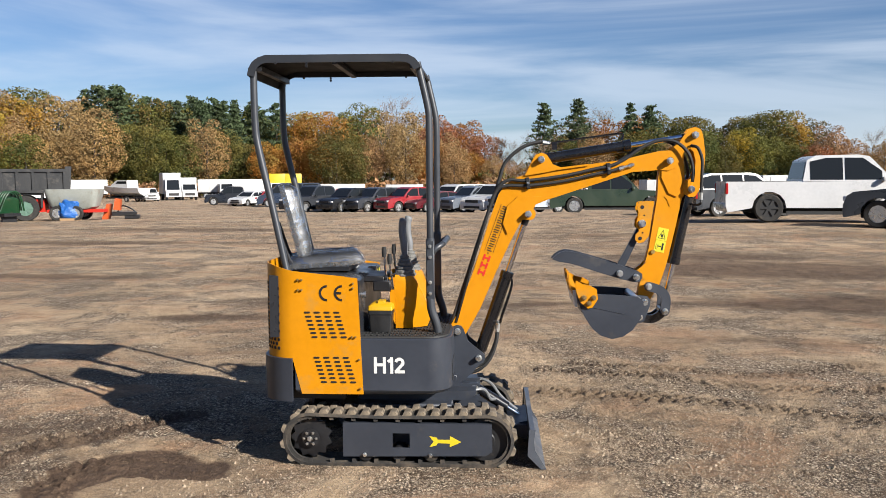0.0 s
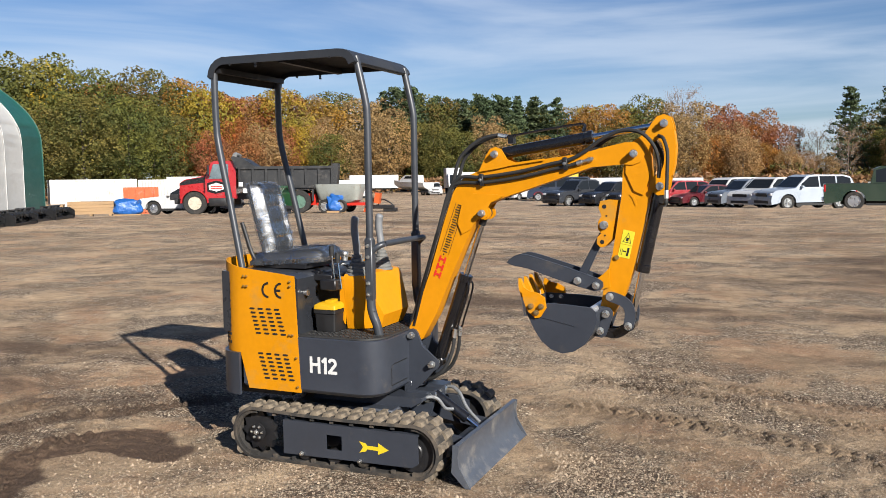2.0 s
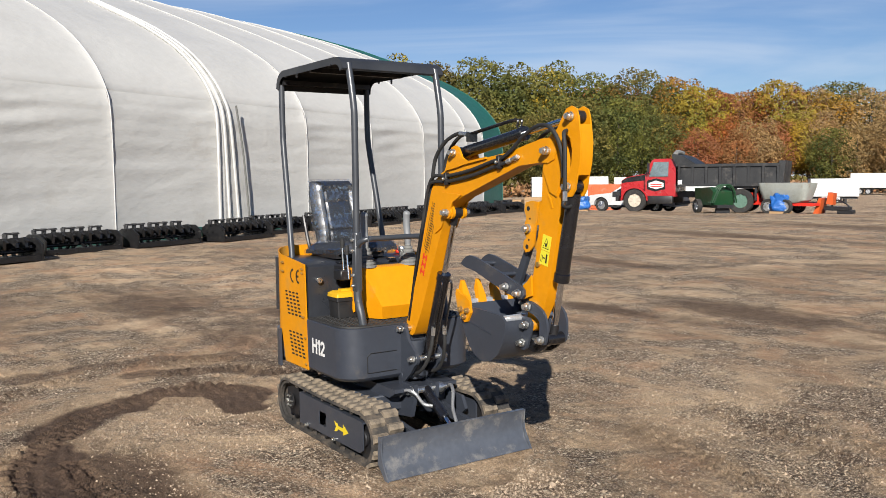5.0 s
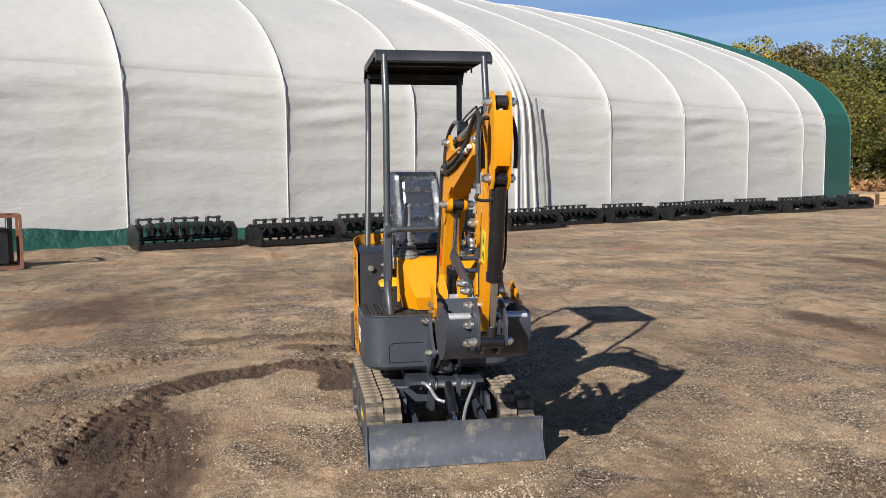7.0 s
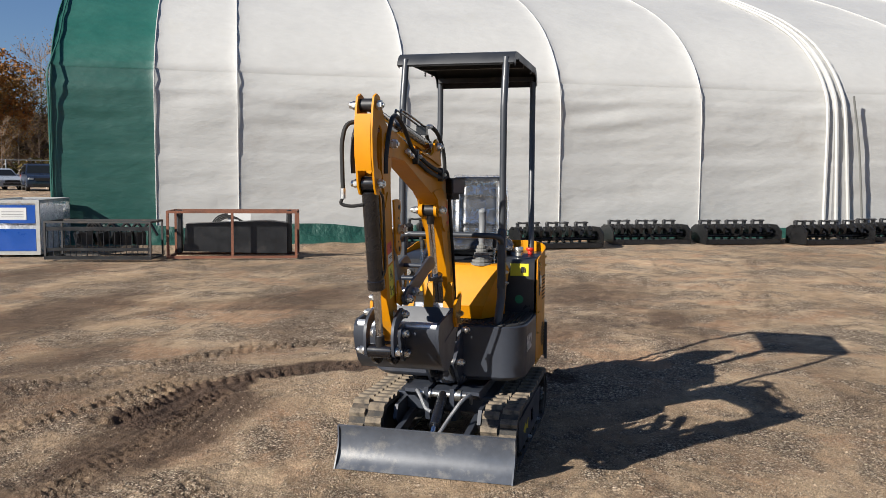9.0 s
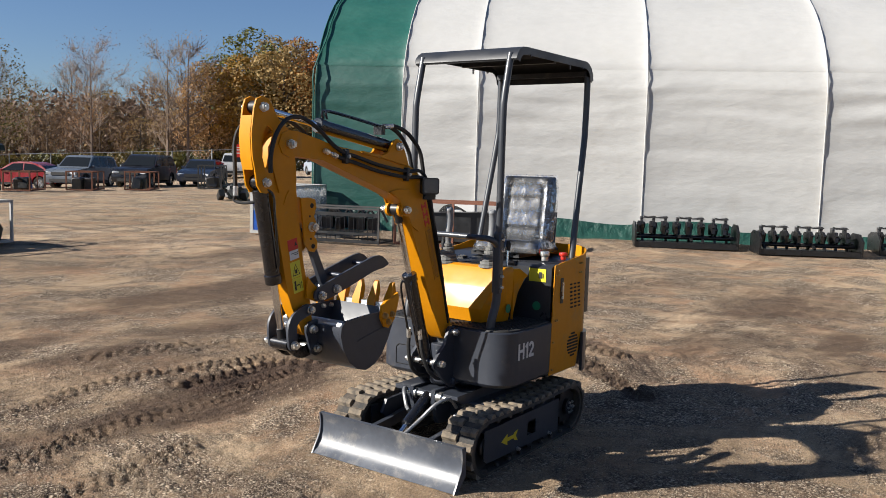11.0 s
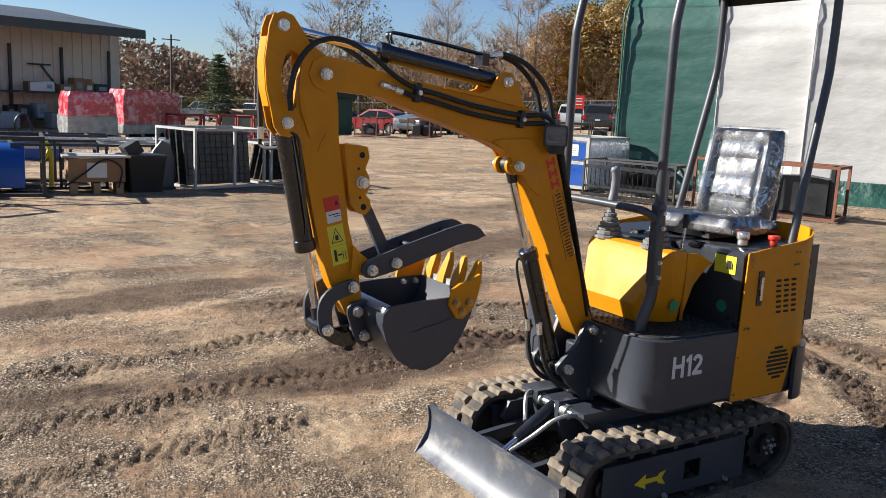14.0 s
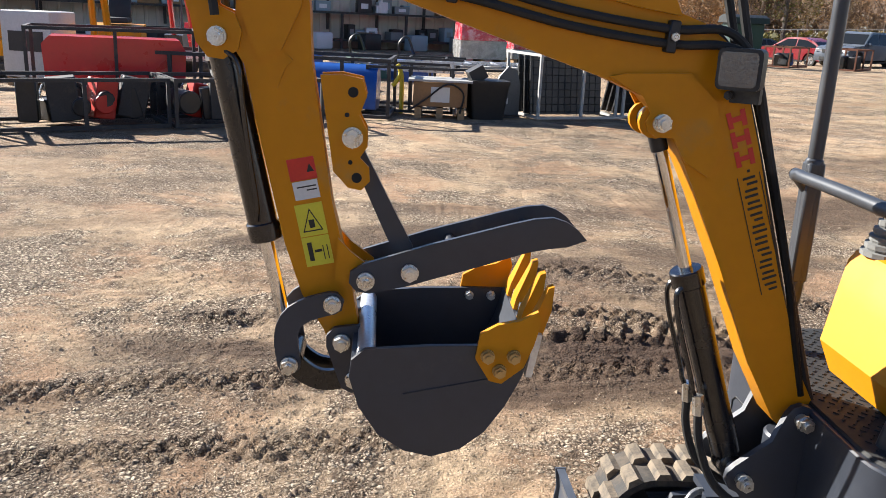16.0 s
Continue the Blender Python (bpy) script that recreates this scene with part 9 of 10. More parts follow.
for k in range(8):
    bm = B()
    x = rs.uniform(-0.85, 0.85)
    tube(bm, [(x, 0.0, 0.30), (x + 0.1, 0.05, 0.55), (x + 0.25, 0.0, 0.68), (x + 0.4, 0.05, 0.45)], 0.03, seg=6)
    box(bm, (x, 0.05, 0.40), (0.2, 0.3, 0.24), (0, rs.uniform(-20, 20), rs.uniform(0, 60)))
    part("stored_part", bm, imp_black, rk)


bb = thing("wrapped_blue_crate", "blue panelled crate wrapped in clear stretch film", "crate", at=(-8.97, -10.55, 0.0), rz=math.degrees(math.atan2(-1.0, -2.5)))
bb.scale = (0.72, 0.95, 0.92)
blue_panel = mat("blue_panel", (0.012, 0.09, 0.42), 0.35, vary=0.1, scale=3, coat=0.3)
frame_box(bb, 2.5, 0.95, 1.10, 0.035, steel_white, 0, 0.08)
bm = B()
box(bm, (-1.262, 0, 0.34), (0.02, 0.86, 0.44))
part("lower_panel", bm, blue_panel, bb)
bm = B()
box(bm, (-1.262, 0, 0.85), (0.02, 0.86, 0.36))
part("upper_panel", bm, blue_panel, bb)
bm = B()
box(bm, (-1.275, -0.02, 0.86), (0.008, 0.50, 0.24))
part("paper_sheet", bm, white_paint, bb, "white paper sheet with grey lines")
bm = B()
for k in range(3):
    box(bm, (-1.281, -0.02, 0.80 + k * 0.05), (0.004, 0.40, 0.012))
part("sheet_bars", bm, mat("print_grey", (0.3, 0.3, 0.3), 0.6), bb)
bm = B()
box(bm, (0.1, 0, 0.52), (2.1, 0.8, 0.9))
part("contents", bev(bm, 0.05, 2), mat("white_goods", (0.86, 0.88, 0.92), 0.4, vary=0.08, scale=3), bb)
bm = B()
n = 40
rings = []
for i in range(15):
    z = 0.12 + 1.0 * i / 14
    rings.append([(x * (1 + 0.01 * noise.noise((x * 3, y * 3, z * 4))), y * (1 + 0.03 * noise.noise((x * 3, y * 3, z * 4))), z) for x, y in rounded(-1.22, 1.29, -0.51, 0.51, 0.05, 5)])
loft(bm, rings)
part("stretch_film", bm, wrap_film, bb, "clear stretch film")

# ---------------------------------------------------------------- south side: crates, buckets, red machine
def steel_crate(at, rz, L, W, H, m=None, mids=1, label="pale steel tube shipping crate", r=0.02):
    t = thing("steel_crate", label, "crate", at=(at[0], at[1], ground_z(*at)), rz=rz, group="steel shipping crates")
    frame_box(t, L, W, H, r, m or steel_white, mids)
    return t


def mesh_panel(at, rz, L, H, tilt, label="black welded wire panels leaning in a crate", name="wire_panels", z=0.075, n=2):
    t = thing(name, label, "implement", at=(at[0], at[1], ground_z(*at) + z), rz=rz)
    for q in range(n):
        y = (q - (n - 1) / 2) * 0.2
        bm = B()
        prism(bm, [(y - 0.02, 0.0), (y + 0.02, 0.0), (y + 0.02 + tilt, H), (y - 0.02 + tilt, H)], -L / 2, L / 2, "x")
        part("sheet", bm, imp_black, t)
        bm = B()
        for k in range(int(L / 0.11)):
            x = -L / 2 + 0.05 + k * 0.11
            cyl(bm, (x, y + 0.028, 0.02), (x, y + 0.028 + tilt, H - 0.02), 0.006, seg=4)
            cyl(bm, (x, y - 0.028, 0.02), (x, y - 0.028 + tilt, H - 0.02), 0.006, seg=4)
        for k in range(int(H / 0.11)):
            z_ = 0.05 + k * 0.11
            for o in (0.03, -0.03):
                cyl(bm, (-L / 2, y + o + tilt * z_ / H, z_), (L / 2, y + o + tilt * z_ / H, z_), 0.006, seg=4)
        part("wire_grid", bm, dark_steel, t, kind="stuff")
    return t


F1, F2 = (-0.75, -11.05), (-2.2, -11.5)
d1 = math.degrees(math.atan2(F2[1] - F1[1], F2[0] - F1[0]))
steel_crate((-1.62, -11.72), d1, 1.50, 1.15, 0.98, mids=1)
mesh_panel((-1.52, -11.55), d1, 1.25, 0.88, 0.10, n=3)
steel_crate((-2.88, -12.2), d1 - 6, 1.12, 1.1, 0.74, mids=1)
mesh_panel((-2.72, -12.1), d1 - 6, 0.62, 0.66, -0.25, n=3)
bucket_black = thing("grapple_bucket", "black curved grapple bucket lying in a crate", "implement", at=(-3.16, -12.25, 0.075), rz=d1 - 6)
bucket_black.scale = (0.7, 0.9, 0.95)
bm = B()
prism(bm, [(-0.28, 0.0), (0.35, 0.0), (0.42, 0.18), (0.22, 0.42), (-0.05, 0.60), (-0.2, 0.62)], -0.35, 0.40)
part("shell", bev(bm, 0.02, 1), imp_black, bucket_black)

# tan box on a pallet and a dark bin
pb = thing("cardboard_box", "brown cardboard box on a pallet with black straps", "box", at=(0.42, -11.05, 0.0), rz=-4)
bm = B()
box(bm, (0, 0, 0.36), (0.80, 0.60, 0.36))
part("carton", bev(bm, 0.01, 1), mat("cardboard", (0.36, 0.20, 0.09), 0.8, vary=0.12, scale=4), pb)
bm = B()
box(bm, (0.0, 0.304, 0.36), (0.28, 0.008, 0.22))
part("paper_label", bm, white_paint, pb)
for x in (-0.32, 0, 0.32):
    bm = B()
    box(bm, (x, 0, 0.085), (0.10, 0.62, 0.16))
    part("pallet_block", bm, wood_m, pb)
bm = B()
box(bm, (0, 0, 0.56), (0.95, 0.66, 0.03))
part("lid_sheet", bm, steel_white, pb)
bm = B()
tube(bm, [(-0.30, 0.32, 0.10), (-0.34, 0.34, 0.40), (-0.1, 0.35, 0.52), (0.2, 0.34, 0.30), (0.45, 0.34, 0.12)], 0.014, seg=6)
part("strap", bm, rubber, pb)
db = thing("plastic_bin", "tall dark plastic bin", "bin", at=(-0.28, -11.1, 0.0), rz=6)
bm = B()
loft(bm, [[(x, y, z) for x, y in rounded(-0.30 * k, 0.30 * k, -0.28 * k, 0.28 * k, 0.05, 3)] for z, k in ((0.0, 0.82), (0.5, 1.0), (0.54, 1.05), (0.58, 1.05))])
part("body", bm, mat("black_plastic", (0.016, 0.016, 0.017), 0.5), db)
bm = B()
box(bm, (0.16, 0, 0.66), (0.24, 0.3, 0.20), (0, 30, 0))
part("lid", bm, MATS["black_plastic"], db)
gp = thing("grey_guard_plate", "grey rounded guard plate standing on edge", "implement", at=(-0.62, -11.35, 0.0), rz=10)
bm = B()
prism(bm, [(-0.22, 0.0), (0.22, 0.0), (0.22, 0.35), (0.12, 0.62), (-0.02, 0.78), (-0.16, 0.72), (-0.22, 0.5)], -0.03, 0.03)
part("plate", bev(bm, 0.01, 1), mat("mid_grey_paint", (0.13, 0.14, 0.14), 0.5, vary=0.15, scale=4), gp)
bm = B()
box(bm, (0, 0.035, 0.25), (0.06, 0.008, 0.09))
part("label_plate", bm, white_paint, gp)
for o_ in (-0.12,):
    bm = B()
    box(bm, (0, 0, 0.02), (0.4, 0.3, 0.04))
    part("foot", bm, black_satin, gp)

# blue buckets in a dark steel crate
blue_m = mat("blue_implement_paint", (0.004, 0.09, 0.42), 0.35, vary=0.1, scale=3, coat=0.3)


def blue_bucket(at, rz, L):
    t = thing("loader_bucket", "bright blue steel loader bucket with open curved mouth", "bucket", at=(at[0], at[1], ground_z(*at) + 0.06), rz=rz, group="blue buckets")
    prof = [(0.32, 0.02), (0.30, 0.30), (0.16, 0.56), (-0.05, 0.66), (-0.26, 0.62), (-0.34, 0.40), (-0.30, 0.10), (-0.12, 0.0)]
    inn = [(x * 0.94, 0.03 + z * 0.93) for x, z in prof]
    bm = B()
    prism(bm, [(z_, x_) for z_, x_ in prof] + [(z_, x_) for z_, x_ in inn[::-1]], -L / 2, L / 2, "x")
    part("shell", bm, blue_m, t)
    for s in (-1, 1):
        bm = B()
        prism(bm, prof, s * (L / 2 + 0.001), s * (L / 2 + 0.02), "x")
        part("side_plate", bev(bm, 0.004, 1), blue_m, t)
    bm = B()
    box(bm, (-0.15, 0.345, 0.42), (0.16, 0.012, 0.12))
    part("cutout", bm, dark_void, t)
    bm = B()
    box(bm, (0.02, 0.345, 0.33), (0.12, 0.01, 0.08))
    part("paper_label", bm, white_paint, t)
    return t


blue_bucket((1.95, -11.35), -6, 1.15)
blue_bucket((3.15, -11.1), -6, 1.0)
steel_crate((2.15, -11.05), -5, 2.0, 1.25, 0.84, dark_steel, 2, "dark steel shipping crate round blue buckets", 0.024)
steel_crate((4.1, -10.7), -8, 1.7, 1.2, 0.84, dark_steel, 1, "dark steel shipping crate", 0.024)
yl = thing("yellow_hook", "small yellow lifting hook in a crate", "hook", at=(1.0, -11.3, 0.0), rz=0)
bm = B()
tube(bm, [(0, 0, 0.0), (0, 0, 0.5), (0.03, 0, 0.66), (0.07, 0, 0.74), (0.02, 0, 0.62), (0.09, 0, 0.48), (0.14, 0, 0.42)], 0.035, seg=6)
part("bar", bm, mark_yellow, yl)
steel_crate((0.85, -11.75), -3, 1.3, 1.1, 0.70, dark_steel, 1, "dark steel shipping crate with a lifting hook", 0.02)

# long low crates in front
near_dir = math.degrees(math.atan2(-1.4, -2.8))
for k, (x, y, L) in enumerate(((4.95, -8.75, 1.9), (3.15, -9.55, 1.9), (6.7, -7.95, 1.6))):
    t = steel_crate((x, y), near_dir, L, 0.95, 0.60, dark_steel, 1, "low dark steel crate packed with machine parts", 0.022)
    g = thing("stacked_parts", "black machine parts piled in a low crate", "parts", at=(x, y, 0.075), rz=near_dir)
    rs = np.random.RandomState(50 + k)
    for q in range(9):
        bm = B()
        bx_, sz = rs.uniform(-L / 2 + 0.2, L / 2 - 0.2), rs.uniform(0.14, 0.34)
        if q % 3 == 0:
            cyl(bm, (bx_, -0.25, sz), (bx_ + rs.uniform(-0.1, 0.1), 0.28, sz), rs.uniform(0.08, 0.16), seg=14)
        else:
            box(bm, (bx_, rs.uniform(-0.2, 0.2), sz * 0.8), (rs.uniform(0.15, 0.4), rs.uniform(0.2, 0.4), sz * 1.5), (0, rs.uniform(-15, 15), rs.uniform(-20, 20)))
        part("machine_part", bev(bm, 0.015, 1), (imp_black, dark_steel, imp_black, orange_m if q == 5 else red_mark)[q % 4], g)
    bm = B()
    for q in range(5):
        x0 = rs.uniform(-L / 2 + 0.2, L / 2 - 0.3)
        tube(bm, [(x0, 0.38, 0.1), (x0 + 0.1, 0.40, 0.42), (x0 + 0.3, 0.38, 0.30), (x0 + 0.35, 0.36, 0.12)], 0.014, seg=6)
    part("hose", bm, zinc, g)

rm = thing("red_machine", "red-hooded compact machine seen from its side", "machine", at=(4.95, -10.3, 0.0), rz=math.degrees(math.atan2(-0.5, -1.65)))
red_hood = mat("red_hood_paint", (0.80, 0.016, 0.020), 0.33, vary=0.06, scale=2, coat=0.5)
bm = B()
prism(bm, [(-0.88, 0.46), (0.88, 0.46), (0.90, 0.85), (0.82, 1.0), (-0.80, 1.02), (-0.90, 0.92)], -0.35, 0.38)
part("hood", bev(bm, 0.05, 3), red_hood, rm, "glossy red hood")
for x0 in (-0.62, 0.62):
    for r_ in range(7):
        for c_ in range(4):
            bm = B()
            box(bm, (x0 + (c_ - 1.5) * 0.05, 0.381, 0.60 + r_ * 0.045), (0.034, 0.004, 0.022))
            part("louvre_slot", bm, dark_void, rm)
bm = B()
box(bm, (0.1, 0.382, 0.62), (0.14, 0.004, 0.09))
part("paper_label", bm, white_paint, rm)
# flat plate: the recess's shade is put into a darker red
bm = B()
prism(bm, [(-0.35, 0.47), (-0.25, 0.75), (-0.05, 0.75), (0.05, 0.47)], 0.381, 0.385)
part("side_recess", bm, mat("red_shadow_panel", (0.30, 0.008, 0.010), 0.4), rm)
bm = B()
box(bm, (0, 0, 0.40), (1.7, 0.62, 0.12))
for x in (-0.6, 0.0, 0.6):
    cyl(bm, (x, -0.42, 0.20), (x, 0.42, 0.20), 0.19, seg=16)
part("running_gear", bm, black_satin, rm)
bm = B()
prism(bm, [(-0.5, 0.2), (-0.2, 0.16), (0.1, 0.22), (0.05, 0.36), (-0.45, 0.36)], 0.43, 0.47)
part("orange_guard", bm, orange_m, rm)


steel_crate((4.95, -10.3), math.degrees(math.atan2(-0.5, -1.65)), 2.15, 1.0, 1.12, dark_steel, 1, "tall dark steel crate round the red machine", 0.022)


def frame_stack(at, rz, L, n, z0, label):
    """Long steel frames lying flat on one another on short trestles."""
    t = thing("frame_stack", label, "frames", at=(at[0], at[1], ground_z(*at)), rz=rz, group="stacks of flat frames")
    rs = np.random.RandomState(int(100 * L) + n)
    for x in (-L / 2 + 0.25, L / 2 - 0.25):
        for y in (-0.35, 0.35):
            bm = B()
            box(bm, (x, y, z0 / 2), (0.05, 0.05, z0))
            part("leg", bm, dark_steel, t)
        bm = B()
        box(bm, (x, 0, z0 - 0.02), (0.06, 0.9, 0.05))
        part("trestle_bar", bm, dark_steel, t)
    for k in range(n):
        z = z0 + 0.03 + 0.05 * k
        o, w = rs.uniform(-0.12, 0.12), rs.uniform(0.32, 0.44)
        bm = B()
        for y in (-w, w):
            box(bm, (o, y, z), (L * rs.uniform(0.82, 1.0), 0.045, 0.04), (0, 0, rs.uniform(-1.5, 1.5)))
        for x in np.linspace(-L * 0.36, L * 0.36, 4):
            box(bm, (o + x, 0, z), (0.04, 2 * w, 0.036))
        part("frame", bm, (dark_steel, steel_white, galv)[(k + n) % 3], t)
    return t


frame_stack((1.1, -13.3), -6, 2.6, 5, 0.52, "pale and dark steel frames stacked flat")
frame_stack((4.0, -13.0), -8, 2.4, 4, 0.55, "dark steel frames stacked flat on trestles")
frame_stack((-0.5, -14.6), 4, 2.2, 3, 0.48, "grey steel frames stacked flat")
pack = mat("packing_white", (0.70, 0.70, 0.70), 0.5, vary=0.1, scale=4)
for x, y, sx, sz in ((3.9, -16.2, 1.3, 1.25), (7.2, -13.6, 0.9, 1.1)):
    t = thing("packed_unit", "white sheet-clad machine unit on a pallet", "machine", at=(x, y, ground_z(x, y)), rz=-12)
    bm = B()
    box(bm, (0, 0, 0.14 + sz / 2), (sx, 0.8, sz))
    part("casing", bev(bm, 0.03, 2), pack, t)
    bm = B()
    box(bm, (0, 0.405, 0.14 + sz * 0.55), (sx * 0.7, 0.012, sz * 0.3))
    part("vent_panel", bm, dark_steel, t)
    for o in (-sx / 2 + 0.1, 0, sx / 2 - 0.1):
        bm = B()
        box(bm, (o, 0, 0.07), (0.1, 0.8, 0.14))
        part("pallet_block", bm, wood_m, t)

# second row: small excavators seen over the crates
def far_excavator(at, rz, paint, label, canopy=True):
    t = thing("small_excavator", label, "excavator", at=(at[0], at[1], ground_z(*at)), rz=rz, group="small excavators behind the crates")
    for s in (-1, 1):
        bm = B()
        prism(bm, [(-0.62, 0.14), (-0.55, 0.28), (0.55, 0.28), (0.62, 0.14), (0.52, 0.0), (-0.52, 0.0)], s * 0.27, s * 0.46)
        part("track", bev(bm, 0.03, 2), track_rubber, t)
    bm = B()
    prism(bm, [(-0.72, 0.40), (0.25, 0.40), (0.25, 0.68), (-0.2, 0.70), (-0.24, 1.05), (-0.72, 1.08)], -0.42, 0.42)
    part("body", bev(bm, 0.04, 2), paint, t)
    bm = B()
    box(bm, (0, 0, 0.33), (0.7, 0.5, 0.14))
    part("chassis", bm, black_satin, t)
    bm = B()
    tube(bm, [(0.3, 0, 0.68), (0.55, 0, 1.45), (0.9, 0, 1.75), (1.45, 0, 1.70)], [0.06] * 16, seg=6)
    part("boom", bm, paint, t)
    bm = B()
    tube(bm, [(1.45, 0, 1.74), (1.42, 0, 1.4), (1.30, 0, 0.85)], 0.05, seg=6)
    part("arm", bm, paint, t)
    bm = B()
    prism(bm, [(1.0, 0.62), (1.28, 0.58), (1.36, 0.85), (1.1, 0.9)], -0.18, 0.18)
    part("bucket", bm, grey, t)
    bm = B()
    box(bm, (-0.45, 0, 1.14), (0.4, 0.4, 0.1))
    box(bm, (-0.66, 0, 1.35), (0.1, 0.38, 0.4), (0, -15, 0))
    part("seat", bev(bm, 0.03, 2), seat_vinyl, t)
    if canopy:
        bm = B()
        prism(bm, CAN + [(x, z - 0.04) for x, z in CAN[::-1]], -0.34, 0.34)
        part("canopy", bm, mat("dark_green_canopy", (0.02, 0.05, 0.035), 0.5), t)
        for s in (-1, 1):
            for x0, x1 in ((-0.78, -0.62), (0.12, 0.2)):
                bm = B()
                cyl(bm, (x0, s * 0.3, 2.16), (x1, s * 0.3, 0.7), 0.02, seg=8)
                part("post", bm, post_grey, t)
    return t


far_excavator((5.2, -17.0), 80, red_hood, "red compact excavator with a dark canopy")
far_excavator((8.6, -14.6), 100, yellow, "yellow compact excavator without canopy", False)
far_excavator((5.9, -13.4), 95, yellow, "yellow compact excavator without canopy", False)
for (x, y, c, nm) in ((3.1, -17.5, blue_m, "blue"), (1.7, -18.0, mat("pale_green_paint", (0.16, 0.30, 0.20), 0.5), "green"), (0.6, -17.6, blue_m, "blue")):
    t = thing("small_implement", nm + " painted small implement on the ground", "implement", at=(x, y, 0.0), rz=20)
    bm = B()
    prism(bm, [(-0.45, 0.0), (0.45, 0.0), (0.55, 0.35), (0.2, 0.55), (-0.4, 0.5)], -0.3, 0.3)
    part("body", bev(bm, 0.05, 2), c, t)
    bm = B()
    tube(bm, [(0.3, 0, 0.4), (0.4, 0.1, 0.8), (0.2, 0.1, 0.95), (0.0, 0.0, 0.6)], 0.03, seg=6)
    part("handle", bm, black_satin, t)

# ---------------------------------------------------------------- shed hall with open racking
wall_tan = mat("tan_wall_sheet", (0.80, 0.71, 0.60), 0.6, vary=0.05, scale=0.8, dirt=(0.60, 0.52, 0.42), dirt_amount=0.15, dirt_scale=0.8)
roof_m = mat("dark_roof_sheet", (0.07, 0.08, 0.08), 0.5, vary=0.1, scale=1)
hall = thing("storage_hall", "tan sheet-metal hall with a wide dark eave", "building", at=(-4.9, -35.2, -0.25), rz=math.degrees(math.atan2(2.0, 5.5)))
HL, HH = 36.0, 4.1
bm = B()
pts = []
for k in range(1, int(HL / 0.4)):
    x = k * 0.4
    pts += [(x, 0.0), (x + 0.28, 0.0), (x + 0.30, 0.035), (x + 0.38, 0.035)]
pts.append((HL, 0.0))
loft(bm, [[(x, o, z) for x, o in pts] for z in (0.0, HH)], close=False)
part("front_wall", bm, wall_tan, hall, "ribbed tan wall sheets", smooth=10)
bm = B()
box(bm, (0.40, -6.0, HH / 2), (0.1, 12.0, HH))
part("side_wall", bm, wall_tan, hall)
bm = B()
box(bm, (HL + 0.05, -6.0, HH / 2), (0.1, 12.0, HH))
part("side_wall", bm, wall_tan, hall)
bm = B()
box(bm, (HL / 2, -12.05, HH / 2), (HL, 0.1, HH))
part("back_wall", bm, wall_tan, hall)
bm = B()
prism(bm, [(1.9, HH - 0.10), (1.9, HH + 0.06), (-6.0, HH + 1.1), (-14.0, HH + 0.1), (-14.0, HH - 0.05), (-6.0, HH + 0.95)], 0.35, HL + 1.0, "x")
part("roof", bm, roof_m, hall, "dark metal roof with overhanging eave")
bm = B()
box(bm, (HL / 2 + 0.675, 1.93, HH - 0.12), (HL + 0.65, 0.06, 0.34))
part("fascia", bm, roof_m, hall)
for k in range(18):
    bm = B()
    x = 0.9 + k * 2.0
    box(bm, (x, 0.12, 2.1), (0.10, 0.08, 2.4))
    if k % 2:
        box(bm, (x + 0.9, 0.12, 2.6), (0.9, 0.05, 0.06))
        box(bm, (x + 0.5, 0.12, 2.15), (0.06, 0.05, 1.1), (0, 38, 0))
    part("rack_upright", bm, dark_steel, hall)
shelf = thing("wall_rack", "long dark steel rack loaded with boxes", "rack", at=(-4.9, -35.2, -0.25), rz=math.degrees(math.atan2(2.0, 5.5)))
for z in (0.55, 1.55):
    bm = B()
    box(bm, (HL / 2, 0.62, z), (HL - 1.0, 0.85, 0.07))
    part("beam", bm, dark_steel, shelf)
for k in range(14):
    bm = B()
    box(bm, (0.8 + k * 2.6, 1.0, 0.78), (0.09, 0.09, 1.55))
    part("leg", bm, dark_steel, shelf)
rs = np.random.RandomState(77)
box_mats = [mat("white_goods", (0.62, 0.63, 0.66), 0.4), mat("grey_box", (0.25, 0.27, 0.28), 0.6, vary=0.1), mat("pale_blue_box", (0.30, 0.40, 0.46), 0.6, vary=0.1), mat("black_plastic", (0.016, 0.016, 0.017), 0.5), MATS["cardboard"]]
hm = shelf.matrix_basis
for k in range(58):
    x = 1.0 + rs.uniform(0, 22)
    up = k % 3 != 0
    sx, sy, sz = rs.uniform(0.25, 0.7), rs.uniform(0.3, 0.6), rs.uniform(0.25, 0.6)
    p = hm @ Vector((x, 0.62 + rs.uniform(-0.1, 0.1), 1.585 if up else 0.585))
    t = thing("stored_box", "small box standing on the wall rack", "box", at=p, rz=math.degrees(math.atan2(2.0, 5.5)) + rs.uniform(-10, 10), group="boxes on the rack")
    bm = B()
    box(bm, (0, 0, sz / 2), (sx, sy, sz))
    part("carton", bev(bm, 0.015, 1), box_mats[rs.randint(0, 5)], t)
    bm = B()
    box(bm, (0, sy / 2 + 0.003, sz * 0.5), (sx * 0.5, 0.005, sz * 0.4))
    part("label_field", bm, box_mats[(k + 1) % 3], t)
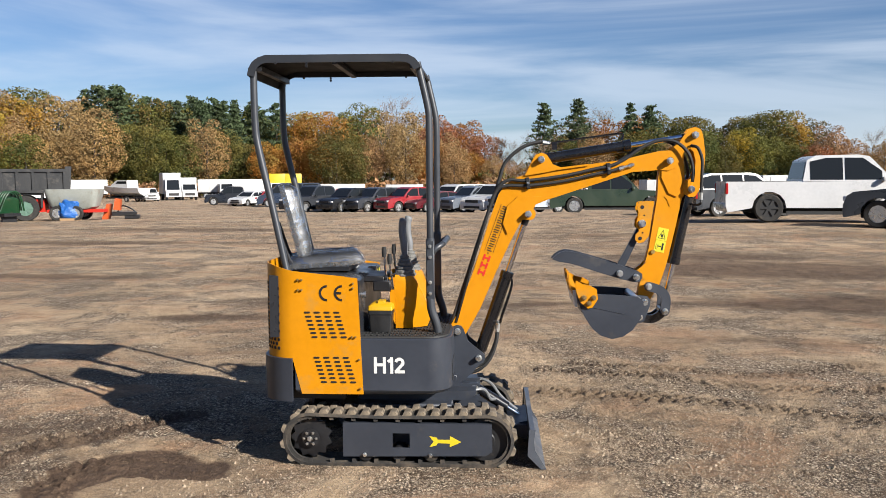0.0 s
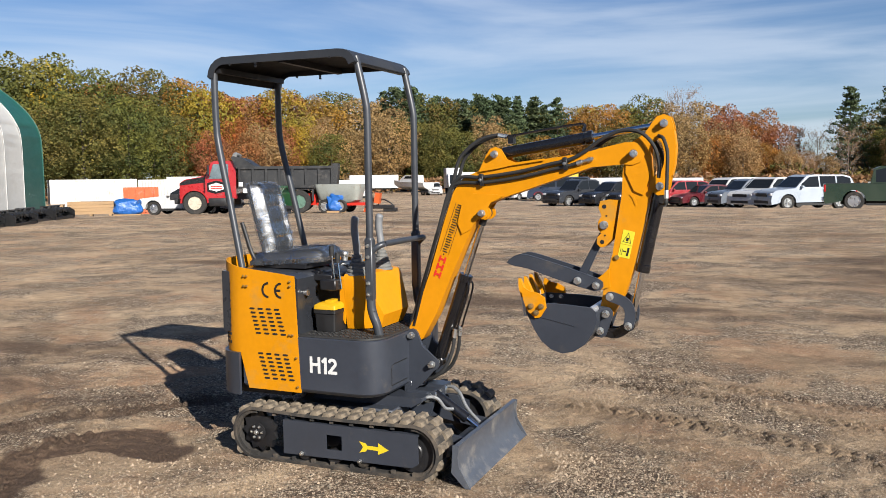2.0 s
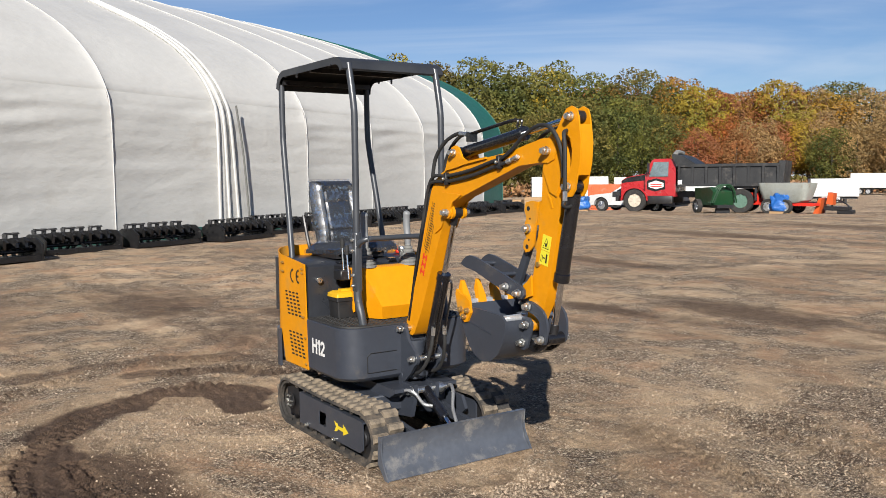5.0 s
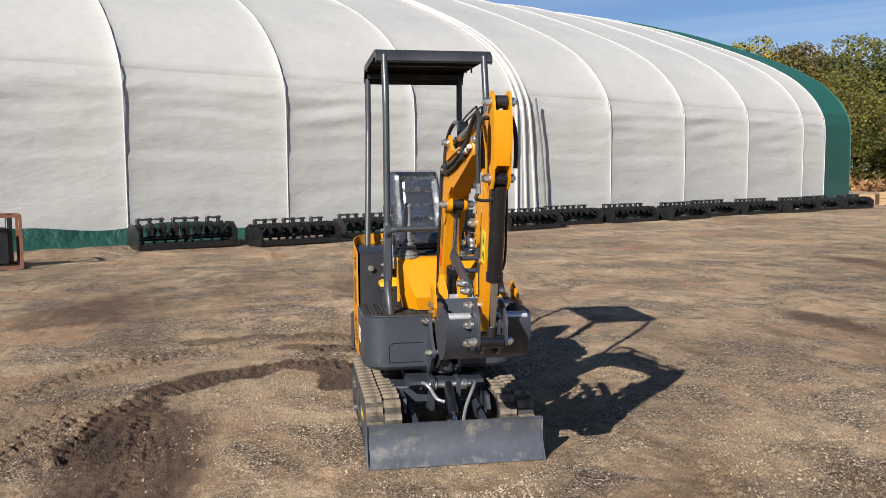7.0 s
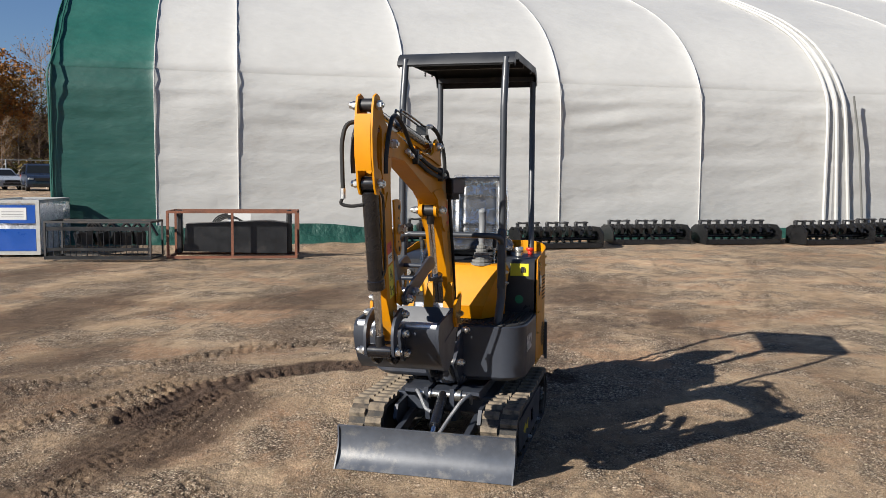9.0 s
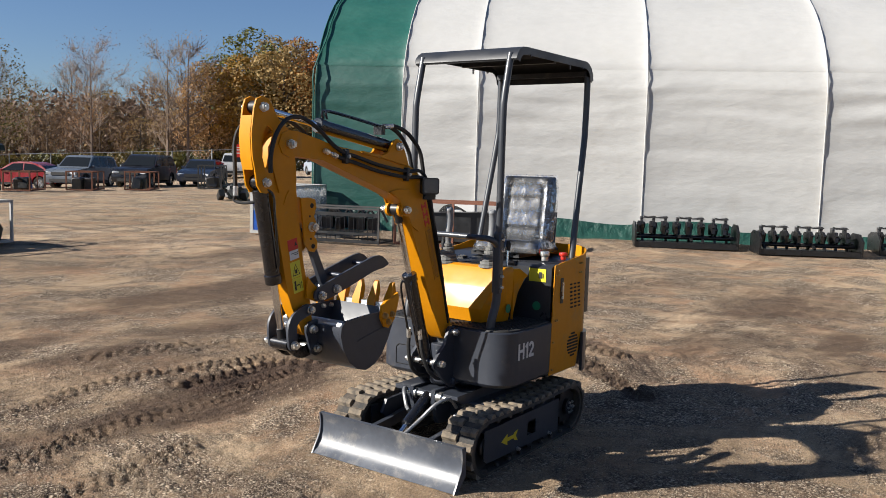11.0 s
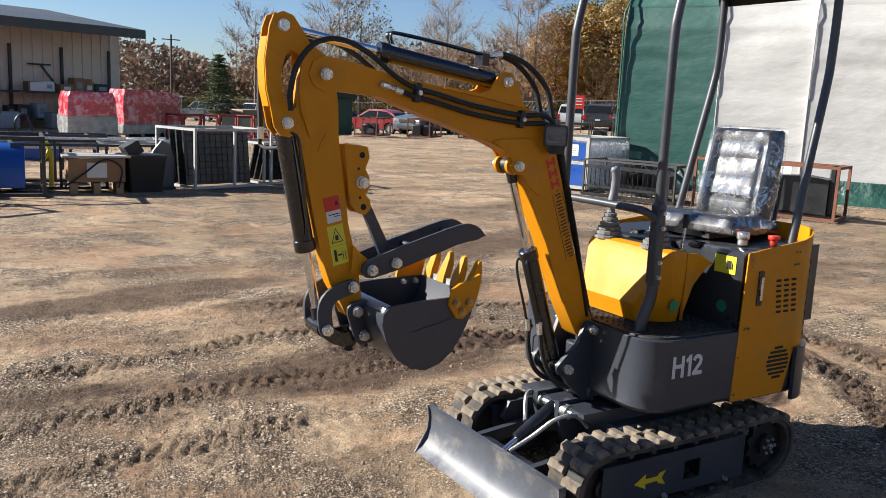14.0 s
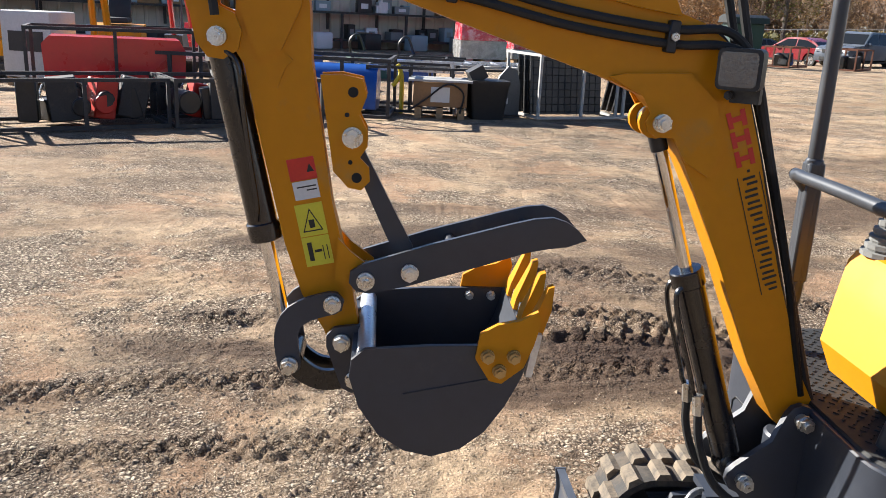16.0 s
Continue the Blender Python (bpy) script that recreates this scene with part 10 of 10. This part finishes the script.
for k in range(10):
    p = hm @ Vector((2.0 + k * 1.9, 1.6, 0))
    t = thing("stored_goods", "pale wrapped goods standing below the rack", "goods", at=(p.x, p.y, ground_z(p.x, p.y)), rz=20 + k * 7)
    bm = B()
    box(bm, (0, 0, 0.3), (0.8, 0.5, 0.6))
    part("pack", bev(bm, 0.06, 2), box_mats[k % 4], t)

# red wrapped pallets
red_film = mat("red_stretch_wrapped_goods", (0.80, 0.04, 0.075), 0.25, vary=0.25, scale=5, bump=0.6, bscale=9, coat=0.7, dirt=(1.0, 0.70, 0.72), dirt_amount=0.38, dirt_scale=5)
pale_film = mat("clear_wrapped_grey_goods", (0.42, 0.42, 0.41), 0.25, vary=0.3, scale=6, bump=0.6, bscale=9, coat=0.7, dirt=(0.75, 0.75, 0.75), dirt_amount=0.25, dirt_scale=5)


def wrapped_pallet(at, rz, sx, sy, h1, h2, label):
    t = thing("wrapped_pallet", label, "pallet", at=(at[0], at[1], ground_z(*at)), rz=rz, group="red wrapped pallets")
    for nm, z0, z1, m, k in (("lower_load", 0.15, h1, pale_film, 1.0), ("upper_load", h1 + 0.005, h2, red_film, 0.96)):
        bm = B()
        rings = []
        for i in range(9):
            z = z0 + (z1 - z0) * i / 8
            q = 1 - 0.10 * (i / 8) ** 4 if nm == "upper_load" else 1
            rings.append([(x + 0.03 * noise.noise((x * 3, y * 3, z * 3)), y + 0.03 * noise.noise((y * 3, x * 3, z * 3)), z + 0.03 * noise.noise((x * 4, y * 4, 1))) for x, y in rounded(-sx / 2 * k * q, sx / 2 * k * q, -sy / 2 * k * q, sy / 2 * k * q, 0.08, 4)])
        loft(bm, rings)
        part(nm, bm, m, t, smooth=50)
    for x in (-sx / 2 + 0.1, 0, sx / 2 - 0.1):
        bm = B()
        box(bm, (x, 0, 0.07), (0.12, sy, 0.14))
        part("pallet_block", bm, wood_m, t)
    return t


wrapped_pallet((-1.75, -25.4), 8, 1.5, 1.1, 0.70, 1.42, "pallet of grey goods topped with red stretch wrap")
wrapped_pallet((-3.35, -26.6), 20, 1.35, 1.1, 0.45, 1.55, "tall pallet bound in red stretch wrap")
wrapped_pallet((-4.3, -27.6), 20, 1.4, 1.1, 0.45, 1.50, "tall pallet bound in red stretch wrap")
for k in range(3):
    t = steel_crate((-5.2 - k * 1.4, -26.4 - k * 0.5), 15, 1.3, 1.0, 0.8, mat("red_rack_steel", (0.34, 0.03, 0.025), 0.5, vary=0.2), 1, "red steel stillage crate", 0.025)

# dark green booth, tan counter, fence and gate
booth = thing("garden_shed", "dark green plastic shed with double doors", "shed", at=(-13.5, -33.2, ground_z(-13.5, -33.2)), rz=math.degrees(math.atan2(33.6, 13.0)) - 62)
booth.scale = (0.84, 0.84, 0.95)
gshed = mat("dark_green_plastic", (0.018, 0.055, 0.048), 0.5, vary=0.1, scale=3)
bm = B()
box(bm, (0, 0, 0.90), (1.70, 1.05, 1.76))
part("body", bev(bm, 0.03, 1), gshed, booth)
bm = B()
prism(bm, [(-0.72, 1.78), (0.72, 1.78), (0.66, 2.02), (0.3, 2.14), (-0.3, 2.14), (-0.66, 2.02)], -0.98, 0.98, "x")
part("roof", bev(bm, 0.02, 1), mat("near_black_plastic", (0.012, 0.016, 0.016), 0.5), booth)
for s in (-1, 1):
    bm = B()
    box(bm, (s * 0.42, -0.64, 0.92), (0.80, 0.03, 1.6))
    part("door", bev(bm, 0.01, 1), gshed, booth)
    bm = B()
    box(bm, (s * 0.42, -0.66, 1.35), (0.16, 0.01, 0.16))
    part("door_sign", bm, mat("pale_sign", (0.45, 0.5, 0.48), 0.5), booth)
tc = thing("tan_truck_topper", "tan truck bed topper resting on blocks", "topper", at=(-9.9, -33.5, ground_z(-9.9, -33.5)), rz=18)
bm = B()
prism(bm, [(-1.3, 0.1), (1.3, 0.1), (1.22, 0.62), (-1.22, 0.62)], -0.7, 0.7)
part("body", bev(bm, 0.05, 2), mat("cream_paint", (0.55, 0.45, 0.28), 0.5, vary=0.08), tc)
bm = B()
box(bm, (0, 0, 0.80), (2.0, 0.9, 0.34))
part("upper_box", bev(bm, 0.05, 2), mat("tan_upholstery", (0.34, 0.24, 0.15), 0.7, vary=0.1), tc)
fence = thing("chain_link_fence", "grey chain-link fence along the yard's edge", "fence")
fence_m = mat("fence_galvanised", (0.24, 0.25, 0.25), 0.45, 0.5, vary=0.15, scale=8)
way = [(12.0, -80.0), (-14.0, -74.0), (-30.0, -62.0), (-44.0, -46.0), (-54.0, -26.0)]
post_bm = B()
cyl(post_bm, (0, 0, 0), (0, 0, 2.1), 0.045, seg=6)
post_me = bpy.data.meshes.new("fence_post")
post_bm.to_mesh(post_me)
post_bm.free()
post_me.materials.append(fence_m)
wires = B()
for (x0, y0), (x1, y1) in zip(way, way[1:]):
    L = math.hypot(x1 - x0, y1 - y0)
    n = int(L / 3)
    for k in range(n):
        a, b = k / n, (k + 1) / n
        pa = Vector((x0 + (x1 - x0) * a, y0 + (y1 - y0) * a, 0))
        pb_ = Vector((x0 + (x1 - x0) * b, y0 + (y1 - y0) * b, 0))
        pa.z, pb_.z = ground_z(pa.x, pa.y), ground_z(pb_.x, pb_.y)
        piece("fence_post", post_me, fence, Matrix.Translation(pa))
        bm = B()
        cyl(bm, pa + Vector((0, 0, 2.05)), pb_ + Vector((0, 0, 2.05)), 0.028, seg=5)
        part("top_rail", bm, fence_m, fence)
        for q in range(10):
            u, w = q / 10, (q + 4.2) / 10
            for lo, hi in ((0.05, 2.0), (2.0, 0.05)):
                w2 = min(1.0, w)
                zz = lo + (hi - lo) * (w2 - u) / (w - u)
                cyl(wires, pa.lerp(pb_, u) + Vector((0, 0, lo)), pa.lerp(pb_, w2) + Vector((0, 0, zz)), 0.0035, seg=3, cap=False)
part("chain_link_mesh", wires, fence_m, fence, "grey diamond wire mesh", kind="stuff")

# crates and frames before the fence, seen past the tent's green end
for k, (x, y) in enumerate(((-24.0, -31.2), (-26.2, -29.2), (-16.0, -34.2), (-18.2, -33.0), (-20.2, -31.6))):
    m = (dark_steel, dark_steel, rust, rust, rust)[k]
    t = steel_crate((x, y), 42, 1.9, 1.1, 1.15 if k < 2 else 0.85, m, 1, "weathered steel crate before the fence", 0.03)
    g = thing("stacked_parts", "dark machine parts standing in a crate", "parts", at=(x, y, ground_z(x, y) + 0.075), rz=42)
    rs = np.random.RandomState(90 + k)
    for q in range(5):
        bm = B()
        box(bm, (rs.uniform(-0.6, 0.6), rs.uniform(-0.25, 0.25), 0.25), (rs.uniform(0.2, 0.5), 0.4, 0.5), (rs.uniform(-12, 12), rs.uniform(-15, 15), 0))
        part("machine_part", bev(bm, 0.02, 1), (imp_black, dark_steel, blue_m if k == 2 else imp_black)[q % 3], g)
pile = thing("scrap_pile", "heap of black hydraulic parts on the ground", "parts", at=(-17.8, -22.6, ground_z(-17.8, -22.6)), rz=20)
rs = np.random.RandomState(8)
for q in range(16):
    bm = B()
    x, y = rs.normal(0, 0.5), rs.normal(0, 0.3)
    h = max(0.1, 0.55 - 0.4 * math.hypot(x, y))
    if q % 2:
        tube(bm, [(x, y, h), (x + rs.uniform(-0.4, 0.4), y, h * 0.6 + 0.15), (x + rs.uniform(-0.7, 0.7), y + 0.1, 0.06)], 0.045, seg=6)
    else:
        box(bm, (x, y, h * 0.6), (rs.uniform(0.2, 0.5), 0.2, h), (rs.uniform(-20, 20), rs.uniform(-30, 30), rs.uniform(0, 90)))
    part("machine_part", bm, imp_black if q % 3 else dark_steel, pile)
sign = thing("red_sign", "red notice board with white bars on a post", "sign", at=(-31.5, -37.6, ground_z(-31.5, -37.6)), rz=-50)
bm = B()
box(bm, (0, 0, 1.9), (1.0, 0.04, 0.8))
part("board", bm, red_mark, sign)
bm = B()
for z in (2.1, 1.95, 1.75):
    box(bm, (0, 0.026, z), (0.75, 0.008, 0.06))
part("text_bars", bm, white_paint, sign)
for x in (-0.4, 0.4):
    bm = B()
    box(bm, (x, -0.045, 1.0), (0.06, 0.05, 2.1))
    part("post", bm, dark_steel, sign)
pole = thing("utility_pole", "distant wooden utility pole", "pole", at=(-24.0, -105.0, -1.2))
bm = B()
cyl(bm, (0, 0, 0), (0, 0, 9.5), 0.16, 0.11, seg=8)
box(bm, (0, 0, 8.9), (2.2, 0.12, 0.12))
part("shaft", bm, bark, pole)
